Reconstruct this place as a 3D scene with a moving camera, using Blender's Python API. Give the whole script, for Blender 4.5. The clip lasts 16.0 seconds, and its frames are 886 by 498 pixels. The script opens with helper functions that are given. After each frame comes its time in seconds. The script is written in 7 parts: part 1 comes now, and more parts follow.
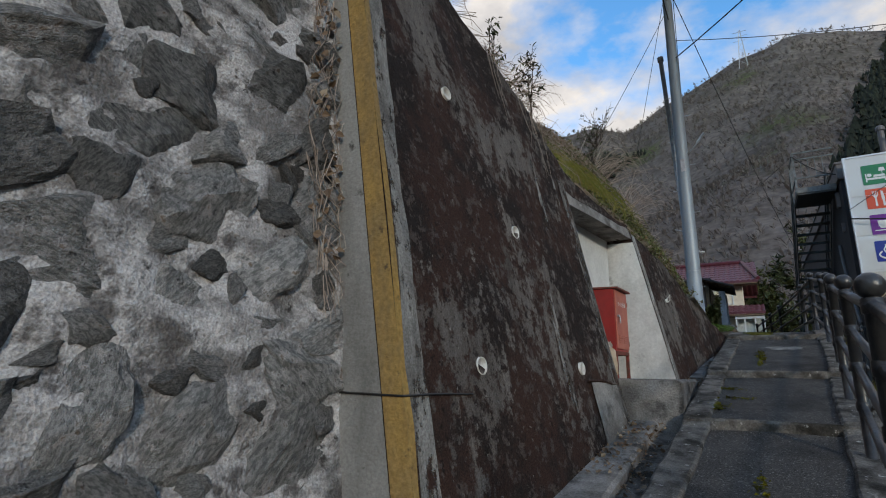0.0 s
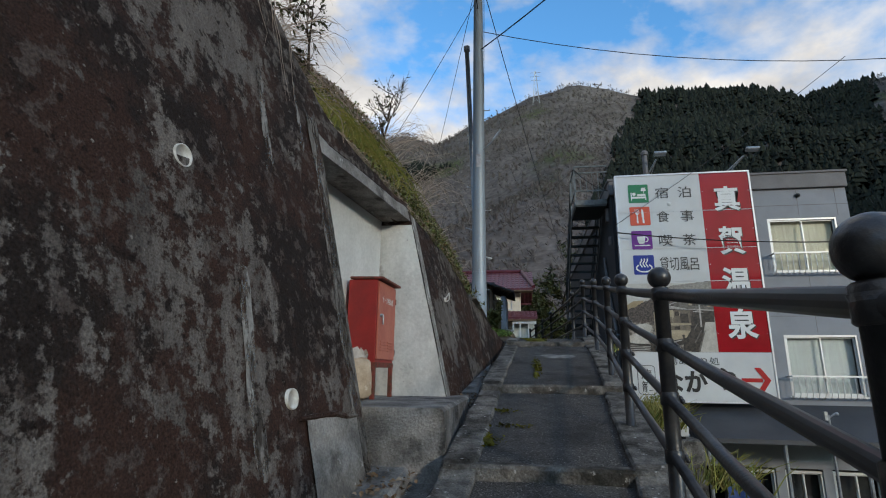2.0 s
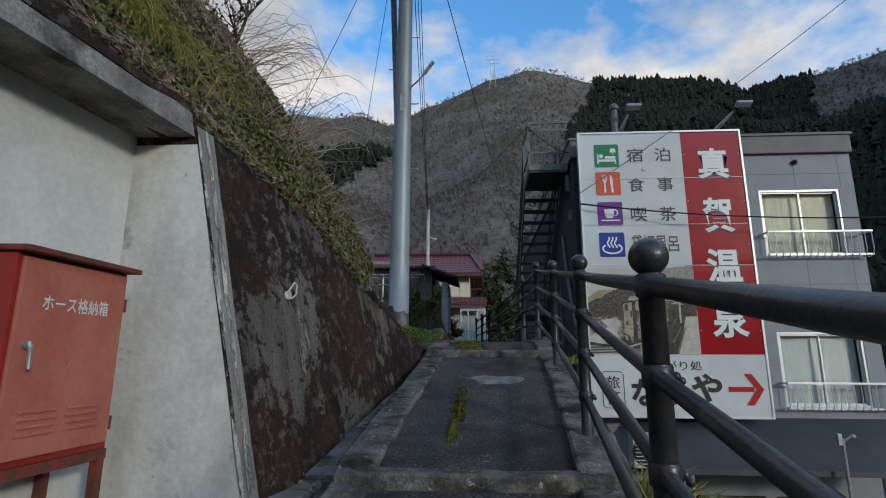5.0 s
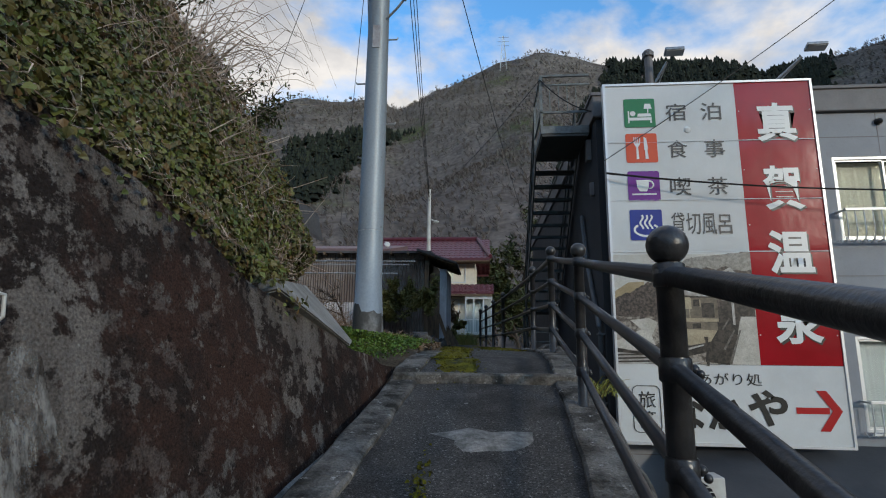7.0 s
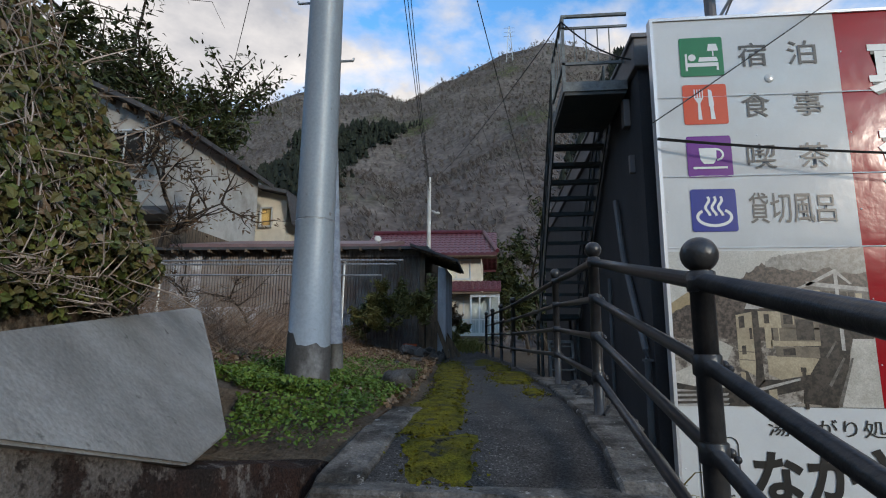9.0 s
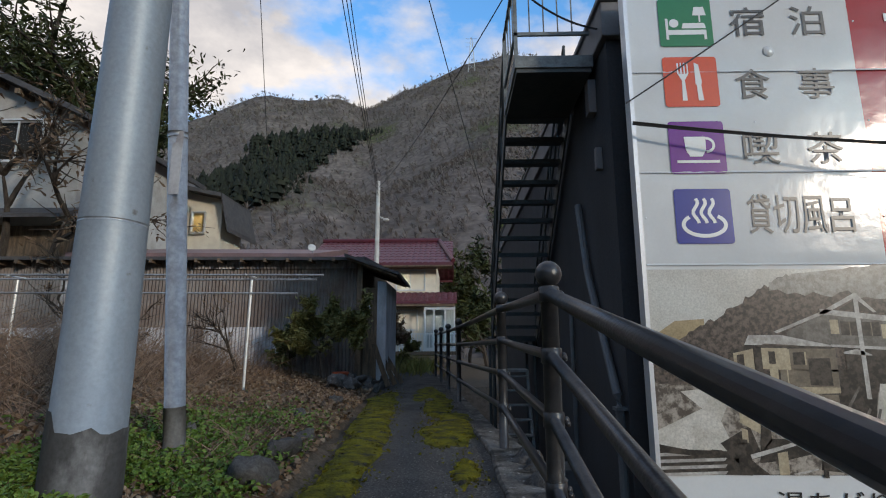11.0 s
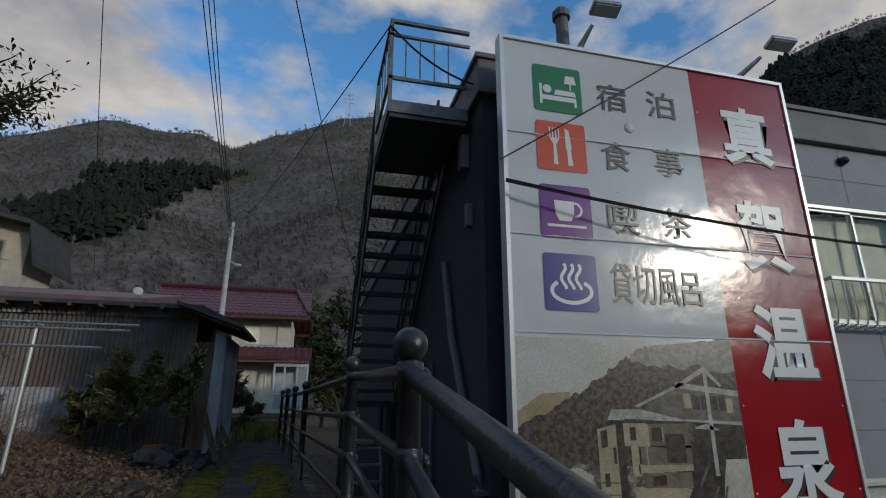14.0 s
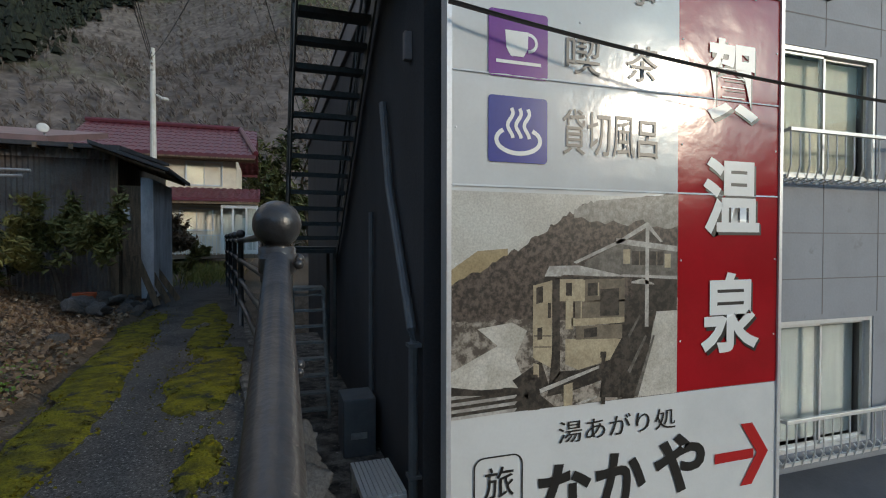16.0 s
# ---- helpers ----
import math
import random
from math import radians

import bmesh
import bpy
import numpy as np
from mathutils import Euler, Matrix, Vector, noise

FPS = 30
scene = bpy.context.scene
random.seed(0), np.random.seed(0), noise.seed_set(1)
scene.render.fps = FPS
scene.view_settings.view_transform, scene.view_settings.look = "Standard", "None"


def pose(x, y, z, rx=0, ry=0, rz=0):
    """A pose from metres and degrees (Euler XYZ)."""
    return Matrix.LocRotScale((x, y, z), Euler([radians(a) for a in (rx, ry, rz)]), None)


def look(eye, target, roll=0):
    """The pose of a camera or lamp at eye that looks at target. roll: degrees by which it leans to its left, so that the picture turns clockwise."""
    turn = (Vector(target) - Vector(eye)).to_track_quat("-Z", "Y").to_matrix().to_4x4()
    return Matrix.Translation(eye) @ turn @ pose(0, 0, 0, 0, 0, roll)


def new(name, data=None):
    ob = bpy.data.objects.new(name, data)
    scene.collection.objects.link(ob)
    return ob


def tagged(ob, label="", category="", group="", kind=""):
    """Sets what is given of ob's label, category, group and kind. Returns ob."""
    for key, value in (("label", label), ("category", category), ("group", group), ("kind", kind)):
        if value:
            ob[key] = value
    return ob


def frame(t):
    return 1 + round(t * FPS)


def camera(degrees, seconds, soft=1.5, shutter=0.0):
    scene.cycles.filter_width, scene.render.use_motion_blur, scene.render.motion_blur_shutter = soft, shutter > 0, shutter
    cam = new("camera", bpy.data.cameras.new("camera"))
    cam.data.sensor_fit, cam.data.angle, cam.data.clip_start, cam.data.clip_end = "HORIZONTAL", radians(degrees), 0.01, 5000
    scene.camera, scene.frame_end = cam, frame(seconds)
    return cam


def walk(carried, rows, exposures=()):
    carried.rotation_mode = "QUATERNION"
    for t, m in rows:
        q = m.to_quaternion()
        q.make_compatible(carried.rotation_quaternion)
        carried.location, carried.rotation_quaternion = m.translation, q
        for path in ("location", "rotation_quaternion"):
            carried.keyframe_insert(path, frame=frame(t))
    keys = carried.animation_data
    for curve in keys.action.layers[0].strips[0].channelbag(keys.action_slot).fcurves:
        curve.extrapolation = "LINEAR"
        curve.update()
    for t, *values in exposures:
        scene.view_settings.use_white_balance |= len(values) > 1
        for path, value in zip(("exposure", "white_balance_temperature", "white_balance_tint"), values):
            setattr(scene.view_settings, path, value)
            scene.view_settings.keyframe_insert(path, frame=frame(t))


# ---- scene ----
cam = camera(81.6, 16.0, soft=1.1)
PATH = [
    (0, (-0.202, -1.398, 1.062), (-1.203, 0.269, 1.531), 1.0),
    (0.5, (-0.331, -0.948, 1.128), (-0.997, 0.876, 1.608), 1.1),
    (1, (-0.309, -0.431, 1.169), (-0.727, 1.464, 1.651), 0.8),
    (1.5, (-0.305, 0.11, 1.199), (-0.651, 2.02, 1.684), 0.6),
    (2, (-0.297, 0.601, 1.263), (-0.599, 2.521, 1.738), 0.7),
    (2.5, (-0.281, 1.172, 1.326), (-0.544, 3.097, 1.802), 0.4),
    (3, (-0.304, 1.697, 1.437), (-0.549, 3.628, 1.899), 0.4),
    (3.5, (-0.191, 2.18, 1.517), (-0.41, 4.118, 1.958), 0.5),
    (4, (-0.148, 2.67, 1.587), (-0.347, 4.612, 2.021), 0.3),
    (4.5, (-0.115, 3.191, 1.687), (-0.29, 5.137, 2.115), 0.1),
    (5, (0.03, 3.634, 1.778), (-0.1, 5.586, 2.192), 0.2),
    (7.5, (0.227, 6.28, 2.198), (0.037, 8.24, 2.551), 0.6),
    (8, (0.237, 6.839, 2.252), (0.028, 8.796, 2.606), 0.5),
    (8.5, (0.226, 7.388, 2.423), (0.024, 9.35, 2.754), 0.4),
    (11, (0.551, 9.442, 2.904), (0.504, 11.408, 3.267), -0.1),
    (11.5, (0.672, 9.533, 2.945), (0.849, 11.478, 3.372), -0.1),
    (12, (0.75, 9.569, 2.959), (1.076, 11.48, 3.451), -0.0),
    (12.5, (0.786, 9.588, 2.972), (1.22, 11.47, 3.491), -0.1),
    (13, (0.798, 9.612, 3.012), (1.303, 11.464, 3.57), -0.1),
    (13.5, (0.71, 9.737, 2.966), (1.218, 11.584, 3.543), -0.0),
    (14, (0.65, 10.019, 3.026), (1.115, 11.879, 3.598), 0.1),
    (14.5, (0.799, 10.247, 3.179), (1.252, 12.104, 3.77), 0.0),
    (15, (0.925, 10.321, 3.17), (1.410, 12.213, 3.601), 0.0),
    (15.5, (0.942, 10.373, 3.172), (1.439, 12.309, 3.146), -0.1),
    (16, (0.948, 10.387, 3.173), (1.593, 12.278, 3.138), 0.1),
]
walk(cam, [(t, look(eye, target, roll)) for t, eye, target, roll in PATH],
     [(0.0, 0.33, 7050, 13), (1.5, 0.36, 6950, 11), (4.0, 0.34, 7050, 11), (5.0, 0.23, 6850, 11), (7.5, 0.40, 6950, 12), (8.5, 0.45, 6900, 13), (11.0, 0.43, 7150, 15), (12.0, 0.0, 6900, 13), (12.5, -0.2, 6850, 12), (14.7, -0.36, 6900, 12), (15.05, -0.22, 7100, 13), (15.4, 0.08, 7550, 13), (16.0, 0.43, 7450, 12)])

# ---- world and light ----
SUN_AZ, SUN_EL = 139.0, 14.5      # degrees clockwise from +y, and above the horizon
world = bpy.data.worlds.new("sky")
scene.world = world
world.use_nodes = True
wn = world.node_tree
wn.nodes.clear()


def wnode(kind, **values):
    n = wn.nodes.new(kind)
    for key, value in values.items():
        n.inputs[key].default_value = value
    return n


w_out = wnode("ShaderNodeOutputWorld")
w_bg = wnode("ShaderNodeBackground", Strength=0.105)
w_sky = wnode("ShaderNodeTexSky")
w_sky.sky_type = "NISHITA"
w_sky.sun_disc = False
w_sky.sun_elevation = radians(SUN_EL)
w_sky.sun_rotation = radians(SUN_AZ)
w_sky.dust_density, w_sky.ozone_density = 0.6, 2.5
w_co = wnode("ShaderNodeTexCoord")
w_map = wnode("ShaderNodeMapping")
w_map.inputs["Scale"].default_value = (1.0, 1.0, 1.7)
w_map.inputs["Location"].default_value = (0.35, 0.1, 0.55)
w_noise = wnode("ShaderNodeTexNoise", Scale=2.1, Detail=9.0, Roughness=0.54, Distortion=0.1)
w_ramp = wnode("ShaderNodeValToRGB")
w_ramp.color_ramp.elements[0].position, w_ramp.color_ramp.elements[1].position = 0.452, 0.55
w_shade = wnode("ShaderNodeTexNoise", Scale=5.0, Detail=6.0, Roughness=0.6)
w_cloud = wnode("ShaderNodeValToRGB")
w_cloud.color_ramp.elements[0].position, w_cloud.color_ramp.elements[1].position = 0.3, 0.62
w_cloud.color_ramp.elements[0].color = (3.5, 3.75, 4.2, 1)
w_cloud.color_ramp.elements[1].color = (6.6, 6.65, 6.7, 1)
w_tint = wnode("ShaderNodeMix")
w_tint.data_type, w_tint.blend_type = "RGBA", "MULTIPLY"
w_tint.inputs[0].default_value = 1.0
w_tint.inputs[7].default_value = (1.15, 2.2, 2.75, 1)
w_mix = wnode("ShaderNodeMix")
w_mix.data_type = "RGBA"
wn.links.new(w_co.outputs["Generated"], w_map.inputs["Vector"])
wn.links.new(w_map.outputs["Vector"], w_noise.inputs["Vector"])
wn.links.new(w_map.outputs["Vector"], w_shade.inputs["Vector"])
wn.links.new(w_noise.outputs["Fac"], w_ramp.inputs["Fac"])
wn.links.new(w_shade.outputs["Fac"], w_cloud.inputs["Fac"])
wn.links.new(w_ramp.outputs["Color"], w_mix.inputs[0])
wn.links.new(w_sky.outputs["Color"], w_tint.inputs[6])
wn.links.new(w_tint.outputs[2], w_mix.inputs[6])
wn.links.new(w_cloud.outputs["Color"], w_mix.inputs[7])
wn.links.new(w_mix.outputs[2], w_bg.inputs["Color"])
wn.links.new(w_bg.outputs["Background"], w_out.inputs["Surface"])

sun = new("sun", bpy.data.lights.new("sun", "SUN"))
sun.data.energy, sun.data.angle, sun.data.color = 1.1, radians(5), (1.0, 0.93, 0.82)
_az, _el = radians(SUN_AZ), radians(SUN_EL)
sun.matrix_world = look((math.sin(_az) * math.cos(_el), math.cos(_az) * math.cos(_el), math.sin(_el)), (0, 0, 0))


# ---- materials ----
def material(name, base, rough=0.8, metal=0.0, second=None, scale=4.0, cut=(0.4, 0.6), detail=6.0, stretch=(1, 1, 1), grain=0.25, grain_scale=40.0,
             bump=0.15, bump_scale=30.0, island=0.0, objects=0.0, spots=None, gloss=None, ragged=0.62):
    """A base colour, broken by a second one in noise patches, with fine grain and relief. spots: (colour, scale, low, high)."""
    m = bpy.data.materials.new(name)
    m.use_nodes = True
    t = m.node_tree
    p = t.nodes["Principled BSDF"]
    p.inputs["Roughness"].default_value, p.inputs["Metallic"].default_value = rough, metal
    p.inputs["Specular IOR Level"].default_value = gloss if gloss is not None else (0.12 if rough >= 0.74 else 0.5)
    co = t.nodes.new("ShaderNodeTexCoord")
    mp = t.nodes.new("ShaderNodeMapping")
    mp.inputs["Scale"].default_value = stretch
    t.links.new(co.outputs["Object"], mp.inputs["Vector"])

    def noise_of(sc, det, low, high, plain=False):
        n = t.nodes.new("ShaderNodeTexNoise")
        n.inputs["Scale"].default_value, n.inputs["Detail"].default_value, n.inputs["Roughness"].default_value = sc, det, ragged
        t.links.new((co.outputs["Object"] if plain else mp.outputs["Vector"]), n.inputs["Vector"])
        r = t.nodes.new("ShaderNodeMapRange")
        r.inputs["From Min"].default_value, r.inputs["From Max"].default_value = low, high
        t.links.new(n.outputs["Fac"], r.inputs["Value"])
        return r.outputs["Result"]

    def blend(fac, a, b, kind="MIX"):
        n = t.nodes.new("ShaderNodeMix")
        n.data_type, n.blend_type = "RGBA", kind
        if isinstance(fac, float):
            n.inputs[0].default_value = fac
        else:
            t.links.new(fac, n.inputs[0])
        for i, v in ((6, a), (7, b)):
            if isinstance(v, tuple):
                n.inputs[i].default_value = (*v, 1)
            else:
                t.links.new(v, n.inputs[i])
        return n.outputs[2]

    col = tuple(base)
    if second is not None:
        col = blend(noise_of(scale, detail, *cut), tuple(base), tuple(second))
    for s in spots or ():
        col = blend(noise_of(s[1], 8.0, s[2], s[3], True), col, tuple(s[0]))
    if grain:
        g = noise_of(grain_scale, 4.0, 0.25, 0.75, True)
        v = t.nodes.new("ShaderNodeMapRange")
        v.inputs["To Min"].default_value, v.inputs["To Max"].default_value = 1 - grain, 1 + grain
        t.links.new(g, v.inputs["Value"])
        col = blend(1.0, col, v.outputs["Result"], "MULTIPLY")
    for amount, node, socket in ((island, "ShaderNodeNewGeometry", "Random Per Island"), (objects, "ShaderNodeObjectInfo", "Random")):
        if amount:
            n = t.nodes.new(node)
            v = t.nodes.new("ShaderNodeMapRange")
            v.inputs["To Min"].default_value, v.inputs["To Max"].default_value = 1 - amount, 1 + amount
            t.links.new(n.outputs[socket], v.inputs["Value"])
            col = blend(1.0, col, v.outputs["Result"], "MULTIPLY")
    if isinstance(col, tuple):
        p.inputs["Base Color"].default_value = (*col, 1)
    else:
        t.links.new(col, p.inputs["Base Color"])
    if bump:
        n = t.nodes.new("ShaderNodeTexNoise")
        n.inputs["Scale"].default_value, n.inputs["Detail"].default_value = bump_scale, 6.0
        b = t.nodes.new("ShaderNodeBump")
        b.inputs["Strength"].default_value, b.inputs["Distance"].default_value = bump, 0.02
        t.links.new(co.outputs["Object"], n.inputs["Vector"])
        t.links.new(n.outputs["Fac"], b.inputs["Height"])
        t.links.new(b.outputs["Normal"], p.inputs["Normal"])
    return m


def stained_concrete(name):
    """Grey concrete under ragged black-brown crusts, rust stains, run marks and pale flecks."""
    m = bpy.data.materials.new(name)
    m.use_nodes = True
    t = m.node_tree
    p = t.nodes["Principled BSDF"]
    p.inputs["Roughness"].default_value, p.inputs["Specular IOR Level"].default_value = 0.92, 0.12
    co = t.nodes.new("ShaderNodeTexCoord")

    def field(scale, detail, rag, stretch=(1, 1, 1), shift=(0, 0, 0)):
        mp = t.nodes.new("ShaderNodeMapping")
        mp.inputs["Scale"].default_value, mp.inputs["Location"].default_value = stretch, shift
        n = t.nodes.new("ShaderNodeTexNoise")
        n.inputs["Scale"].default_value, n.inputs["Detail"].default_value, n.inputs["Roughness"].default_value = scale, detail, rag
        t.links.new(co.outputs["Object"], mp.inputs["Vector"])
        t.links.new(mp.outputs["Vector"], n.inputs["Vector"])
        return n.outputs["Fac"]

    def math_of(op, a, b):
        n = t.nodes.new("ShaderNodeMath")
        n.operation = op
        for i, v in enumerate((a, b)):
            if isinstance(v, float):
                n.inputs[i].default_value = v
            else:
                t.links.new(v, n.inputs[i])
        return n.outputs[0]

    def ramp(v, low, high, to=(0.0, 1.0)):
        n = t.nodes.new("ShaderNodeMapRange")
        for key, val in zip(("From Min", "From Max", "To Min", "To Max"), (low, high, *to)):
            n.inputs[key].default_value = val
        t.links.new(v, n.inputs["Value"])
        return n.outputs["Result"]

    def blend(fac, a, b, kind="MIX"):
        n = t.nodes.new("ShaderNodeMix")
        n.data_type, n.blend_type = "RGBA", kind
        if isinstance(fac, float):
            n.inputs[0].default_value = fac
        else:
            t.links.new(fac, n.inputs[0])
        for i, v in ((6, a), (7, b)):
            if isinstance(v, tuple):
                n.inputs[i].default_value = (*v, 1)
            else:
                t.links.new(v, n.inputs[i])
        return n.outputs[2]

    broad, fine, runs = field(0.75, 3.0, 0.5, shift=(0, 1.3, 0.45)), field(8.0, 12.0, 0.72), field(5.0, 8.0, 0.65, (1, 1, 0.13))
    mixed = math_of("ADD", math_of("MULTIPLY", broad, 0.85), math_of("ADD", math_of("MULTIPLY", fine, 0.75), math_of("MULTIPLY", runs, 0.35)))
    grey = blend(ramp(runs, 0.36, 0.66), (0.150, 0.132, 0.118), (0.066, 0.057, 0.051))
    crust = blend(ramp(field(1.3, 10.0, 0.7, shift=(3, 1, 7)), 0.46, 0.56), (0.022, 0.0165, 0.0145), (0.043, 0.024, 0.0185))
    crust = blend(ramp(field(9.0, 10.0, 0.7, shift=(5, 2, 3)), 0.535, 0.585, (0.0, 0.75)), crust, (0.085, 0.068, 0.060))
    col = blend(ramp(mixed, 0.89, 0.935), grey, crust)
    col = blend(ramp(field(15.0, 6.0, 0.6, shift=(9, 4, 1)), 0.60, 0.66, (0.0, 0.85)), col, (0.014, 0.010, 0.009))
    col = blend(ramp(field(21.0, 5.0, 0.6, shift=(2, 8, 5)), 0.67, 0.72, (0.0, 0.7)), col, (0.25, 0.235, 0.215))
    col = blend(1.0, col, ramp(field(95.0, 4.0, 0.6), 0.25, 0.75, (0.4, 1.6)), "MULTIPLY")
    t.links.new(col, p.inputs["Base Color"])
    b = t.nodes.new("ShaderNodeBump")
    b.inputs["Strength"].default_value, b.inputs["Distance"].default_value = 0.7, 0.02
    t.links.new(math_of("ADD", fine, field(45.0, 6.0, 0.6)), b.inputs["Height"])
    t.links.new(b.outputs["Normal"], p.inputs["Normal"])
    return m


def leaf_material(name, colours, rough=0.6):
    """Leaf colours picked per leaf."""
    m = bpy.data.materials.new(name)
    m.use_nodes = True
    t = m.node_tree
    p = t.nodes["Principled BSDF"]
    p.inputs["Roughness"].default_value = rough
    p.inputs["Specular IOR Level"].default_value = 0.25
    g = t.nodes.new("ShaderNodeNewGeometry")
    r = t.nodes.new("ShaderNodeValToRGB")
    r.color_ramp.interpolation = "LINEAR"
    e = r.color_ramp.elements
    e[0].color, e[1].color = (*colours[0], 1), (*colours[-1], 1)
    for i, c in enumerate(colours[1:-1]):
        e.new((i + 1) / (len(colours) - 1)).color = (*c, 1)
    t.links.new(g.outputs["Random Per Island"], r.inputs["Fac"])
    t.links.new(r.outputs["Color"], p.inputs["Base Color"])
    return m


def glass_material(name, tint=(0.9, 0.95, 0.95)):
    m = bpy.data.materials.new(name)
    m.use_nodes = True
    p = m.node_tree.nodes["Principled BSDF"]
    p.inputs["Base Color"].default_value = (*tint, 1)
    p.inputs["Roughness"].default_value = 0.02
    p.inputs["Transmission Weight"].default_value = 1.0
    p.inputs["IOR"].default_value = 1.1
    return m


ASPHALT = material("asphalt", (0.070, 0.067, 0.065), 0.75, second=(0.105, 0.101, 0.096), scale=3.0, cut=(0.4, 0.7), grain=0.8, grain_scale=75, bump=1.0, bump_scale=110,
                   spots=[((0.26, 0.25, 0.235), 58, 0.58, 0.63), ((0.03, 0.029, 0.028), 60, 0.58, 0.66), ((0.045, 0.043, 0.042), 1.3, 0.5, 0.66), ((0.30, 0.29, 0.27), 9, 0.70, 0.73)])
PATCH = material("cement_patch", (0.27, 0.262, 0.248), 0.9, second=(0.14, 0.138, 0.13), scale=9, grain=0.35, bump=0.6, bump_scale=60)
KERB = material("kerb_concrete", (0.19, 0.177, 0.16), 0.9, second=(0.058, 0.053, 0.047), scale=5, cut=(0.38, 0.62), grain=0.4, grain_scale=70, bump=0.8, bump_scale=45,
                spots=[((0.028, 0.026, 0.022), 3.0, 0.52, 0.66), ((0.42, 0.405, 0.38), 14, 0.62, 0.69)])
PLINTH = material("plinth_concrete", (0.27, 0.257, 0.24), 0.9, second=(0.12, 0.112, 0.103), scale=2.6, cut=(0.40, 0.60), detail=12, grain=0.35, grain_scale=60, bump=0.6, bump_scale=45,
                  spots=[((0.055, 0.051, 0.047), 3.0, 0.54, 0.66), ((0.38, 0.37, 0.35), 11, 0.64, 0.72)])
WALL = stained_concrete("stained_concrete")
WALL_GREY = material("bare_concrete", (0.31, 0.30, 0.28), 0.88, second=(0.17, 0.163, 0.15), scale=2.2, cut=(0.35, 0.68), stretch=(1, 1, 0.35), grain=0.2, grain_scale=60, bump=0.35, bump_scale=50,
                     spots=[((0.07, 0.065, 0.06), 7, 0.64, 0.72)])
EDGE_DARK = material("weathered_edge", (0.16, 0.15, 0.138), 0.9, second=(0.045, 0.040, 0.036), scale=7, cut=(0.42, 0.60), detail=12, stretch=(1, 1, 0.12), grain=0.5, grain_scale=70, bump=0.6, bump_scale=40, ragged=0.7)
PALE_LIME = material("pale_lime_crust", (0.50, 0.49, 0.46), 0.9, second=(0.20, 0.19, 0.175), scale=9, cut=(0.42, 0.58), detail=10, stretch=(1, 1, 0.3), grain=0.35, bump=0.6)
OCHRE = material("ochre_stain", (0.33, 0.205, 0.065), 0.85, second=(0.22, 0.15, 0.07), scale=5, cut=(0.4, 0.62), stretch=(1, 1, 0.3), grain=0.3, bump=0.4, bump_scale=60,
                 spots=[((0.10, 0.07, 0.04), 12, 0.62, 0.7)])
STREAK = material("lime_streak", (0.23, 0.22, 0.205), 0.9, second=(0.045, 0.038, 0.033), scale=11, cut=(0.44, 0.56), detail=10, stretch=(1, 1, 0.22), grain=0.35, bump=0.4)
NICHE = material("niche_render", (0.60, 0.60, 0.575), 0.85, second=(0.47, 0.47, 0.45), scale=1.6, cut=(0.4, 0.7), grain=0.1, grain_scale=30, bump=0.15, bump_scale=25,
                 spots=[((0.22, 0.21, 0.19), 4.5, 0.66, 0.76)])
# Render toned apart from the niche back to imitate shading; stains are its own.
NICHE_JAMB = material("niche_jamb_shade_render", (0.60, 0.60, 0.57), 0.85, second=(0.38, 0.375, 0.355), scale=1.8, cut=(0.4, 0.66), stretch=(1, 1, 0.5), grain=0.12, grain_scale=30, bump=0.2, bump_scale=25,
                      spots=[((0.19, 0.18, 0.165), 3.5, 0.62, 0.72), ((0.12, 0.115, 0.11), 9, 0.68, 0.74)])
STONE = material("field_stone", (0.25, 0.24, 0.228), 0.92, second=(0.12, 0.12, 0.115), scale=7, cut=(0.42, 0.58), detail=10, stretch=(1, 1, 2.2), grain=0.6, grain_scale=85, bump=1.0, bump_scale=34, objects=0.42,
                 spots=[((0.36, 0.34, 0.33), 4, 0.54, 0.62), ((0.05, 0.05, 0.05), 8, 0.58, 0.68), ((0.2, 0.15, 0.11), 4, 0.6, 0.72)])
MORTAR = material("stone_mortar", (0.48, 0.455, 0.44), 0.95, second=(0.19, 0.178, 0.17), scale=3.2, cut=(0.42, 0.58), detail=12, stretch=(1, 1, 1.8), grain=0.5, grain_scale=90, bump=1.0, bump_scale=45,
                  spots=[((0.12, 0.11, 0.105), 3.5, 0.54, 0.62), ((0.06, 0.055, 0.052), 9, 0.60, 0.68)])


def broken_up(m, scale, low, high, stretch):
    """Lets a thin crust show only in ragged patches."""
    t = m.node_tree
    co, mp, n, r = (t.nodes.new("ShaderNode" + k) for k in ("TexCoord", "Mapping", "TexNoise", "MapRange"))
    mp.inputs["Scale"].default_value = stretch
    n.inputs["Scale"].default_value, n.inputs["Detail"].default_value, n.inputs["Roughness"].default_value = scale, 10.0, 0.7
    r.inputs["From Min"].default_value, r.inputs["From Max"].default_value = low, high
    t.links.new(co.outputs["Object"], mp.inputs["Vector"])
    t.links.new(mp.outputs["Vector"], n.inputs["Vector"])
    t.links.new(n.outputs["Fac"], r.inputs["Value"])
    t.links.new(r.outputs["Result"], t.nodes["Principled BSDF"].inputs["Alpha"])


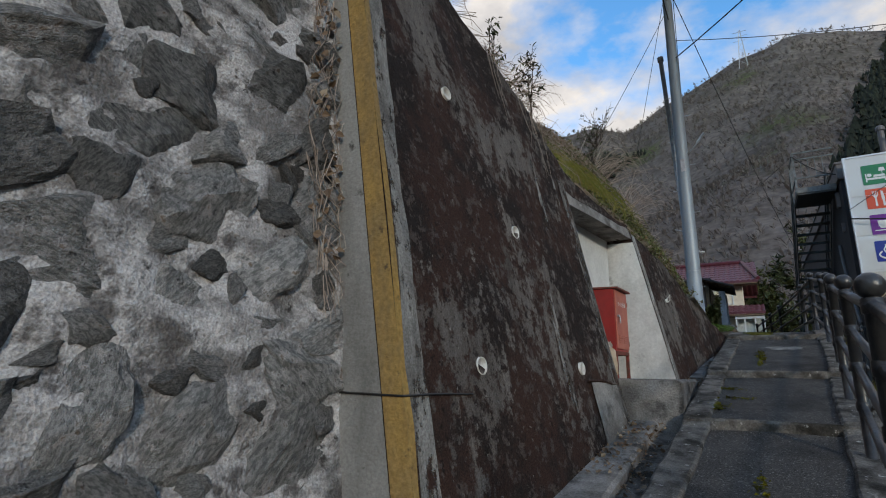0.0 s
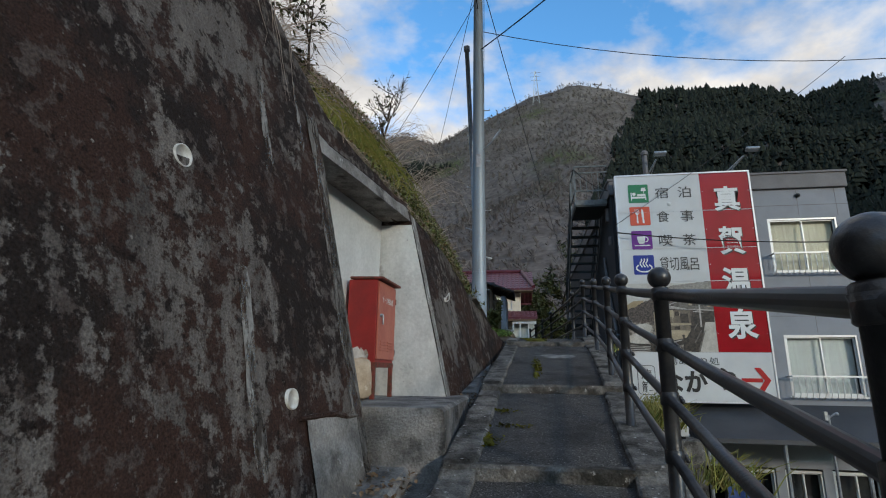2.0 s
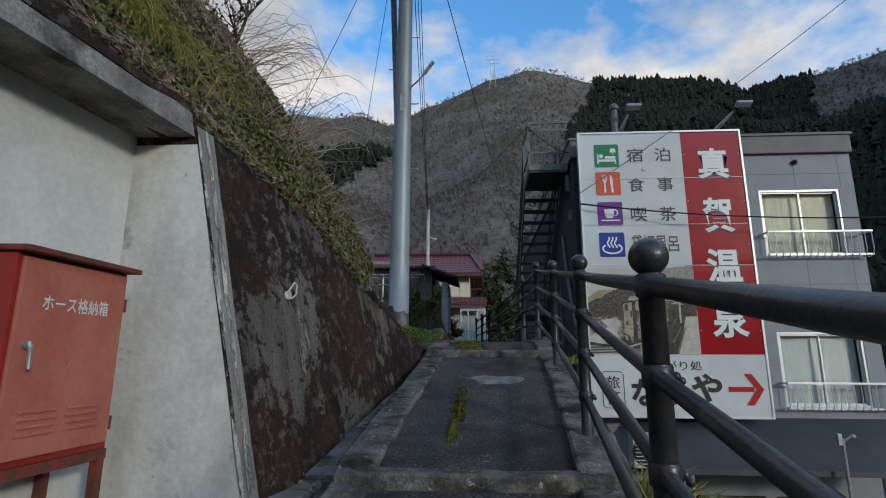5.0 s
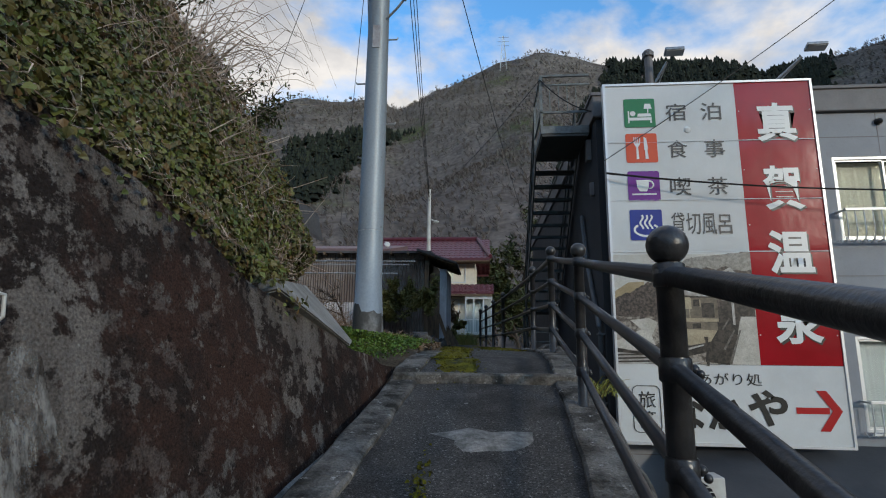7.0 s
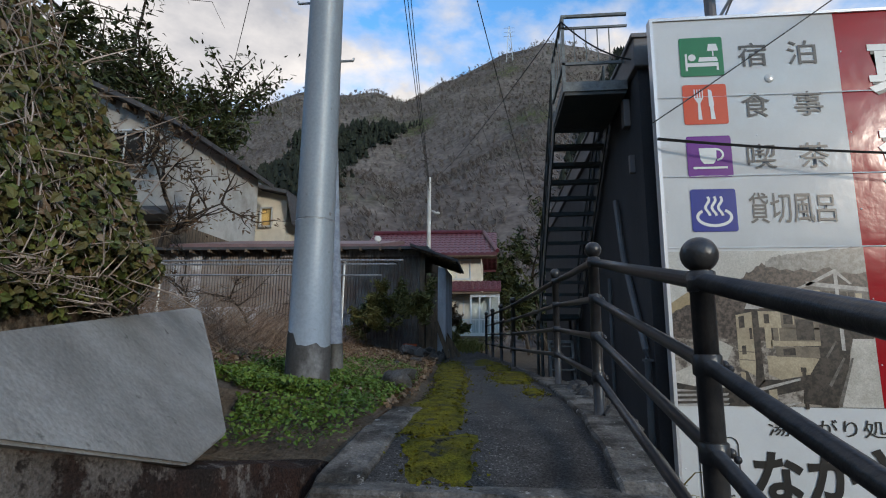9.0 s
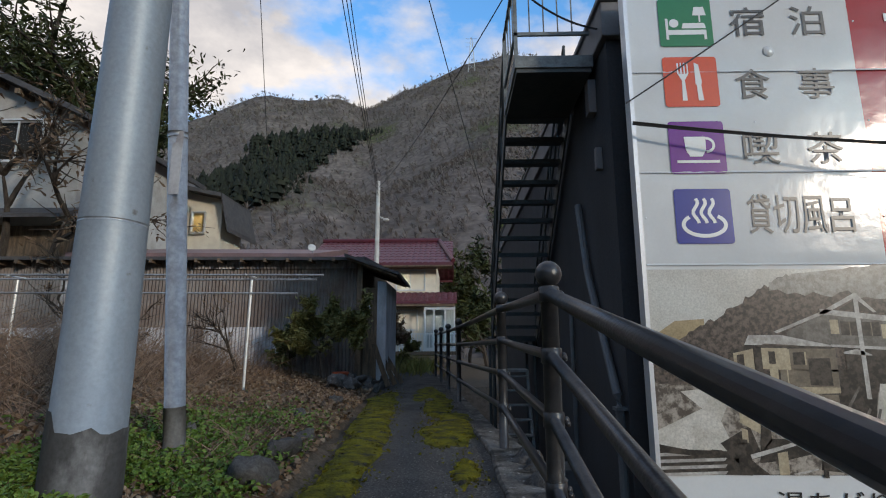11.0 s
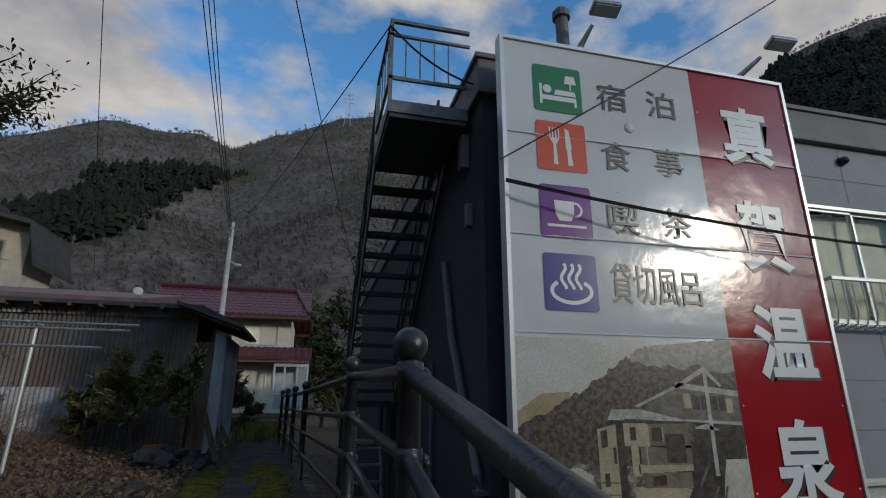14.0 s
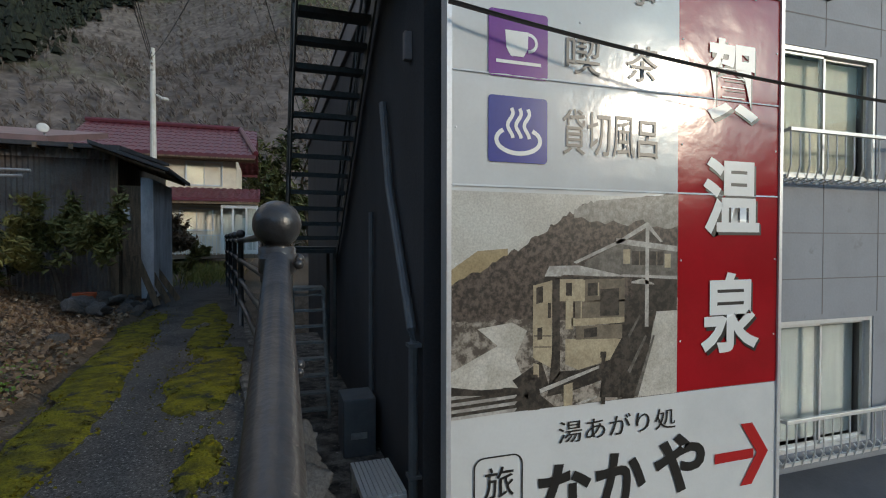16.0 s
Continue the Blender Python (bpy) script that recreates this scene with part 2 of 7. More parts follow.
STREAK_EDGE = material("weathered_face", (0.17, 0.158, 0.145), 0.9, second=(0.06, 0.054, 0.048), scale=7, cut=(0.42, 0.60), detail=12, stretch=(1, 1, 0.12), grain=0.5, grain_scale=70, bump=0.6, bump_scale=40, ragged=0.7)
GREY_EDGE = material("worn_grey_edge", (0.25, 0.24, 0.222), 0.9, second=(0.12, 0.113, 0.104), scale=6, cut=(0.4, 0.6), detail=10, stretch=(1, 1, 0.4), grain=0.5, grain_scale=80, bump=0.7, bump_scale=50)
broken_up(GREY_EDGE, 7.0, 0.38, 0.47, (1, 1, 0.5))
broken_up(STREAK, 9.0, 0.44, 0.56, (1, 1, 0.3))
broken_up(PALE_LIME, 11.0, 0.42, 0.52, (1, 1, 0.35))
broken_up(STREAK_EDGE, 8.0, 0.43, 0.55, (1, 1, 0.2))
PIPE_WHITE = material("pvc_pipe", (0.62, 0.61, 0.57), 0.5, second=(0.4, 0.37, 0.32), scale=12, grain=0.08, bump=0)
RAIL = material("black_rail_paint", (0.020, 0.0205, 0.023), 0.32, gloss=0.5, second=(0.040, 0.039, 0.039), scale=9, grain=0.25, grain_scale=30, bump=0.12, bump_scale=60,
                spots=[((0.06, 0.045, 0.035), 16, 0.68, 0.74)])
STAIR_STEEL = material("stair_steel", (0.035, 0.045, 0.045), 0.6, second=(0.055, 0.06, 0.06), scale=5, grain=0.25, bump=0.1)
STAIR_GREY = material("landing_steel", (0.17, 0.19, 0.19), 0.6, second=(0.10, 0.11, 0.11), scale=6, grain=0.2, bump=0.1)
POLE = material("pole_steel", (0.30, 0.34, 0.37), 0.5, 0.25, second=(0.22, 0.255, 0.28), scale=2.0, cut=(0.35, 0.7), stretch=(1, 1, 0.25), grain=0.12, bump=0.08, spots=[((0.16, 0.16, 0.15), 9, 0.67, 0.75)])
POLE_DARK = material("pole_base_paint", (0.06, 0.06, 0.06), 0.7, second=(0.20, 0.205, 0.21), scale=4, cut=(0.48, 0.66), stretch=(1, 1, 0.4), grain=0.3, bump=0.15)
GALV = material("galvanised_steel", (0.38, 0.40, 0.41), 0.42, 0.6, second=(0.28, 0.29, 0.30), scale=14, grain=0.15, bump=0.05)
BOX_RED = material("red_box_paint", (0.30, 0.020, 0.016), 0.5, second=(0.24, 0.02, 0.017), scale=5, grain=0.12, bump=0.06)
# Lighter, more orange than the box red: sunlight put into the door's colour.
BOX_DOOR = material("sunlit_red_paint", (0.47, 0.15, 0.10), 0.55, second=(0.40, 0.11, 0.075), scale=3, grain=0.1, bump=0.06, spots=[((0.20, 0.05, 0.03), 18, 0.66, 0.72)])
BOX_RUST = material("rusty_red_steel", (0.20, 0.035, 0.025), 0.7, second=(0.09, 0.035, 0.02), scale=14, grain=0.3, bump=0.3)
SACK = material("woven_sack", (0.46, 0.36, 0.26), 0.75, second=(0.34, 0.26, 0.18), scale=8, grain=0.15, grain_scale=90, bump=0.5, bump_scale=18, spots=[((0.62, 0.54, 0.44), 7, 0.6, 0.72)])
SACK_TOP = material("clear_bag_film", (0.46, 0.40, 0.33), 0.3, grain=0.1, second=(0.30, 0.25, 0.20), scale=12, bump=0.5, bump_scale=25)
SIGN_WHITE = material("sign_white", (0.60, 0.61, 0.60), 0.15, second=(0.55, 0.56, 0.55), scale=1.2, grain=0.02, bump=0.35, bump_scale=2.6)
SIGN_RED = material("sign_red", (0.36, 0.008, 0.014), 0.17, second=(0.30, 0.008, 0.012), scale=1.5, grain=0.04, bump=0.35, bump_scale=2.6)
SIGN_FRAME = material("sign_frame", (0.62, 0.63, 0.64), 0.35, 0.5, grain=0.08, bump=0)
INK = material("sign_ink", (0.018, 0.017, 0.016), 0.35, grain=0.1, bump=0)
INK_FADED = material("faded_sign_ink", (0.05, 0.048, 0.045), 0.35, grain=0.15, bump=0)
LETTER = material("white_lettering", (0.68, 0.69, 0.67), 0.3, grain=0.03, bump=0)
IC_GREEN = material("icon_green", (0.012, 0.17, 0.055), 0.25, grain=0.05, bump=0)
IC_ORANGE = material("icon_orange", (0.62, 0.075, 0.02), 0.25, grain=0.05, bump=0)
IC_PURPLE = material("icon_purple", (0.15, 0.016, 0.22), 0.25, grain=0.05, bump=0)
IC_BLUE = material("icon_blue", (0.016, 0.03, 0.24), 0.25, grain=0.05, bump=0)
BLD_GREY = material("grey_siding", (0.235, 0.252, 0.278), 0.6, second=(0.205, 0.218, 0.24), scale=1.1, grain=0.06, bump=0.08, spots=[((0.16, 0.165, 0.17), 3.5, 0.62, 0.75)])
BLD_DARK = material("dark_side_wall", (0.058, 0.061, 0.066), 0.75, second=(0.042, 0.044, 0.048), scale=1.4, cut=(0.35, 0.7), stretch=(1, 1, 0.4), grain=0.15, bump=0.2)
FASCIA = material("roof_fascia", (0.15, 0.14, 0.14), 0.6, second=(0.12, 0.115, 0.115), scale=2, grain=0.1, bump=0.08)
AWNING = material("dark_awning", (0.035, 0.037, 0.042), 0.55, second=(0.048, 0.05, 0.055), scale=2, grain=0.1, bump=0.1)
ALU = material("aluminium_frame", (0.62, 0.63, 0.62), 0.4, 0.4, grain=0.08, bump=0)
GLASS = glass_material("window_glass")
CURTAIN = material("pale_curtain", (0.50, 0.48, 0.38), 0.9, second=(0.42, 0.40, 0.32), scale=3, stretch=(6, 1, 0.3), grain=0.1, bump=0.2)
BLIND = material("grey_blind", (0.42, 0.45, 0.44), 0.9, second=(0.36, 0.385, 0.38), scale=2, stretch=(6, 1, 0.3), grain=0.08, bump=0.1)
# Near-black stands in for unlit interiors and hollows; also colours the unit's feet.
UNLIT_AND_FOOT_BLACK = material("unlit_and_foot_black", (0.02, 0.02, 0.022), 0.9, grain=0.1, bump=0)
PIPE_GREY = material("drain_pipe", (0.09, 0.105, 0.115), 0.5, second=(0.07, 0.08, 0.09), scale=4, grain=0.1, bump=0)
CABLE = material("black_cable", (0.012, 0.012, 0.013), 0.6, grain=0.1, bump=0)
AC_WHITE = material("ac_casing", (0.55, 0.55, 0.52), 0.5, second=(0.45, 0.44, 0.41), scale=5, grain=0.08, bump=0)
SOIL = material("earth", (0.080, 0.062, 0.045), 0.95, second=(0.125, 0.098, 0.073), scale=5, grain=0.5, grain_scale=50, bump=0.9, bump_scale=30)
LITTER = material("leaf_litter", (0.115, 0.085, 0.06), 0.95, second=(0.05, 0.04, 0.028), scale=4, grain=0.6, grain_scale=45, bump=1.0, bump_scale=28, spots=[((0.20, 0.155, 0.11), 16, 0.58, 0.66)])
MOSS = material("moss", (0.16, 0.145, 0.014), 0.95, second=(0.075, 0.072, 0.014), scale=8, cut=(0.4, 0.6), grain=0.45, grain_scale=70, bump=1.0, bump_scale=70,
                spots=[((0.04, 0.04, 0.035), 6, 0.56, 0.64)])
RUSTY_TIN = material("corrugated_tin", (0.20, 0.178, 0.165), 0.6, second=(0.13, 0.098, 0.083), scale=1.5, cut=(0.4, 0.6), grain=0.2, bump=0.1)
PALE_TIN = material("weathered_pale_tin", (0.44, 0.445, 0.46), 0.55, second=(0.16, 0.13, 0.12), scale=1.6, cut=(0.42, 0.62), grain=0.15, bump=0.1)
SHEET = material("pale_metal_sheet", (0.46, 0.50, 0.54), 0.5, second=(0.16, 0.17, 0.18), scale=2, cut=(0.45, 0.7), stretch=(1, 1, 0.35), grain=0.12, bump=0.1)
OLD_WOOD = material("weathered_wood", (0.20, 0.145, 0.10), 0.85, second=(0.10, 0.08, 0.06), scale=4, stretch=(4, 4, 0.5), grain=0.25, bump=0.3)
ROOF_RED = material("glazed_red_tile", (0.105, 0.018, 0.028), 0.45, second=(0.08, 0.016, 0.024), scale=3, grain=0.15, bump=0.1)
ROOF_PINK = material("faded_red_tin", (0.22, 0.13, 0.125), 0.55, second=(0.17, 0.105, 0.10), scale=2, grain=0.12, bump=0.1)
ROOF_DARK = material("dark_roof_tile", (0.05, 0.048, 0.048), 0.7, second=(0.075, 0.07, 0.068), scale=4, grain=0.25, bump=0.3)
PLASTER = material("cream_plaster", (0.72, 0.66, 0.54), 0.9, second=(0.62, 0.56, 0.46), scale=1.4, grain=0.08, bump=0.1)
PLASTER_W = material("old_white_plaster", (0.47, 0.46, 0.43), 0.9, second=(0.30, 0.28, 0.25), scale=1.2, cut=(0.42, 0.7), grain=0.12, bump=0.15)
BOARD = material("yellow_board", (0.55, 0.36, 0.13), 0.7, second=(0.48, 0.31, 0.12), scale=3, grain=0.1, bump=0.05)
TERRACOTTA = material("terracotta", (0.36, 0.085, 0.04), 0.8, grain=0.2, bump=0.2)
ROCK = material("garden_rock", (0.12, 0.115, 0.11), 0.9, second=(0.075, 0.072, 0.07), scale=7, grain=0.35, bump=0.7, objects=0.3)
BARK = material("bark", (0.075, 0.06, 0.048), 0.95, second=(0.045, 0.037, 0.03), scale=9, stretch=(1, 1, 0.4), grain=0.3, bump=0.8, bump_scale=40)
SCRUB = material("dry_scrub", (0.19, 0.135, 0.10), 0.9, grain=0.3, bump=0, island=0.5)
TWIG = material("dead_twig", (0.36, 0.295, 0.25), 0.9, grain=0.3, bump=0, island=0.45)
IVY = leaf_material("ivy_leaf", [(0.040, 0.056, 0.015), (0.070, 0.088, 0.022), (0.125, 0.138, 0.036), (0.13, 0.112, 0.040), (0.085, 0.075, 0.030), (0.036, 0.052, 0.014), (0.15, 0.09, 0.04)], 0.45)
DRY_LEAF = leaf_material("dry_leaf", [(0.14, 0.092, 0.058), (0.20, 0.135, 0.085), (0.10, 0.065, 0.043), (0.30, 0.235, 0.165)], 0.8)
DARK_LEAF = leaf_material("evergreen_leaf", [(0.018, 0.026, 0.010), (0.040, 0.052, 0.018), (0.075, 0.085, 0.030)], 0.55)
OLIVE_LEAF = leaf_material("olive_leaf", [(0.08, 0.085, 0.028), (0.15, 0.15, 0.048), (0.22, 0.205, 0.075)], 0.6)
BLADE = leaf_material("grass_blade", [(0.24, 0.235, 0.05), (0.12, 0.15, 0.03), (0.30, 0.25, 0.08), (0.16, 0.17, 0.04)], 0.6)
CLOVER = leaf_material("clover_leaf", [(0.055, 0.115, 0.017), (0.09, 0.165, 0.025), (0.13, 0.19, 0.038), (0.05, 0.095, 0.019)], 0.6)
HILL = material("bare_woodland", (0.165, 0.140, 0.126), 1.0, second=(0.098, 0.084, 0.076), scale=0.03, cut=(0.35, 0.65), detail=10, grain=0.5, grain_scale=0.35, bump=1.0, bump_scale=0.3,
                spots=[((0.085, 0.090, 0.050), 0.016, 0.56, 0.66)], gloss=0.0)
BARE_TREE = leaf_material("bare_tree", [(0.115, 0.098, 0.088), (0.145, 0.125, 0.113), (0.130, 0.108, 0.097), (0.165, 0.146, 0.134)], 1.0)
CEDAR = leaf_material("cedar_tree", [(0.010, 0.013, 0.009), (0.018, 0.022, 0.014), (0.013, 0.017, 0.011), (0.027, 0.030, 0.017)], 0.9)


# ---- mesh helpers ----
def part(name, bm, mat, parent=None, label="", smooth=False):
    """Links a bmesh as one mesh object under a thing, or as a thing of its own."""
    me = bpy.data.meshes.new(name)
    bm.to_mesh(me)
    bm.free()
    if mat is not None:
        me.materials.append(mat)
    if smooth:
        me.polygons.foreach_set("use_smooth", [True] * len(me.polygons))
    ob = new(name, me)
    ob.parent = parent
    if label:
        ob["label"] = label
    return ob


def empty(name, label, category, place=(0, 0, 0), group="", kind=""):
    ob = new(name)
    ob.empty_display_size = 0.1
    ob.location = place
    bpy.context.view_layer.update()
    return tagged(ob, label, category, group, kind)


def under(ob, thing):
    """Makes ob a part of a thing that stands at its own place, keeping ob where it is."""
    ob.parent = thing
    ob.matrix_parent_inverse = Matrix.Translation(thing.location).inverted()
    return ob


def box(bm, lo, hi, m=None, bevel=0.0):
    """Adds an axis-aligned box, optionally moved by m and with bevelled edges."""
    c = [(a + b) / 2 for a, b in zip(lo, hi)]
    s = [b - a for a, b in zip(lo, hi)]
    r = bmesh.ops.create_cube(bm, size=1, matrix=Matrix.Translation(c) @ Matrix.Diagonal((*s, 1)))
    vs = r["verts"]
    if bevel:
        es = list({e for v in vs for e in v.link_edges})
        r = bmesh.ops.bevel(bm, geom=es, offset=bevel, segments=2, affect="EDGES", profile=0.6)
        vs = list({v for v in r["verts"]} | {v for v in vs if v.is_valid})
    if m is not None:
        bmesh.ops.transform(bm, matrix=m, verts=vs)
    return vs


def solid(lo, hi, m=None, bevel=0.0):
    bm = bmesh.new()
    box(bm, lo, hi, m, bevel)
    return bm


def tube(bm, points, radii, sides=8, caps=True):
    """A round tube through the points; radii one number or one a point."""
    pts = [Vector(p) for p in points]
    rs = [radii] * len(pts) if isinstance(radii, (int, float)) else radii
    rings = []
    up = Vector((0.13, 0.21, 1)).normalized()
    for i, p in enumerate(pts):
        d = (pts[min(i + 1, len(pts) - 1)] - pts[max(i - 1, 0)]).normalized()
        a = d.cross(up)
        if a.length < 0.05:
            a = d.cross(Vector((1, 0, 0)))
        a.normalize()
        b = d.cross(a)
        rings.append([bm.verts.new(p + (a * math.cos(k * math.tau / sides) + b * math.sin(k * math.tau / sides)) * rs[i]) for k in range(sides)])
    for u, v in zip(rings, rings[1:]):
        for k in range(sides):
            bm.faces.new((u[k], u[(k + 1) % sides], v[(k + 1) % sides], v[k]))
    if caps:
        bm.faces.new(rings[0])
        bm.faces.new(rings[-1][::-1])


def ball(bm, c, r, squash=(1, 1, 1), u=16, v=10):
    bmesh.ops.create_uvsphere(bm, u_segments=u, v_segments=v, radius=r, matrix=Matrix.Translation(c) @ Matrix.Diagonal((*squash, 1)))


def grid(rows):
    """A sheet through rows of points."""
    bm = bmesh.new()
    vs = [[bm.verts.new(p) for p in row] for row in rows]
    for a, b in zip(vs, vs[1:]):
        for k in range(len(a) - 1):
            bm.faces.new((a[k], a[k + 1], b[k + 1], b[k]))
    return bm


def raw(name, verts, faces, mat, parent=None, smooth=False):
    me = bpy.data.meshes.new(name)
    me.from_pydata(verts, [], faces)
    me.materials.append(mat)
    if smooth:
        me.polygons.foreach_set("use_smooth", [True] * len(me.polygons))
    ob = new(name, me)
    ob.parent = parent
    return ob


def lerp(x, pairs):
    """Piecewise linear through (x, value) pairs."""
    if x <= pairs[0][0]:
        return pairs[0][1]
    for (a, u), (b, v) in zip(pairs, pairs[1:]):
        if x <= b:
            return u + (v - u) * (x - a) / (b - a)
    return pairs[-1][1]


def rough(x, y, z, size=1.0):
    return noise.noise((x * size, y * size, z * size))


# ---- the lie of the land ----
def ground_z(y):
    """Height of the walked path."""
    if y < 11.0:
        return 0.19 * y - 0.15
    if y < 12.4:
        u = (y - 11.0) / 1.4
        return 1.94 + 0.133 * u - 0.045 * u * u
    return 2.03


def left_x(y):
    return lerp(y, [(-5, -1.02), (4.2, -0.72), (6.6, -0.65), (10.4, -0.50), (12.6, -0.36), (16, -0.62), (21, -1.0), (30, -1.9)])


def rail_x(y):
    return lerp(y, [(-5, -0.30), (-0.4, 0.10), (1.507, 0.269), (3.491, 0.437), (5.231, 0.560), (7.264, 0.753), (9.70, 0.925), (11.75, 0.970), (13.9, 0.945), (17.8, 0.60), (20, 0.40), (24, 0.0), (30, -0.7)])


def wall_x(y, z):
    """Face of the leaning concrete wall."""
    lean = lerp(y, [(0.8, 0.168), (2.5, 0.2216)])
    swell = lerp(y, [(0.8, 0.047), (1.7, -0.018), (2.7, -0.06), (4.4, -0.075), (5.4, -0.03), (6.3, 0.0), (7.2, 0.02), (8.7, 0.06), (10.3, 0.10)])
    return -1.902 + 0.1225 * y + swell - lean * (z - 0.945)


def wall_top(y):
    return lerp(y, [(0.8, 5.5), (2.6, 4.65), (3.1, 4.42), (3.9, 4.02), (4.4, 3.60), (4.7, 3.38), (6.3, 3.16), (7.85, 2.84), (8.4, 2.56), (9.7, 2.13), (10.8, 1.88), (11.9, 1.82)])


LOW = -2.75          # yard below the path
NICHE_Y = (4.32, 6.32)
NICHE_Z = (1.03, 3.03)
STEPS = [-1.5, 1.5, 4.2, 6.65, 10.43, 30.0]


def path_z(y):
    """The asphalt: gentle runs between low steps."""
    if y > 10.43:
        return ground_z(y) + 0.03 * max(0.0, 1 - (y - 10.43) / 3)
    for a, b in zip(STEPS, STEPS[1:]):
        if a <= y < b:
            return ground_z(y) + 0.035 * (1 - 2 * (y - a) / (b - a))
    return ground_z(y)


def yard_z(x, y):
    """Garden beside the level end of the path."""
    return 2.06 + 0.13 * max(0.0, left_x(y) - x - 0.1) + 0.05 * rough(x, y, 0, 1.3)


def build_ground():
    # One sheet: the low yard, the garden terrace, and the valley out to the feet of the hills.
    xs = [-160, -90, -50, -30, -20, -14, -10, -7.5, -6, -5, -4, -3.2, -2.6, -2.1, -1.7, -1.3, -1.0, -0.8, -0.6, -0.4, 0, 0.4, 0.9, 1.12, 1.16, 2, 4, 8, 14, 22, 40, 80, 160]
    ys = [-160, -80, -40, -20, -10, -5, -2, 0, 2, 4, 6, 8, 10, 11, 11.5, 12, 12.5, 13, 13.5, 14, 15, 16, 17, 18, 19, 20, 22, 24, 26, 30, 36, 45, 60, 100, 200]

    def h(x, y):
        if x > rail_x(y) + 0.2:
            return LOW if y < 24 else LOW + min(1.0, (y - 24) / 6) * 4.0
        if y < 11.2:
            return ground_z(y) - 0.35
        if x > left_x(y) - 0.06:
            return path_z(y) - 0.08
        return yard_z(max(x, -14), y)
    bm = grid([[(x, y, h(x, y)) for x in xs] for y in ys])
    tagged(part("ground", bm, SOIL), "brown earth of the garden and the low yard", "ground", kind="structure")


def build_path():
    ys = [-5 + 0.2 * i for i in range(0, 176)]
    for s in STEPS[:-1]:
        ys += [s - 0.002, s + 0.002]
    ys = sorted(y for y in ys if y < 30)
    rows = []
    for y in ys:
        a, b = left_x(y) + 0.04, rail_x(y) + 0.02
        rows.append([(a + (b - a) * k / 12, y, path_z(y) + 0.006 * rough(a + (b - a) * k / 12, y, 3, 2.5) + 0.02 * math.cos((k / 12 - 0.5) * 2.6) - 0.02) for k in range(13)])
    road = tagged(part("path", grid(rows), ASPHALT, smooth=True), "worn dark asphalt footpath climbing in low steps", "footpath", kind="structure")
    # concrete lips of the steps
    for s in STEPS[1:-1]:
        z = ground_z(s) + 0.035
        bm = bmesh.new()
        a, b, n = left_x(s) - 0.12, rail_x(s) + 0.06, 14
        front, back = [], []
        for k in range(n + 1):
            x = a + (b - a) * k / n
            w = 0.012 * rough(x, s, 1, 6)
            prof = [(s - 0.035 + w, z - 0.13), (s - 0.035 + w, z - 0.008), (s - 0.02 + w, z + 0.012 + w * 0.5), (s + 0.13 + 2 * w, z + 0.010), (s + 0.16 + 2 * w, z - 0.05)]
            front.append([bm.verts.new((x, p[0], p[1])) for p in prof])
        for u, v in zip(front, front[1:]):
            for k in range(4):
                bm.faces.new((u[k], v[k], v[k + 1], u[k + 1]))
        bm.faces.new(front[0])
        bm.faces.new(front[-1][::-1])
        tagged(part("path_step", bm, KERB), "rough concrete lip of a path step", "step", "path steps", kind="structure")
    # kerbs: left beside the gutter, right under the railing
    def strip(name, x0, x1, top, down, y0, y1, label, step=0.14):
        rows, y, i = [], y0, 0
        while y <= y1 + 1e-6:
            w = 0.022 * rough(0.3, y, 5, 2.6)
            a, b, z = x0(y) + w, x1(y) + 0.02 * rough(1.7, y, 9, 3.1), top(y) + 0.01 * rough(4, y, 2, 3)
            c = a * 0.5 + b * 0.5
            rows.append([(a, y, z - down), (a, y, z - 0.012), (a + 0.018, y, z), (c, y, z + 0.008 * rough(c, y, 7, 5)), (b - 0.02, y, z), (b, y, z - 0.014), (b, y, z - down)])
            y += step
        bm = grid(rows)
        bm.faces.new([v for v in bm.verts][:7])
        tagged(part(name, bm, KERB), label, "kerb", kind="structure")
    strip("kerb_gutter", lambda y: left_x(y) - 0.15, lambda y: left_x(y) + 0.09, lambda y: path_z(y) + 0.022, 0.25, -5, 11.95, "crumbling pale concrete kerb beside the gutter")
    strip("kerb_railing", lambda y: rail_x(y) - 0.13, lambda y: rail_x(y) + 0.17, lambda y: path_z(y) + 0.03, 0.2, -5, 14.9, "worn concrete kerb carrying the railing posts")
    # gutter floor and the ledge at the wall foot
    rows = [[(left_x(y) - 0.50, y, ground_z(y) - 0.15), (left_x(y) - 0.3, y, ground_z(y) - 0.165 + 0.015 * rough(1, y, 3, 3)), (left_x(y) - 0.1, y, ground_z(y) - 0.15)] for y in [-5 + 0.25 * i for i in range(64)]]
    tagged(part("gutter", grid(rows), KERB), "narrow dark concrete gutter", "gutter", kind="structure")

    def ledge(name, y0, y1, top, width, label):
        rows, y = [], y0
        n = max(2, int((y1 - y0) / 0.2))
        for i in range(n + 1):
            y = y0 + (y1 - y0) * i / n
            z, b = top(y) + 0.008 * rough(2, y, 4, 3), width(y) + 0.012 * rough(5, y, 1, 3)
            a = wall_x(y, z) - 0.85
            rows.append([(a, y, z - 0.4), (a, y, z), (a * 0.3 + b * 0.7, y, z), (b - 0.03, y, z), (b, y, z - 0.025), (b + 0.02, y, z - 0.75)])
        bm = grid(rows)
        bm.verts.ensure_lookup_table()
        bm.faces.new([bm.verts[k] for k in range(6)])
        bm.faces.new([bm.verts[n * 6 + k] for k in range(5, -1, -1)])
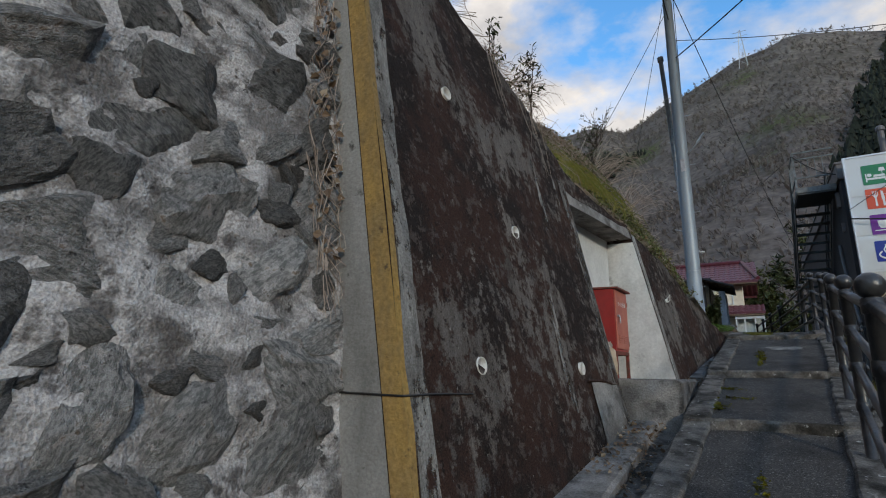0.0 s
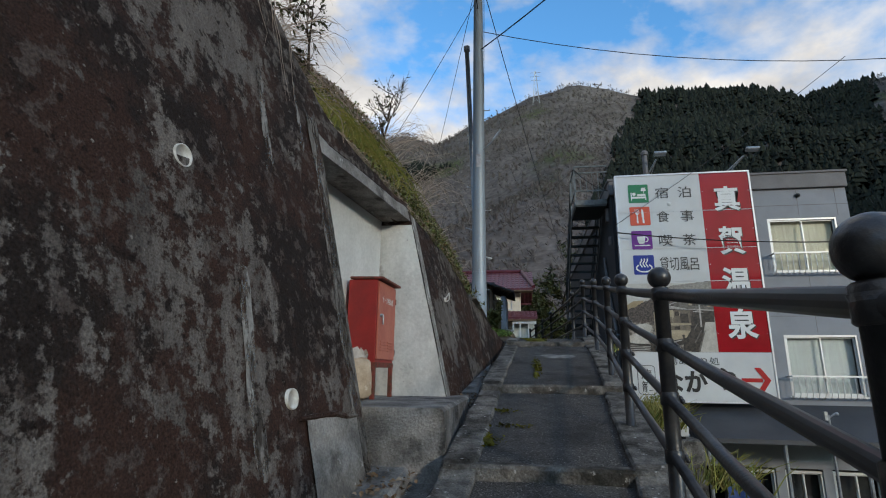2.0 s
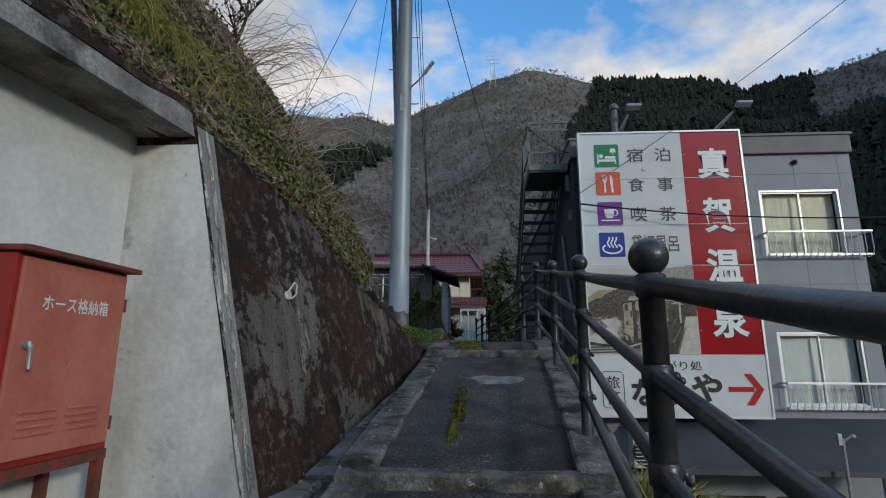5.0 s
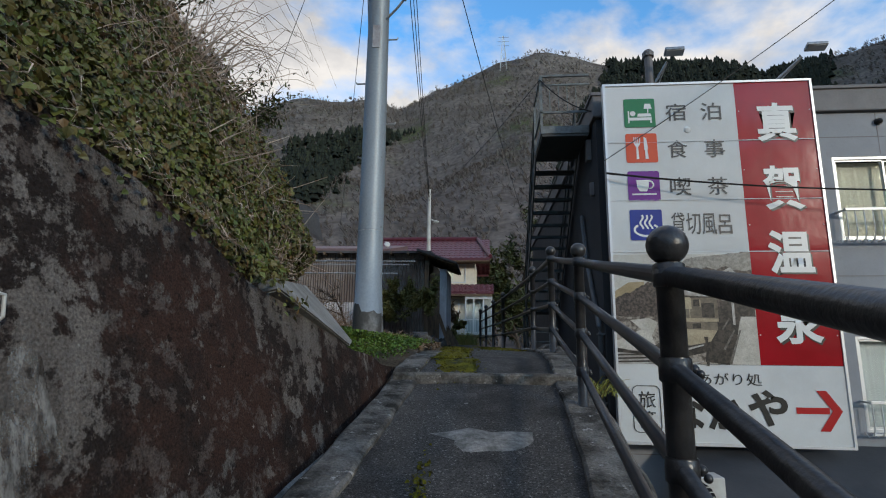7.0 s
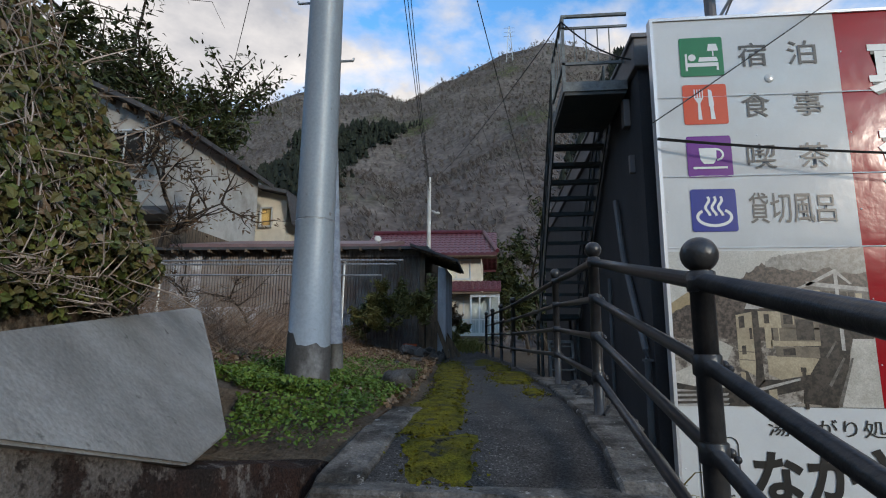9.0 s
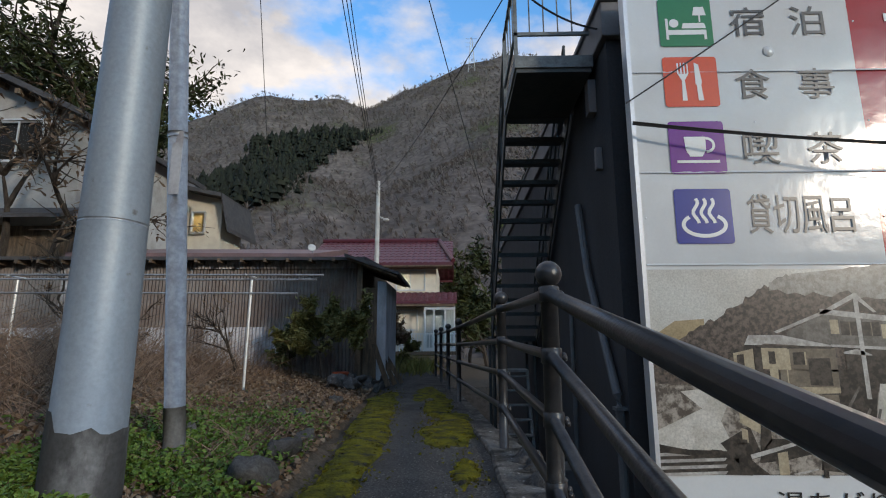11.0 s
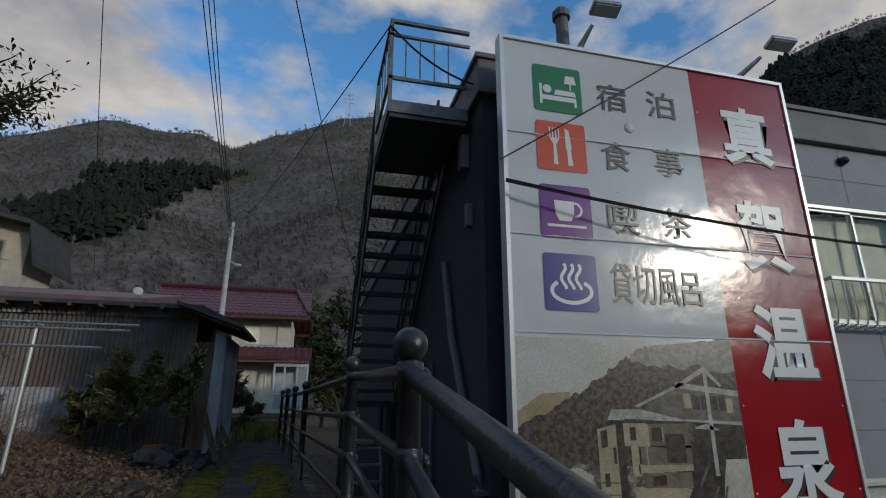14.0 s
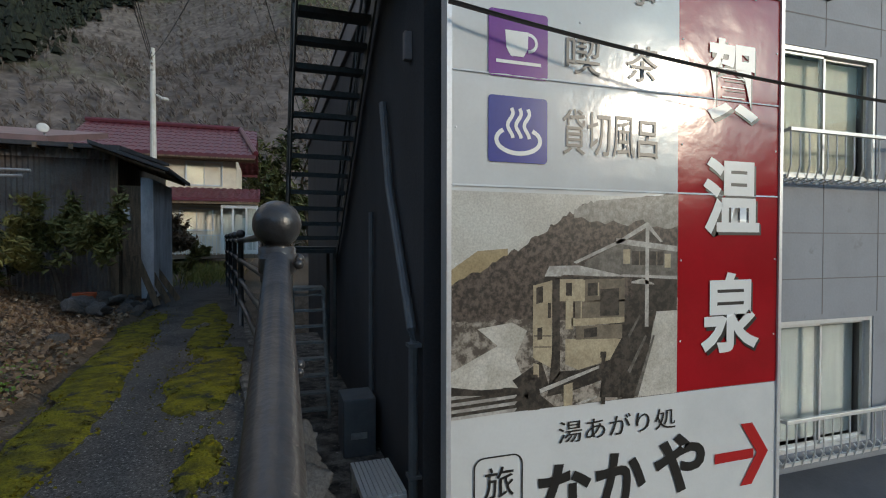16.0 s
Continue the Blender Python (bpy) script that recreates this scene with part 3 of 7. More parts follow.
        return tagged(part(name, bm, PLINTH), label, "ledge", kind="structure")
    ledge("ledge_lower", -5, 4.40, lambda y: ground_z(y) - 0.06, lambda y: left_x(y) - 0.40, "stained concrete strip at the foot of the wall")
    ledge("ledge_niche", 4.40, 7.0, lambda y: 1.03, lambda y: lerp(y, [(4.4, -0.87), (7.0, -0.93)]), "stained concrete plinth in front of the wall niche")
    ledge("ledge_upper", 7.0, 11.6, lambda y: max(ground_z(y) - 0.12, 1.0), lambda y: left_x(y) - 0.24 - 0.02 * (y - 7), "narrow concrete footing along the wall")
    # cement patches and moss laid on the asphalt
    def blot(name, cx, cy, rx, ry, mat, label, category, seed, lift=0.008, n=22):
        bm = bmesh.new()
        ring = []
        for k in range(n):
            a = k * math.tau / n
            r = 1 + 0.55 * noise.noise((math.cos(a) * 1.7 + seed, math.sin(a) * 1.7, seed * 0.7)) + 0.18 * noise.noise((math.cos(a) * 6, math.sin(a) * 6, seed))
            ring.append((cx + rx * r * math.cos(a), cy + ry * r * math.sin(a)))
        mid = bm.verts.new((cx, cy, path_z(cy) + lift + 0.008))
        inner = [bm.verts.new((cx + (x - cx) * 0.6, cy + (y - cy) * 0.6, path_z(cy + (y - cy) * 0.6) + lift + 0.006)) for x, y in ring]
        outer = [bm.verts.new((x, y, path_z(y) + lift - 0.012)) for x, y in ring]
        for k in range(n):
            j = (k + 1) % n
            bm.faces.new((mid, inner[k], inner[j]))
            bm.faces.new((inner[k], outer[k], outer[j], inner[j]))
        return tagged(part(name, bm, mat, smooth=True), label, category, kind="structure")
    blot("cement_patch", 0.20, 9.05, 0.28, 0.22, PATCH, "pale cement repair patch on the asphalt", "patch", 3.1)
    for i, (x, y, rx, ry) in enumerate([(-0.12, 8.0, 0.014, 0.4), (-0.16, 7.4, 0.025, 0.35), (-0.62, 4.75, 0.10, 0.1), (0.05, 10.75, 0.06, 0.3), (-0.05, 10.9, 0.22, 0.35), (-0.2, 11.7, 0.2, 0.6), (-0.22, 12.9, 0.17, 0.9),
                                        (-0.24, 13.7, 0.2, 0.8), (-0.28, 14.4, 0.2, 0.9), (-0.36, 15.2, 0.2, 0.8), (-0.42, 16.0, 0.2, 1.0), (-0.52, 17.0, 0.2, 0.9), (-0.62, 18, 0.2, 1.2), (-0.2, 12.3, 0.2, 0.6), (0.05, 18.6, 0.26, 0.9), (0.52, 15.9, 0.2, 0.6), (0.45, 14.9, 0.26, 0.8), (0.3, 17.0, 0.2, 1.3), (0.62, 13.2, 0.10, 0.4), (0.0, 19.5, 0.2, 0.9)]):
        blot("moss_patch", x, y, rx, ry, MOSS, "yellow-green moss on the asphalt", "moss", 7.3 + i * 2.17)


def build_wall():
    """The leaning, black-stained concrete retaining wall with its niche."""
    whole = empty("wall_retaining", "leaning concrete retaining wall stained black and brown", "wall", kind="structure")

    def slab(name, y0, y1, lo, hi, mat, back=0.95, lean=0.0):
        ny, nz = max(2, int((y1 - y0) / 0.16)), 22
        rows = []
        for i in range(ny + 1):
            y = y0 + (y1 - y0) * i / ny
            a, b = lo(y), hi(y)
            row = []
            for k in range(nz + 1):
                z = a + (b - a) * k / nz
                row.append((wall_x(y, z) + 0.018 * rough(1, y, z, 0.9) + 0.006 * rough(2, y, z, 5), y + (0.04 * rough(z, 3, y, 2) if 0 < i < ny else 0), z + (0.05 * rough(y, z, 8, 3) if k == nz else 0)))
            row.append((row[-1][0] - 0.12, y, b + 0.02))
            row.append((wall_x(y, b) - back, y, b))
            row.append((wall_x(y, b) - back, y, a))
            rows.append(row)
        bm = grid(rows)
        bm.verts.ensure_lookup_table()
        n = nz + 4
        for i in range(ny):
            bm.faces.new((bm.verts[i * n], bm.verts[(i + 1) * n], bm.verts[(i + 1) * n + n - 1], bm.verts[i * n + n - 1]))
        bm.faces.new([bm.verts[k] for k in range(n)])
        bm.faces.new([bm.verts[ny * n + k] for k in range(n - 1, -1, -1)])
        bmesh.ops.recalc_face_normals(bm, faces=bm.faces)
        return part(name, bm, mat, whole)

    n0, n1 = NICHE_Y
    slab("wall_lower", 0.82, n0, lambda y: ground_z(y) - 0.4, wall_top, WALL)
    slab("lintel", n0 + 0.003, n1 - 0.003, lambda y: NICHE_Z[1], lambda y: NICHE_Z[1] + 0.14, PLINTH)
    slab("wall_over_niche", n0 + 0.003, n1 - 0.003, lambda y: NICHE_Z[1] + 0.143, lambda y: max(wall_top(y), NICHE_Z[1] + 0.2), WALL)
    slab("wall_upper", n1, 11.9, lambda y: ground_z(y) - 0.4, wall_top, WALL)
    # lining of the niche
    bx = lambda y: -1.95 + 0.1225 * (y - 6.2)
    part("niche_back", grid([[(bx(y) - 0.01, y, NICHE_Z[0] - 0.05 + 0.25 * k) for k in range(10)] for y in (n0, 5.0, 5.7, n1)]), NICHE, whole, "pale grey rendered back of the niche")

    def jamb(name, y, turn, mat):
        zs = [NICHE_Z[0] - 0.05 + 0.2 * k for k in range(11)]
        bm = grid([[(bx(y) - 0.06, y + turn * 0.006, z) for z in zs], [((bx(y) + wall_x(y, z)) / 2, y + turn * 0.008, z) for z in zs], [(wall_x(y, z) + 0.004, y + turn * 0.006, z) for z in zs]])
        part(name, bm, mat, whole)
    jamb("niche_jamb", n1, -1, NICHE_JAMB)
    jamb("niche_jamb", n0, 1, EDGE_DARK)

    def band(name, y0, y1, z0, z1, mat, lift, seed, wob=0.3, label=""):
        # a stripe that lies on the face, with a wandering edge
        n, rows = 26, []
        for k in range(n + 1):
            z = z0 + (z1 - z0) * k / n
            w0 = (y1 - y0) * wob * noise.noise((seed, z * 2.4, 1)) + (y1 - y0) * wob * 0.4 * noise.noise((seed, z * 9, 4))
            w1 = (y1 - y0) * wob * noise.noise((seed + 5, z * 2.1, 2)) + (y1 - y0) * wob * 0.4 * noise.noise((seed, z * 8, 7))
            taper = 1.0 if wob < 0.25 else min(1.0, 9 * min(k / n + 0.03, 1.05 - k / n)) * (0.75 + 0.4 * (1 - k / n))
            c, hw = (y0 + y1) / 2, (y1 - y0) / 2 * taper
            rows.append([(wall_x(c + s * hw, z) + 0.018 * rough(1, c + s * hw, z, 0.9) + lift, c + s * hw + (w0 if s < 0 else w1), z) for s in (-1, -0.3, 0.4, 1)])
        part(name, grid(rows), mat, whole, label)
    band("grey_edge", 0.86, 1.02, -0.35, 5.0, GREY_EDGE, 0.012, 1.3, 0.245)
    band("jamb_edge", n0 - 0.17, n0 - 0.004, 0.5, 3.3, STREAK_EDGE, 0.009, 4.1, 0.24)
    band("jamb_edge", n1 + 0.01, n1 + 0.14, 1.0, 3.1, WALL_GREY, 0.014, 6.2, 0.18)
    band("jamb_edge", n1 + 0.05, n1 + 0.10, 1.0, 3.1, PALE_LIME, 0.02, 8.2, 0.6)
    band("jamb_edge", n1 - 0.02, n1 + 0.02, 1.0, 3.06, PALE_LIME, 0.018, 3.2, 0.4)
    band("lime_streak", 3.04, 3.14, 0.75, 1.82, STREAK, 0.007, 9.4, 0.27)
    band("lime_streak", 3.47, 3.55, 2.45, 3.32, STREAK, 0.007, 11.7)
    band("lime_streak", 7.18, 7.34, 1.65, 2.12, STREAK, 0.007, 13.1)
    band("lime_streak", 3.98, 4.03, 2.9, 3.5, STREAK, 0.007, 14.9)
    # return face at the end, with the ochre corner
    ends = [(-0.4 + 0.3 * k) for k in range(19)]
    part("grey_return", grid([[(wall_x(0.82, z) - 0.95 + 0.95 * u, 0.812, z) for z in ends] for u in (0, 0.5, 0.86)]), WALL_GREY, whole)
    part("ochre_edge", grid([[(wall_x(0.82, z) - 0.95 + 0.95 * u + 0.012 * (u > 0.9), 0.808, z) for z in ends] for u in (0.87, 0.94, 1.0)]), OCHRE, whole, "ochre-stained wall corner")
    part("ochre_edge", grid([[(wall_x(y, z) + 0.016 + 0.018 * rough(1, y, z, 0.9), y + 0.02 * rough(1, z, 4, 3) * (y > 0.85), z) for z in ends] for y in (0.808, 0.86)]), OCHRE, whole)
    bm = bmesh.new()
    tube(bm, [(wall_x(0.8, 0.95) - 0.9, 0.803, 0.955), (wall_x(0.8, 0.95) - 0.4, 0.803, 0.95), (wall_x(0.8, 0.95) + 0.012, 0.803, 0.945), (wall_x(1.2, 0.95) + 0.014, 1.1, 0.95), (wall_x(1.5, 0.95) + 0.014, 1.5, 0.94)], 0.006, 5)
    part("joint", bm, INK, whole)
    # older pale footing that shows below the face, left of the niche
    bm = grid([[(wall_x(y, z) + 0.024 + 0.006 * rough(3, y, z, 4), y, z) for z in (0.30, 0.50, 0.70, 0.90, 1.00 - 0.03 * (y > 3.9))] for y in (3.52, 3.66, 3.84, 4.02, 4.17)])
    part("old_footing", bm, PLINTH, whole, "pale older concrete footing")
    bm = bmesh.new()
    tube(bm, [(wall_x(y, 1.01) + 0.018, y, 1.012 - 0.03 * (y > 3.9) + 0.008 * rough(1, y, 2, 6)) for y in (3.46, 3.6, 3.75, 3.9, 4.05, 4.2)], [0.012, 0.02, 0.016, 0.022, 0.018, 0.01], 6)
    part("broken_lip", bm, WALL, whole)
    # drain pipes through the face
    for y, z in ((1.665, 1.11), (2.70, 2.285), (1.874, 3.30), (3.41, 1.12), (7.12, 2.2)):
        x = wall_x(y, z) + 0.012
        r = 0.058 if y < 5 else 0.03
        bm = bmesh.new()
        m = Matrix.Translation((x, y, z)) @ Vector((1, -0.1, 0.1)).to_track_quat("Z", "Y").to_matrix().to_4x4()
        rings = []
        for rad, off in ((r, -0.06), (r, 0.008), (r * 0.90, 0.008), (r * 0.86, -0.004)):
            rings.append([bm.verts.new(m @ Vector((rad * math.cos(k * math.tau / 20), rad * math.sin(k * math.tau / 20), off))) for k in range(20)])
        for u, v in zip(rings, rings[1:]):
            for k in range(20):
                bm.faces.new((u[k], u[(k + 1) % 20], v[(k + 1) % 20], v[k]))
        bm.faces.new(rings[-1])
        part("drain_pipe", bm, PIPE_WHITE, whole, "white plastic drain pipe end", True)


def stone_x(y, z):
    return -2.235 + 0.10 * (y - 0.4) - 0.10 * (z - 1.2)


def build_stone_wall():
    def face(y, z):
        q = z + 0.5 * y + 0.25 * rough(6, y, z, 1.5)
        return stone_x(y, z) + 0.045 * rough(1, y, z, 2.2) + 0.03 * rough(3, y, z, 5) + 0.018 * rough(5, y, z * 2.2, 11) + 0.008 * rough(7, y * 0.7, q * 4, 9)
    rows = [[(face(y, z), y, z) for z in [-1.0 + 0.035 * k for k in range(187)]] for y in [-4 + 0.035 * i for i in range(140)]]
    rows = [r + [(r[-1][0] - 0.5, r[-1][1], r[-1][2])] for r in rows]
    return tagged(part("wall_stone", grid(rows), MORTAR, smooth=True), "rough field-stone wall set in pale mortar", "wall", kind="structure")


def stone_mesh(seed):
    """A split field stone: a ball cut by random planes, its faces roughened."""
    r = random.Random(900 + seed)
    planes = [(Vector((r.gauss(0, 1), r.gauss(0, 1), r.gauss(0, 1))).normalized(), r.uniform(0.5, 0.8)) for _ in range(11)]
    planes.append((Vector((1, r.gauss(0, 0.15), r.gauss(0, 0.15))).normalized(), 0.55))
    bm = bmesh.new()
    bmesh.ops.create_icosphere(bm, subdivisions=3, radius=1)
    for v in bm.verts:
        c = v.co.copy()
        for n, d in planes:
            over = c.dot(n) - d
            if over > 0:
                c -= n * over
        k = 1 + 0.16 * noise.noise((c.x * 2 + seed, c.y * 2, c.z * 2)) + 0.15 * noise.noise((c.x * 5 + seed, c.y * 5, c.z * 5)) + 0.11 * noise.noise((c.x * 11 + seed, c.y * 11, c.z * 11))
        v.co = c * k * 1.25
    me = bpy.data.meshes.new("stone")
    bm.to_mesh(me)
    bm.free()
    me.polygons.foreach_set("use_smooth", [seed >= 40] * len(me.polygons))
    return me


def setback(y, up):
    """How far the bank draws back: gently above the high wall, and at its foot behind the leaning slab."""
    foot = lerp(y, [(8.7, 0.0), (9.3, 0.16), (10.1, 0.55), (11.3, 0.9)]) * lerp(up, [(0.0, 0.0), (0.1, 1.0), (0.5, 1.0), (0.85, 0.0)])
    return foot + lerp(y, [(4.2, 1.25), (5.0, 0.72), (7.0, 0.48), (8.3, 0.28), (11.0, 0.28)]) * min(2.2, max(0.0, up))


def build_hillside():
    """Steep overgrown bank behind the wall."""
    secs = []
    ys = [-6, -4, -2, 0, 0.8, 1.6, 2.4, 3.2, 3.8, 4.4, 5, 5.6, 6.2, 6.8, 7.4, 8, 8.6, 9.2, 9.7, 10.1, 10.5, 10.9, 11.3]
    for y in ys:
        zt = wall_top(max(y, 0.8)) - 0.03
        x = wall_x(max(y, 0.8), zt) - 0.06 if y >= 0.8 else stone_x(y, 5.0)
        f = 1.0 if y < 10.1 else max(0.0, 1 - (y - 10.1) / 0.9)
        row = []
        for dx, dz in ((0.1, -0.12), (0, 0.0), (0.16, 0.45), (0.34, 1.0), (0.46, 1.55), (0.64, 2.2), (1.05, 2.9), (3, 3.9), (7, 5.6), (16, 8), (40, 14)):
            dzz = dz * (0.25 + 0.75 * f if dx < 10 else 1) if dz > 0 else dz
            row.append((x - dx - setback(y, dz) - (1 - f) * 1.2 * min(1, dx), y, zt + dzz * (0.6 if y > 8.8 and dz < 0.5 else 1) + (0.22 if y < 8.8 or dz > 0.5 else 0.03) * rough(x - dx, y, dz, 1.1) * (dz > 0)))
        secs.append(row)
    end = [(p[0] - 0.2, 12.2, yard_z(max(p[0], -9), 12.2) - 0.2 + max(0.0, -p[0] - 8) * 0.3) for p in secs[-1]]
    secs.append(end)
    tagged(part("hillside", grid(secs), LITTER, smooth=True), "steep earth bank above the retaining wall", "hillside", kind="structure")
    # tapering concrete slab that leans at the end of the bank
    a = [(-1.02, 8.70, 2.45), (-0.93, 9.25, 2.28), (-0.86, 9.80, 2.11), (-0.96, 10.25, 2.14), (-1.40, 10.86, 2.46), (-1.86, 11.45, 2.78), (-1.10, 8.83, 2.54)]
    bm = bmesh.new()
    f0 = [bm.verts.new(p) for p in a]
    f1 = [bm.verts.new((p[0] - 0.16, p[1] + 0.05, p[2] - 0.03)) for p in a]
    bm.faces.new(f0)
    bm.faces.new(f1[::-1])
    for k in range(len(a)):
        bm.faces.new((f0[k], f1[k], f1[(k + 1) % len(a)], f0[(k + 1) % len(a)]))
    bmesh.ops.recalc_face_normals(bm, faces=bm.faces)
    bmesh.ops.bevel(bm, geom=list(bm.edges), offset=0.015, segments=2, affect="EDGES")
    tagged(part("concrete_slab", bm, WALL_GREY), "smooth grey concrete slab leaning on the bank", "slab", kind="structure")


def ridge_el(az):
    return lerp(az, [(-180, 14), (-120, 16), (-60, 18), (-30.6, 21.2), (-24.9, 24.2), (-21.8, 25.9), (-17.6, 25.7), (-13.5, 26.4), (-10.2, 25.4), (-6.1, 27.4), (1.4, 30.1), (6.9, 31.1), (10.8, 30.0),
                     (13.9, 28.8), (20, 28.2), (26, 26.6), (29.4, 24.8), (34, 25.2), (40, 25.4), (47.8, 28.1), (51.3, 31), (58, 31.6), (75, 28), (100, 16), (139, 7), (180, 14)])


HILL_C, HILL_R0, HILL_R1 = (0.0, 5.0), 62.0, 460.0


def hill_point(az, s):
    """A point on the wooded hills: bearing in degrees, s from 0 at the foot to 1 on the ridge."""
    r = HILL_R0 + (HILL_R1 - HILL_R0) * s
    top = math.tan(radians(ridge_el(az))) * HILL_R1
    a = radians(az)
    x, y = HILL_C[0] + r * math.sin(a), HILL_C[1] + r * math.cos(a)
    z = 0.5 + (top - 0.5) * (0.35 * s + 0.65 * s ** 1.5)
    z += s * (1 - s) * 110 * noise.noise((x * 0.009, y * 0.009, 2.0)) + s * (1 - s) * 30 * noise.noise((x * 0.03, y * 0.03, 7.0)) + 3.0 * s * noise.noise((x * 0.05, y * 0.05, 5.0))
    return x, y, z


def build_hills():
    rows = []
    azs = [-180 + 1.5 * k for k in range(241)]
    for az in azs:
        row = [hill_point(az, k / 30) for k in range(31)]
        p = hill_point(az, 1.0)
        row.append((p[0] * 1.2, p[1] * 1.2, p[2] - 60))
        rows.append(row)
    tagged(part("backdrop_hills", grid(rows), HILL, smooth=True), "steep valley sides of bare winter woodland", "hills", kind="structure")
    rng = random.Random(5)

    def is_cedar(az, el):
        e = el + 1.2 * noise.noise((az * 0.35, el * 0.35, 4))
        if az > 9 and e < 30:
            return az > lerp(e, [(8, 3.5), (10.7, 4.2), (17.3, 9.5), (22.6, 11.0), (27, 13.2), (30, 15.3)]) and not (az > 34 and e > 20 + 0.2 * (az - 34)) or (az > 46)
        if -30 < az < -9:
            up = lerp(az, [(-30, 14), (-25.6, 16), (-21.9, 20.5), (-17, 22.0), (-10.5, 22.9)])
            dn = lerp(az, [(-30, 10.5), (-25, 12.1), (-18.7, 15.2), (-15.2, 19.3), (-10.5, 22.2)])
            return dn < e < up
        return False
    bare_v, bare_f, ced_v, ced_f = [], [], [], []

    def cedar(x, y, z, h):
        r, n = h * rng.uniform(0.26, 0.36), 7
        for lo, hi, rr in ((0.0, 0.60, 1.0), (0.30, 0.82, 0.85), (0.58, 1.0, 0.55)):
            i = len(ced_v)
            for k in range(n):
                a = k * math.tau / n + rng.random()
                q = r * rr * rng.uniform(0.7, 1.25)
                ced_v.append((x + q * math.cos(a), y + q * math.sin(a), z + h * (lo + rng.uniform(-0.05, 0.08))))
            ced_v.append((x + rng.uniform(-0.1, 0.1) * r, y, z + h * hi))
            ced_f.extend((i + k, i + (k + 1) % n, i + n) for k in range(n))

    def bare(x, y, z, h):
        # a trunk and a spread of rising limbs, each a sliver
        for k in range(12):
            a, tilt = rng.uniform(0, math.tau), rng.uniform(0.3, 2.2)
            d = Vector((math.cos(a) * tilt, math.sin(a) * tilt, 1)).normalized()
            wide = rng.uniform(0.02, 0.06)
            b, ln = Vector((x, y, z + h * rng.uniform(0.3, 0.6))), h * rng.uniform(0.28, 0.5)
            if k == 0:
                d, b, ln, wide = Vector((0.05, 0, 1)), Vector((x, y, z)), h * 0.6, 0.016
            side = Vector((-math.sin(a + 0.8), math.cos(a + 0.8), 0)) * h * wide
            i = len(bare_v)
            bare_v.extend([tuple(b), tuple(b + d * ln * 0.6 + side), tuple(b + d * ln), tuple(b + d * ln * 0.55 - side)])
            bare_f.append((i, i + 1, i + 2, i + 3))
    for _ in range(21000):
        az = rng.uniform(-42, 66)
        s = rng.uniform(0.0, 1.0)
        x, y, z = hill_point(az, s)
        el = math.degrees(math.atan2(z - 2.5, math.hypot(x, y - 7)))
        if is_cedar(az, el):
            cedar(x, y, z - 1, rng.uniform(5, 8.5) * (0.7 + 0.4 * s))
            for _ in range(2):
                cedar(x + rng.uniform(-5, 5), y + rng.uniform(-5, 5), z - 1, rng.uniform(4.5, 9) * (0.7 + 0.4 * s))
        else:
            bare(x, y, z - 0.3, rng.uniform(3.2, 5.8) * (0.7 + 0.5 * s))
    tagged(raw("cedar_wood", ced_v, ced_f, CEDAR), "dark evergreen cedar plantation on the slopes", "forest", kind="stuff")
    tagged(raw("winter_wood", bare_v, bare_f, BARE_TREE), "leafless grey-brown trees on the hillsides", "forest", kind="stuff")
    # lattice pylon on the ridge
    px, py, pz = hill_point(2.2, 0.93)
    bm = bmesh.new()
    h = 34.0
    for sx in (-1, 1):
        for sy in (-1, 1):
            tube(bm, [(px + 3.2 * sx, py + 3.2 * sy, pz - 2), (px + 0.5 * sx, py + 0.5 * sy, pz + h)], 0.22, 4)
    for k in range(6):
        u, v = k / 6, (k + 1) / 6
        for sx in (-1, 1):
            a, b = 3.2 - 2.7 * u, 3.2 - 2.7 * v
            tube(bm, [(px - a * sx, py - a, pz + h * u), (px + b * sx, py - b, pz + h * v)], 0.13, 3)
    for u in (0.72, 0.84, 0.96):
        tube(bm, [(px - 5, py, pz + h * u), (px + 5, py, pz + h * u)], 0.18, 4)
    tagged(part("pylon", bm, GALV), "distant grey lattice pylon on the ridge", "pylon")


build_ground()
build_path()
build_wall()
stone_wall = build_stone_wall()
build_hillside()
build_hills()


# ---- railing ----
POSTS = [-2.3, -0.4, 1.507, 3.491, 5.231, 7.264, 9.70, 11.75, 13.9, 17.8, 20.0, 22.0, 24.0]
RAIL_H = (1.11, 0.84, 0.57, 0.29)


def post_z(y):
    return lerp(y, [(-2.3, -0.42), (-0.4, -0.07), (1.507, 0.27), (3.491, 0.586), (5.231, 0.885), (7.264, 1.237), (9.70, 1.655), (11.75, 2.012), (13.9, 2.09), (17.8, path_z(17.8) + 0.02), (24, path_z(24) + 0.02)])


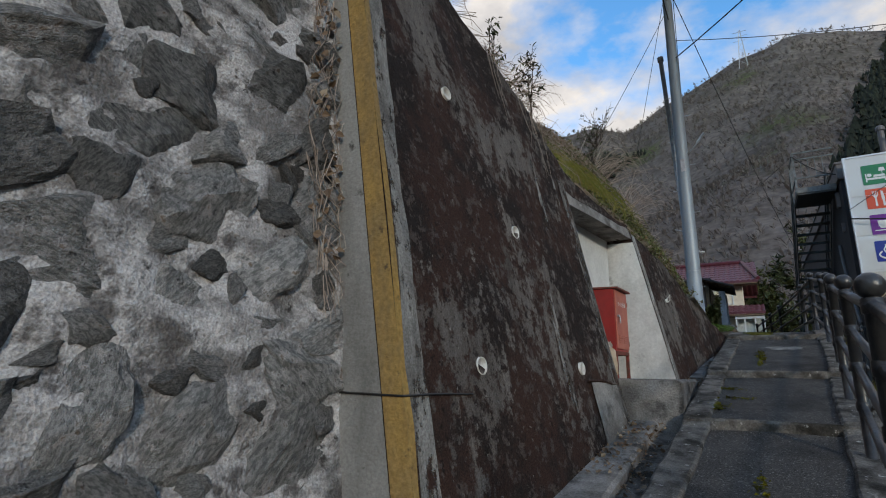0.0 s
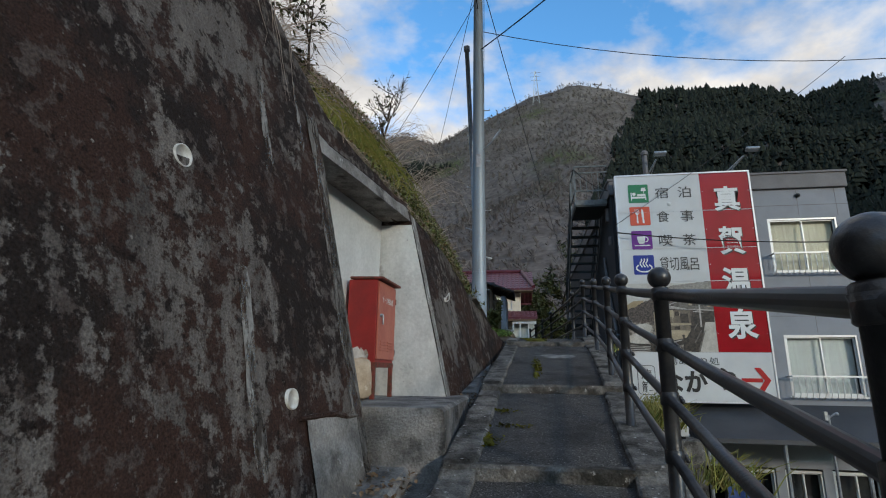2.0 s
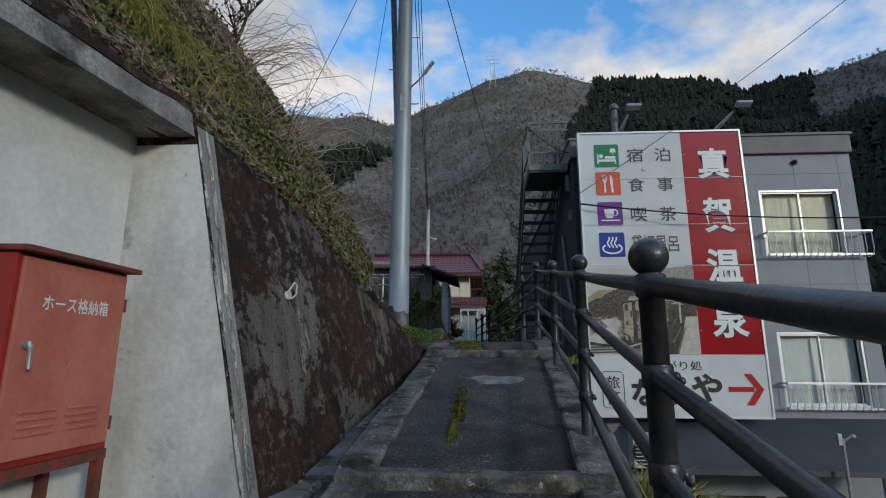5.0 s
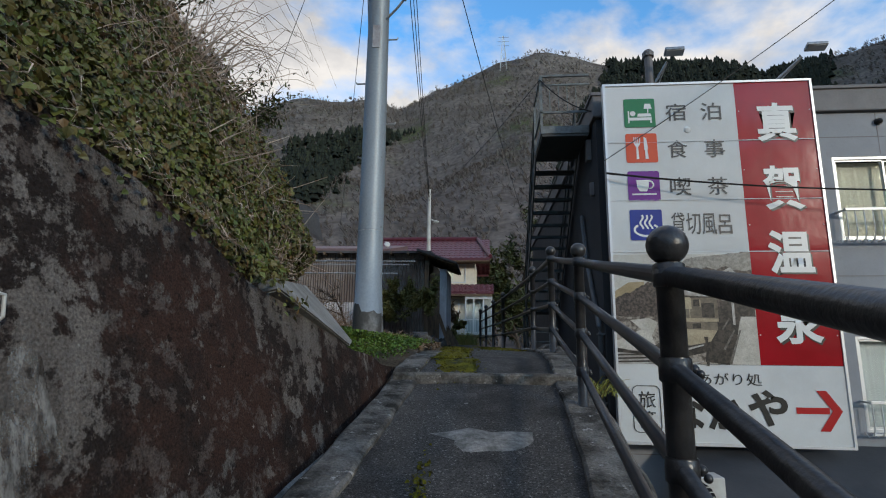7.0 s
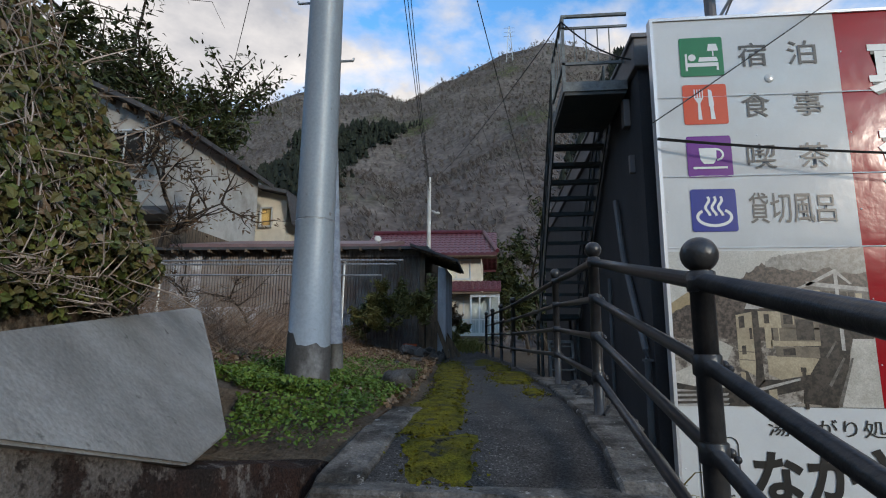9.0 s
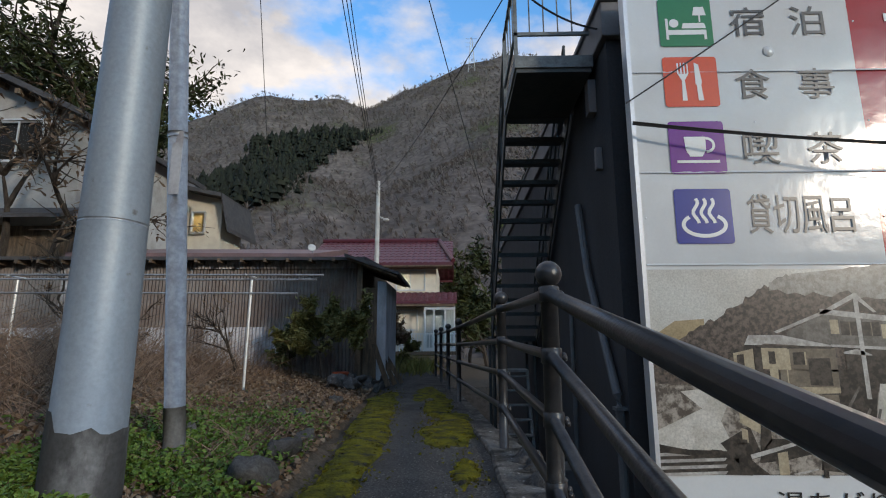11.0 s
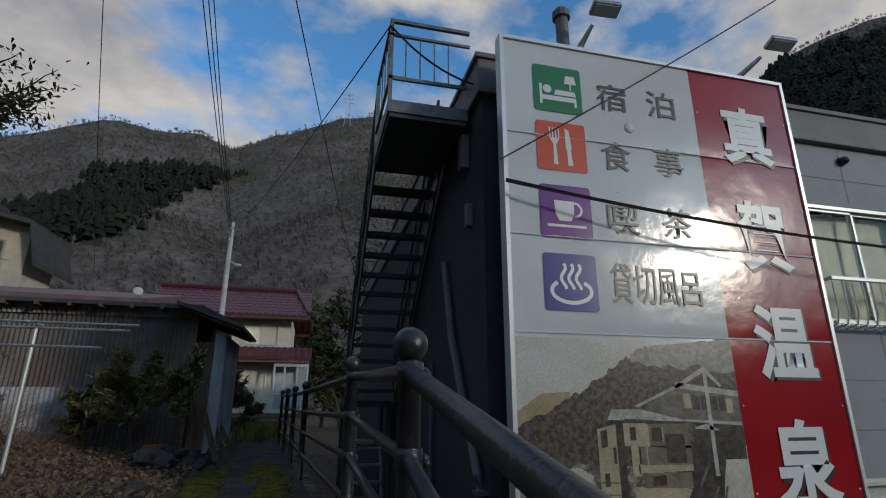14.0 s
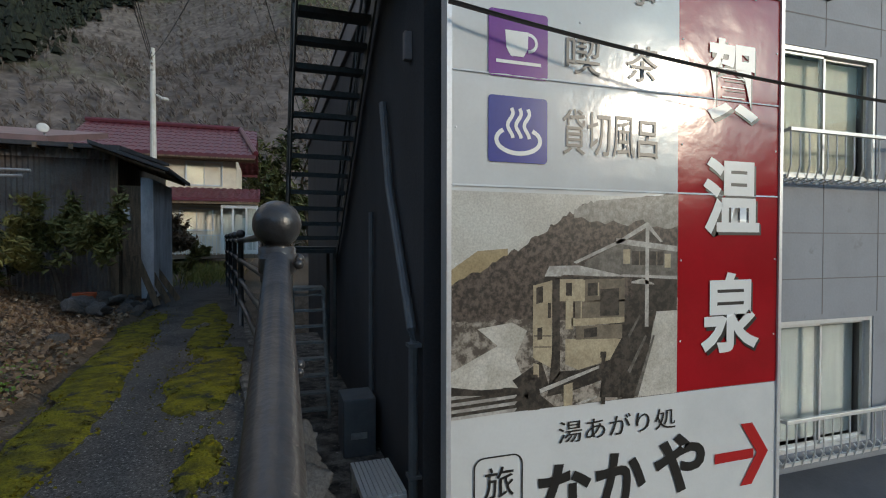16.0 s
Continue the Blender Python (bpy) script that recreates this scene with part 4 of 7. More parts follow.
def build_railing():
    fence = empty("railing", "black-painted pipe railing with ball-topped posts", "railing")
    for y in POSTS:
        x, z = rail_x(y), post_z(y)
        bm = bmesh.new()
        tube(bm, [(x, y, z - 0.25), (x, y, z + 1.10)], 0.038, 16)
        for h in RAIL_H:
            tube(bm, [(x, y, z + h - 0.035), (x, y, z + h - 0.03), (x, y, z + h + 0.03), (x, y, z + h + 0.035)], [0.04, 0.046, 0.046, 0.04], 16)
        p = part("post", bm, RAIL, fence, smooth=True)
        bm = bmesh.new()
        tube(bm, [(x, y, z + 1.09), (x, y, z + 1.125), (x, y, z + 1.13), (x, y, z + 1.15)], [0.038, 0.05, 0.036, 0.03], 16)
        ball(bm, (x, y, z + 1.20), 0.060, u=20, v=14)
        part("ball_finial", bm, RAIL, p, smooth=True)
        for h in RAIL_H:
            bm = bmesh.new()
            ball(bm, (x + 0.052, y + 0.0, z + h), 0.016, u=8, v=6)
            ball(bm, (x + 0.05, y - 0.045, z + h - 0.01), 0.013, u=8, v=6)
            tube(bm, [(x + 0.03, y, z + h), (x + 0.055, y, z + h)], 0.011, 8)
            part("clamp_bolt", bm, RAIL, p, smooth=True)
    for a, b in zip(POSTS, POSTS[1:]):
        for i, h in enumerate(RAIL_H):
            p, q = Vector((rail_x(a), a, post_z(a) + h)), Vector((rail_x(b), b, post_z(b) + h))
            bm = bmesh.new()
            tube(bm, [p, p.lerp(q, 0.5) - Vector((0, 0, 0.004)), q], 0.030 if i == 0 else 0.025, 14)
            part("rail", bm, RAIL, fence, smooth=True)
    # wall that carries the path above the low yard
    rows = []
    for k in range(80):
        y = -6 + 0.4 * k
        x = rail_x(y) + 0.19
        z = path_z(y) - 0.0
        rows.append([(x - 0.4, y, z - 0.05), (x - 0.02, y, z - 0.04 + 0.02 * rough(1, y, 2, 3))] + [(x + 0.03 + 0.05 * j + 0.04 * rough(j, y, 3, 1.3), y, z + (LOW - 0.3 - z) * (j + 0.15) / 6) for j in range(7)])
    tagged(part("wall_path", grid(rows), KERB), "rough concrete retaining wall under the path", "wall", kind="structure")


# ---- inn building ----
def window(house, x0, x1, z0, z1, y, cover, name="window", split=2):
    """A sliding window in an opening whose face lies at y and looks towards -y."""
    w = part(name, solid((x0 + 0.05, y + 0.16, z0 + 0.05), (x1 - 0.05, y + 0.17, z1 - 0.05)), cover, house)
    bm = bmesh.new()
    t = 0.045
    for lo, hi in (((x0, z0), (x1, z0 + t)), ((x0, z1 - t), (x1, z1)), ((x0, z0 + t), (x0 + t, z1 - t)), ((x1 - t, z0 + t), (x1, z1 - t))):
        box(bm, (lo[0], y - 0.02, lo[1]), (hi[0], y + 0.09, hi[1]))
    part("window_frame", bm, ALU, w)
    n = split
    for k in range(n):
        a, b = x0 + t + (x1 - x0 - 2 * t) * k / n, x0 + t + (x1 - x0 - 2 * t) * (k + 1) / n
        a, b = a - (0.02 if k else 0), b + (0.02 if k < n - 1 else 0)
        yy = y + 0.02 + 0.03 * (k % 2)
        bm = bmesh.new()
        s = 0.03
        for lo, hi in (((a, z0 + t), (b, z0 + t + s)), ((a, z1 - t - s), (b, z1 - t)), ((a, z0 + t), (a + s, z1 - t)), ((b - s, z0 + t), (b, z1 - t))):
            box(bm, (lo[0], yy - 0.012, lo[1]), (hi[0], yy + 0.012, hi[1]))
        part("sash", bm, ALU, w)
        pane = part("pane", solid((a + s, yy - 0.002, z0 + t + s), (b - s, yy + 0.002, z1 - t - s)), GLASS, w)
        pane.visible_shadow = False
    return w


def window_rail(house, x0, x1, z, y, drop=0.5):
    bm = bmesh.new()
    box(bm, (x0, y - 0.25, z - 0.02), (x1, y - 0.21, z + 0.02), bevel=0.006)
    r = part("window_guard", bm, ALU, house, "white metal window guard rail")
    for x in (x0 + 0.02, x1 - 0.02):
        part("bracket", solid((x - 0.015, y - 0.21, z - 0.02), (x + 0.015, y, z + 0.01)), ALU, r)
    bm = bmesh.new()
    box(bm, (x0, y - 0.20, z - drop), (x1, y - 0.17, z - drop + 0.03))
    part("lower_bar", bm, ALU, r)
    n = int((x1 - x0) / 0.135)
    for k in range(n + 1):
        x = x0 + 0.02 + (x1 - x0 - 0.04) * k / n
        bm = bmesh.new()
        tube(bm, [(x, y - 0.23, z), (x, y - 0.235, z - drop * 0.75), (x, y - 0.20, z - drop), (x, y - 0.08, z - drop - 0.03), (x, y - 0.02, z - drop + 0.02)], 0.009, 6)
        part("guard_bar", bm, ALU, r)


def build_inn():
    inn = empty("inn_building", "grey three-storey inn with a dark side wall and flat roof", "building", (5.0, 14.4, LOW))
    y0, y1, xl, xr = 14.40, 27.0, 2.15, 7.92
    put = lambda ob: under(ob, inn)
    # front wall built around its openings
    wx0, wx1, wins = 5.98, 7.60, [(3.84, 5.26), (0.86, 2.30)]
    pieces = []
    pieces.append(((xl + 0.2, y0, LOW), (3.4, y0 + 0.2, 6.05)))
    pieces.append(((wx1, y0, LOW), (xr, y0 + 0.2, 6.05)))
    for a, b in ((-0.75, wins[1][0]), (wins[1][1], wins[0][0]), (wins[0][1], 6.05)):
        pieces.append(((3.4, y0, a), (wx1, y0 + 0.2, b)))
    pieces.append(((3.4, y0, wins[1][0]), (wx0, y0 + 0.2, wins[1][1])))
    pieces.append(((3.4, y0, wins[0][0]), (wx0, y0 + 0.2, wins[0][1])))
    pieces.append(((3.4, y0, LOW), (wx1, y0 + 0.2, -2.4)))
    for x in (4.4, 5.5, 6.5):
        pieces.append(((x - 0.1, y0, -2.4), (x + 0.1, y0 + 0.2, -0.75)))
    for lo, hi in pieces:
        put(part("wall", solid(lo, hi), BLD_GREY))
    # siding joints
    for z in (1.05 - 0.6, 2.75, 3.25, 5.6):
        put(part("siding_joint", solid((xl + 0.3, y0 - 0.004, z), (xr - 0.005, y0 + 0.01, z + 0.012)), FASCIA))
    for x in (5.7, 6.75, 7.65):
        for a, b in ((2.36, 3.8), (5.3, 6.03)):
            put(part("siding_joint", solid((x, y0 - 0.003, a), (x + 0.01, y0 + 0.01, b)), FASCIA))
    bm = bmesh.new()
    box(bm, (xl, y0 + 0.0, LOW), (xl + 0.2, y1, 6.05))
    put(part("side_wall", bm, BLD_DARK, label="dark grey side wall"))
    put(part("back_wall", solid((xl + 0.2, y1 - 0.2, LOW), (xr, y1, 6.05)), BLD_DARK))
    put(part("side_wall", solid((xr - 0.2, y0 + 0.2, LOW), (xr, y1 - 0.2, 6.05)), BLD_GREY))
    bm = bmesh.new()
    box(bm, (xl - 0.06, y0 - 0.08, 6.05), (xr + 0.03, y1, 6.47), bevel=0.02)
    box(bm, (xl - 0.09, y0 - 0.11, 6.44), (xr + 0.06, y1 + 0.03, 6.50), bevel=0.01)
    put(part("roof", bm, FASCIA, label="brown-grey metal roof edge"))
    # Sheet behind the windows, coloured near-black for the unlit interior.
    put(part("room", solid((xl + 0.3, y0 + 0.9, LOW + 0.1), (xr - 0.3, y0 + 0.95, 6.0)), UNLIT_AND_FOOT_BLACK))
    put(window(inn, wx0, wx1, *wins[0], y0 + 0.03, CURTAIN))
    put(window(inn, wx0, wx1, *wins[1], y0 + 0.03, BLIND))
    for a, b in ((4.5, 5.4), (5.6, 6.4), (6.6, 7.6)):
        put(window(inn, a, b, -2.35, -0.8, y0 + 0.05, UNLIT_AND_FOOT_BLACK))
    for n, (a, b) in enumerate(((5.92, 7.95), (5.92, 7.95))):
        before = set(inn.children)
        window_rail(inn, a, b, wins[n][0] + 0.46, y0, 0.48)
        for o in set(inn.children) - before:
            put(o)
    # lean-to awning over the ground floor
    bm = bmesh.new()
    s = [(2.95, 14.39, 0.66), (7.95, 14.39, 0.66), (8.1, 12.75, 0.03), (3.30, 12.75, 0.03)]
    f0 = [bm.verts.new(p) for p in s]
    f1 = [bm.verts.new((p[0], p[1], p[2] - 0.09)) for p in s]
    bm.faces.new(f0[::-1])
    bm.faces.new(f1)
    for k in range(4):
        bm.faces.new((f0[k], f0[(k + 1) % 4], f1[(k + 1) % 4], f1[k]))
    bmesh.ops.recalc_face_normals(bm, faces=bm.faces)
    put(part("awning", bm, AWNING, label="dark sheet-metal awning"))
    for x in (3.5, 5.0, 6.5, 8.0):
        bm = bmesh.new()
        tube(bm, [(x, 12.85, 0.0), (x, 12.85, LOW)], 0.04, 8)
        put(part("awning_post", bm, GALV))
    # bulkhead spot under the roof edge and roof floodlights
    bm = bmesh.new()
    ball(bm, (6.78, y0 - 0.05, 5.86), 0.05, u=10, v=8)
    tube(bm, [(6.78, y0, 5.86), (6.78, y0 - 0.04, 5.86)], 0.06, 10)
    put(part("security_camera", bm, INK))
    bm = bmesh.new()
    tube(bm, [(3.10, 14.35, 6.45), (3.10, 14.35, 7.20)], 0.07, 12)
    tube(bm, [(3.10, 14.35, 7.16), (3.10, 14.35, 7.24), (3.10, 14.35, 7.29)], [0.10, 0.10, 0.06], 12)
    put(part("vent_flue", bm, FASCIA))
    # drain pipes on the dark side
    bm = bmesh.new()
    tube(bm, [(2.09, 15.7, 4.6), (2.09, 15.4, 3.7), (2.09, 14.55, 2.42), (2.09, 14.5, 2.30), (2.09, 14.5, LOW)], 0.042, 10)
    put(part("drain_pipe", bm, PIPE_GREY, label="grey slanting drain pipe"))
    for z in (2.3, 1.2, 0.2):
        put(part("pipe_clip", solid((2.04, 14.44, z - 0.015), (2.15, 14.56, z + 0.015)), PIPE_GREY))
    bm = bmesh.new()
    tube(bm, [(2.10, 16.4, 3.5), (2.10, 16.4, LOW)], 0.03, 8)
    put(part("drain_pipe", bm, PIPE_GREY))
    put(part("meter_box", solid((2.06, 14.85, 5.45), (2.15, 15.0, 5.85), bevel=0.01), FASCIA))
    put(part("switch_box", solid((2.08, 14.75, 4.75), (2.15, 14.83, 5.0), bevel=0.01), FASCIA))


for o in [build_railing, build_inn]:
    o()


def floodlight(x, y, z, dx):
    """A flat floodlight on a leaning arm above the sign."""
    thing = empty("floodlight", "grey floodlight on a slanted arm over the sign", "floodlight", (x, y, z), "sign floodlights")
    bm = bmesh.new()
    tube(bm, [(x, y, z), (x + dx * 0.75, y - 0.35, z + 0.42)], 0.022, 8)
    tube(bm, [(x + 0.1, y, z), (x + dx * 0.75, y - 0.33, z + 0.40)], 0.012, 8)
    under(part("arm", bm, GALV), thing)
    bm = bmesh.new()
    box(bm, (-0.155, -0.085, -0.03), (0.155, 0.085, 0.03), Matrix.Translation((x + dx, y - 0.5, z + 0.52)) @ Euler((radians(-16), radians(4), radians(-8))).to_matrix().to_4x4(), 0.02)
    head = under(part("lamp_head", bm, GALV), thing)
    bm = bmesh.new()
    box(bm, (-0.13, -0.065, -0.037), (0.13, 0.065, -0.029), Matrix.Translation((x + dx, y - 0.5, z + 0.52)) @ Euler((radians(-16), radians(4), radians(-8))).to_matrix().to_4x4())
    part("lens", bm, SIGN_WHITE, head)


floodlight(3.10, 14.45, 6.5, 0.30)
floodlight(5.05, 14.45, 6.5, 0.62)


# ---- the big sign ----
SY = 13.92


def words(text, x, z, w, h, mat, parent, layer=0.003, weight=0.0, spread=None, name="lettering"):
    """Lettering that fills the box with its upper left corner at x, z on the sign's face."""
    c = bpy.data.curves.new("lettering", "FONT")
    c.body, c.size, c.extrude, c.offset, c.resolution_u = text, 1.0, 0.0, weight, 3
    o = bpy.data.objects.new("lettering", c)
    scene.collection.objects.link(o)
    bpy.context.view_layer.update()
    me = bpy.data.meshes.new_from_object(o.evaluated_get(bpy.context.evaluated_depsgraph_get()))
    bpy.data.objects.remove(o)
    co = np.array([v.co[:] for v in me.vertices])
    lo, hi = co.min(0), co.max(0)
    for v in me.vertices:
        v.co = (x + (v.co.x - lo[0]) / (hi[0] - lo[0]) * w, SY - layer, z - h + (v.co.y - lo[1]) / (hi[1] - lo[1]) * h)
    me.materials.clear()
    me.materials.append(mat)
    ob = new(name, me)
    ob.parent = parent
    return ob


def flat(bm, pts, layer):
    """A polygon on the sign's face; points are x, z."""
    bm.faces.new([bm.verts.new((x, SY - layer, z)) for x, z in pts])


def round_rect(x0, z0, x1, z1, r, n=5):
    out = []
    for cx, cz, a0 in ((x1 - r, z1 - r, 0), (x0 + r, z1 - r, 90), (x0 + r, z0 + r, 180), (x1 - r, z0 + r, 270)):
        out += [(cx + r * math.cos(radians(a0 + 90 * k / n)), cz + r * math.sin(radians(a0 + 90 * k / n))) for k in range(n + 1)]
    return out


def ribbon(bm, pts, width, layer):
    """A stroke of even width along x, z points."""
    ps = [Vector(p) for p in pts]
    left, right = [], []
    for i, p in enumerate(ps):
        d = (ps[min(i + 1, len(ps) - 1)] - ps[max(i - 1, 0)]).normalized()
        nrm = Vector((-d.y, d.x)) * width / 2
        left.append(bm.verts.new((p.x + nrm.x, SY - layer, p.y + nrm.y)))
        right.append(bm.verts.new((p.x - nrm.x, SY - layer, p.y - nrm.y)))
    for k in range(len(ps) - 1):
        bm.faces.new((left[k], right[k], right[k + 1], left[k + 1]))


def build_sign():
    x0, x1, z0, z1, rx = 2.19, 5.48, 0.70, 6.42, 4.285
    sign = empty("inn_sign", "tall white and red hot-spring inn sign board", "sign", (3.8, SY, z0))
    put = lambda ob: under(ob, sign)
    # panel sheets with slightly buckled faces, butted at four seams
    cuts = [z0 + 0.02, 1.855, 3.58, 4.42, 5.40, z1 - 0.02]
    for a, b in zip(cuts, cuts[1:]):
        for xa, xb, mat in ((x0 + 0.02, rx, SIGN_WHITE), (rx, x1 - 0.02, SIGN_RED)):
            if a < 1.0 and mat is SIGN_RED:
                mat = SIGN_WHITE
            n, rows = 14, []
            for i in range(n + 1):
                x = xa + (xb - xa) * i / n
                rows.append([(x, SY + 0.004 * noise.noise((x * 1.6, (a + (b - a) * k / n) * 1.6, 3)) + 0.003 * (k in (0, n)), a + 0.003 + (b - a - 0.006) * k / n) for k in range(n + 1)])
            bm = grid(rows)
            put(part("panel", bm, mat, smooth=True))
    put(part("backing", solid((x0 + 0.01, SY + 0.012, z0 + 0.01), (x1 - 0.01, SY + 0.10, z1 - 0.01)), FASCIA))
    bm = bmesh.new()
    for lo, hi in (((x0 - 0.015, z0 - 0.015), (x0 + 0.022, z1 + 0.015)), ((x1 - 0.022, z0 - 0.015), (x1 + 0.015, z1 + 0.015)), ((x0 + 0.022, z0 - 0.015), (x1 - 0.022, z0 + 0.022)), ((x0 + 0.022, z1 - 0.022), (x1 - 0.022, z1 + 0.015))):
        box(bm, (lo[0], SY - 0.018, lo[1]), (hi[0], SY + 0.11, hi[1]))
    put(part("sign_frame", bm, SIGN_FRAME, label="thin pale metal frame"))
    # sheet seams with lifted, rippled edges and screws
    for z in cuts[2:-1]:
        bm = bmesh.new()
        n = 60
        top, bot = [], []
        for k in range(n + 1):
            x = x0 + 0.03 + (x1 - x0 - 0.06) * k / n
            q = 0.004 * abs(noise.noise((x * 9, z, 2)))
            top.append(bm.verts.new((x, SY - 0.005 - q, z + 0.006 + q)))
            bot.append(bm.verts.new((x, SY - 0.008 - 2 * q, z - 0.006 - 0.5 * q)))
        for k in range(n):
            bm.faces.new((bot[k], bot[k + 1], top[k + 1], top[k]))
        put(part("panel_seam", bm, SIGN_WHITE))
    bm = bmesh.new()
    for z in (1.2, 2.3, 3.0, 4.0, 4.9, 5.9):
        for x in (x0 + 0.06, 3.3, rx + 0.04, x1 - 0.06):
            ball(bm, (x, SY - 0.003, z), 0.009, (1, 0.5, 1), 8, 5)
    put(part("screws", bm, SIGN_FRAME))
    bm = bmesh.new()
    ball(bm, (3.50, SY, 5.60), 0.055, (1, 0.4, 1), 12, 8)
    put(part("round_cap", bm, SIGN_WHITE))
    for x in (2.5, 3.8, 5.2):
        put(part("stand_off", solid((x - 0.03, SY + 0.10, z0 + 0.3), (x + 0.03, 14.40, z0 + 0.36)), GALV))
    # icons
    ix, iw = 2.505, 0.50
    for top, mat, kind in ((6.16, IC_GREEN, "bed"), (5.55, IC_ORANGE, "meal"), (4.905, IC_PURPLE, "cup"), (4.262, IC_BLUE, "spa")):
        bm = bmesh.new()
        flat(bm, round_rect(ix, top - 0.50, ix + iw, top, 0.03), 0.0075)
        icon = put(part("icon", bm, mat))
        bm = bmesh.new()
        L = 0.0105
        P = lambda u, v: (ix + iw * u, top - 0.5 * v)
        if kind == "bed":
            flat(bm, [P(0.12, 0.42), P(0.17, 0.42), P(0.17, 0.86), P(0.12, 0.86)], L)
            flat(bm, [P(0.17, 0.66), P(0.88, 0.66), P(0.88, 0.76), P(0.17, 0.76)], L)
            flat(bm, [P(0.83, 0.76), P(0.88, 0.76), P(0.88, 0.86), P(0.83, 0.86)], L)
            flat(bm, [P(0.42, 0.63), P(0.45, 0.52), P(0.85, 0.52), P(0.88, 0.63)], L)
            flat(bm, [(P(0.28, 0.52)[0] + 0.045 * math.cos(k * math.tau / 14), P(0.28, 0.52)[1] + 0.045 * math.sin(k * math.tau / 14)) for k in range(14)], L)
            flat(bm, [P(0.64, 0.36), P(0.68, 0.18), P(0.86, 0.18), P(0.90, 0.36)], L)
            flat(bm, [P(0.755, 0.36), P(0.785, 0.36), P(0.785, 0.50), P(0.755, 0.50)], L)
        elif kind == "meal":
            for k in range(4):
                flat(bm, [P(0.26 + 0.06 * k, 0.12), P(0.285 + 0.06 * k, 0.12), P(0.285 + 0.06 * k, 0.34), P(0.26 + 0.06 * k, 0.34)], L)
            flat(bm, [P(0.26, 0.34), P(0.465, 0.34), P(0.40, 0.46), P(0.325, 0.46)], L)
            flat(bm, [P(0.335, 0.46), P(0.39, 0.46), P(0.41, 0.88), P(0.32, 0.88)], L)
            flat(bm, [P(0.58, 0.12), P(0.66, 0.16), P(0.70, 0.50), P(0.69, 0.56), P(0.58, 0.56)], L)
            flat(bm, [P(0.60, 0.56), P(0.68, 0.56), P(0.71, 0.88), P(0.61, 0.88)], L)
        elif kind == "cup":
            flat(bm, [P(0.27, 0.30), P(0.66, 0.30), P(0.65, 0.56), P(0.58, 0.68), P(0.36, 0.68), P(0.29, 0.56)], L)
            ribbon(bm, [P(0.66 + 0.14 * math.sin(a * 0.35), 0.46 - 0.13 * math.cos(a * 0.35)) for a in range(10)], 0.024, L)
            flat(bm, [P(0.12, 0.75), P(0.88, 0.75), P(0.88, 0.80), P(0.12, 0.80)], L)
        else:
            for k in range(3):
                ribbon(bm, [P(0.36 + 0.14 * k + 0.045 * math.sin(a * 0.75 + 0.4), 0.18 + 0.045 * a) for a in range(11)], 0.030, L)
            pts = [P(0.5 + 0.37 * math.sin(radians(a)), 0.66 + 0.20 * -math.cos(radians(a))) for a in range(40, 325, 12)]
            ribbon(bm, pts, 0.034, L)
        part("pictogram", bm, LETTER, icon)
    # words beside the icons
    for text, x, z, w, h in (("宿", 3.17, 6.06, 0.33, 0.30), ("泊", 3.73, 6.06, 0.32, 0.30), ("食", 3.16, 5.42, 0.32, 0.30), ("事", 3.74, 5.42, 0.32, 0.30),
                             ("喫", 3.17, 4.79, 0.32, 0.30), ("茶", 3.74, 4.79, 0.32, 0.30), ("貸", 3.14, 4.21, 0.21, 0.36), ("切", 3.37, 4.20, 0.22, 0.35), ("風", 3.61, 4.19, 0.22, 0.34), ("呂", 3.86, 4.17, 0.20, 0.31)):
        put(words(text, x, z, w, h, INK_FADED, sign, 0.009, 0.004))
    for text, zc, w, h in (("真", 5.70, 0.62, 0.66), ("賀", 4.60, 0.60, 0.72), ("温", 3.57, 0.66, 0.68), ("泉", 2.53, 0.68, 0.72)):
        x = 4.885 - w / 2
        put(words(text, x + 0.025, zc + h / 2 - 0.03, w, h, INK, sign, 0.0075, 0.04))
        put(words(text, x, zc + h / 2, w, h, LETTER, sign, 0.0105, 0.028))
    put(words("湯あがり処", 3.12, 1.735, 1.16, 0.18, INK, sign, 0.009, 0.002))
    for text, x, z, w, h in (("な", 2.93, 1.40, 0.50, 0.50), ("か", 3.47, 1.42, 0.50, 0.50), ("や", 4.05, 1.50, 0.56, 0.52)):
        put(words(text, x, z, w, h, INK, sign, 0.009, 0.035))
    put(words("旅", 2.48, 1.45, 0.25, 0.24, INK, sign, 0.009, 0.004))
    put(words("籠", 2.48, 1.17, 0.25, 0.25, INK, sign, 0.009, 0.004))
    bm = bmesh.new()
    ring = round_rect(2.40, 0.86, 2.80, 1.53, 0.08)
    ribbon(bm, ring + ring[:1], 0.012, 0.009)
    put(part("label_outline", bm, INK))
    bm = bmesh.new()
    flat(bm, [(4.72, 1.17), (5.18, 1.17), (5.18, 1.26), (4.72, 1.26)], 0.009)
    flat(bm, [(5.02, 1.50), (5.16, 1.50), (5.36, 1.215), (5.22, 1.215)], 0.0095)
    flat(bm, [(5.22, 1.215), (5.36, 1.215), (5.16, 0.93), (5.02, 0.93)], 0.0095)
    put(part("arrow", bm, material("arrow_red", (0.42, 0.02, 0.02), 0.25, grain=0.05, bump=0), label="red arrow pointing along the road"))
    build_sign_photo(sign, put)


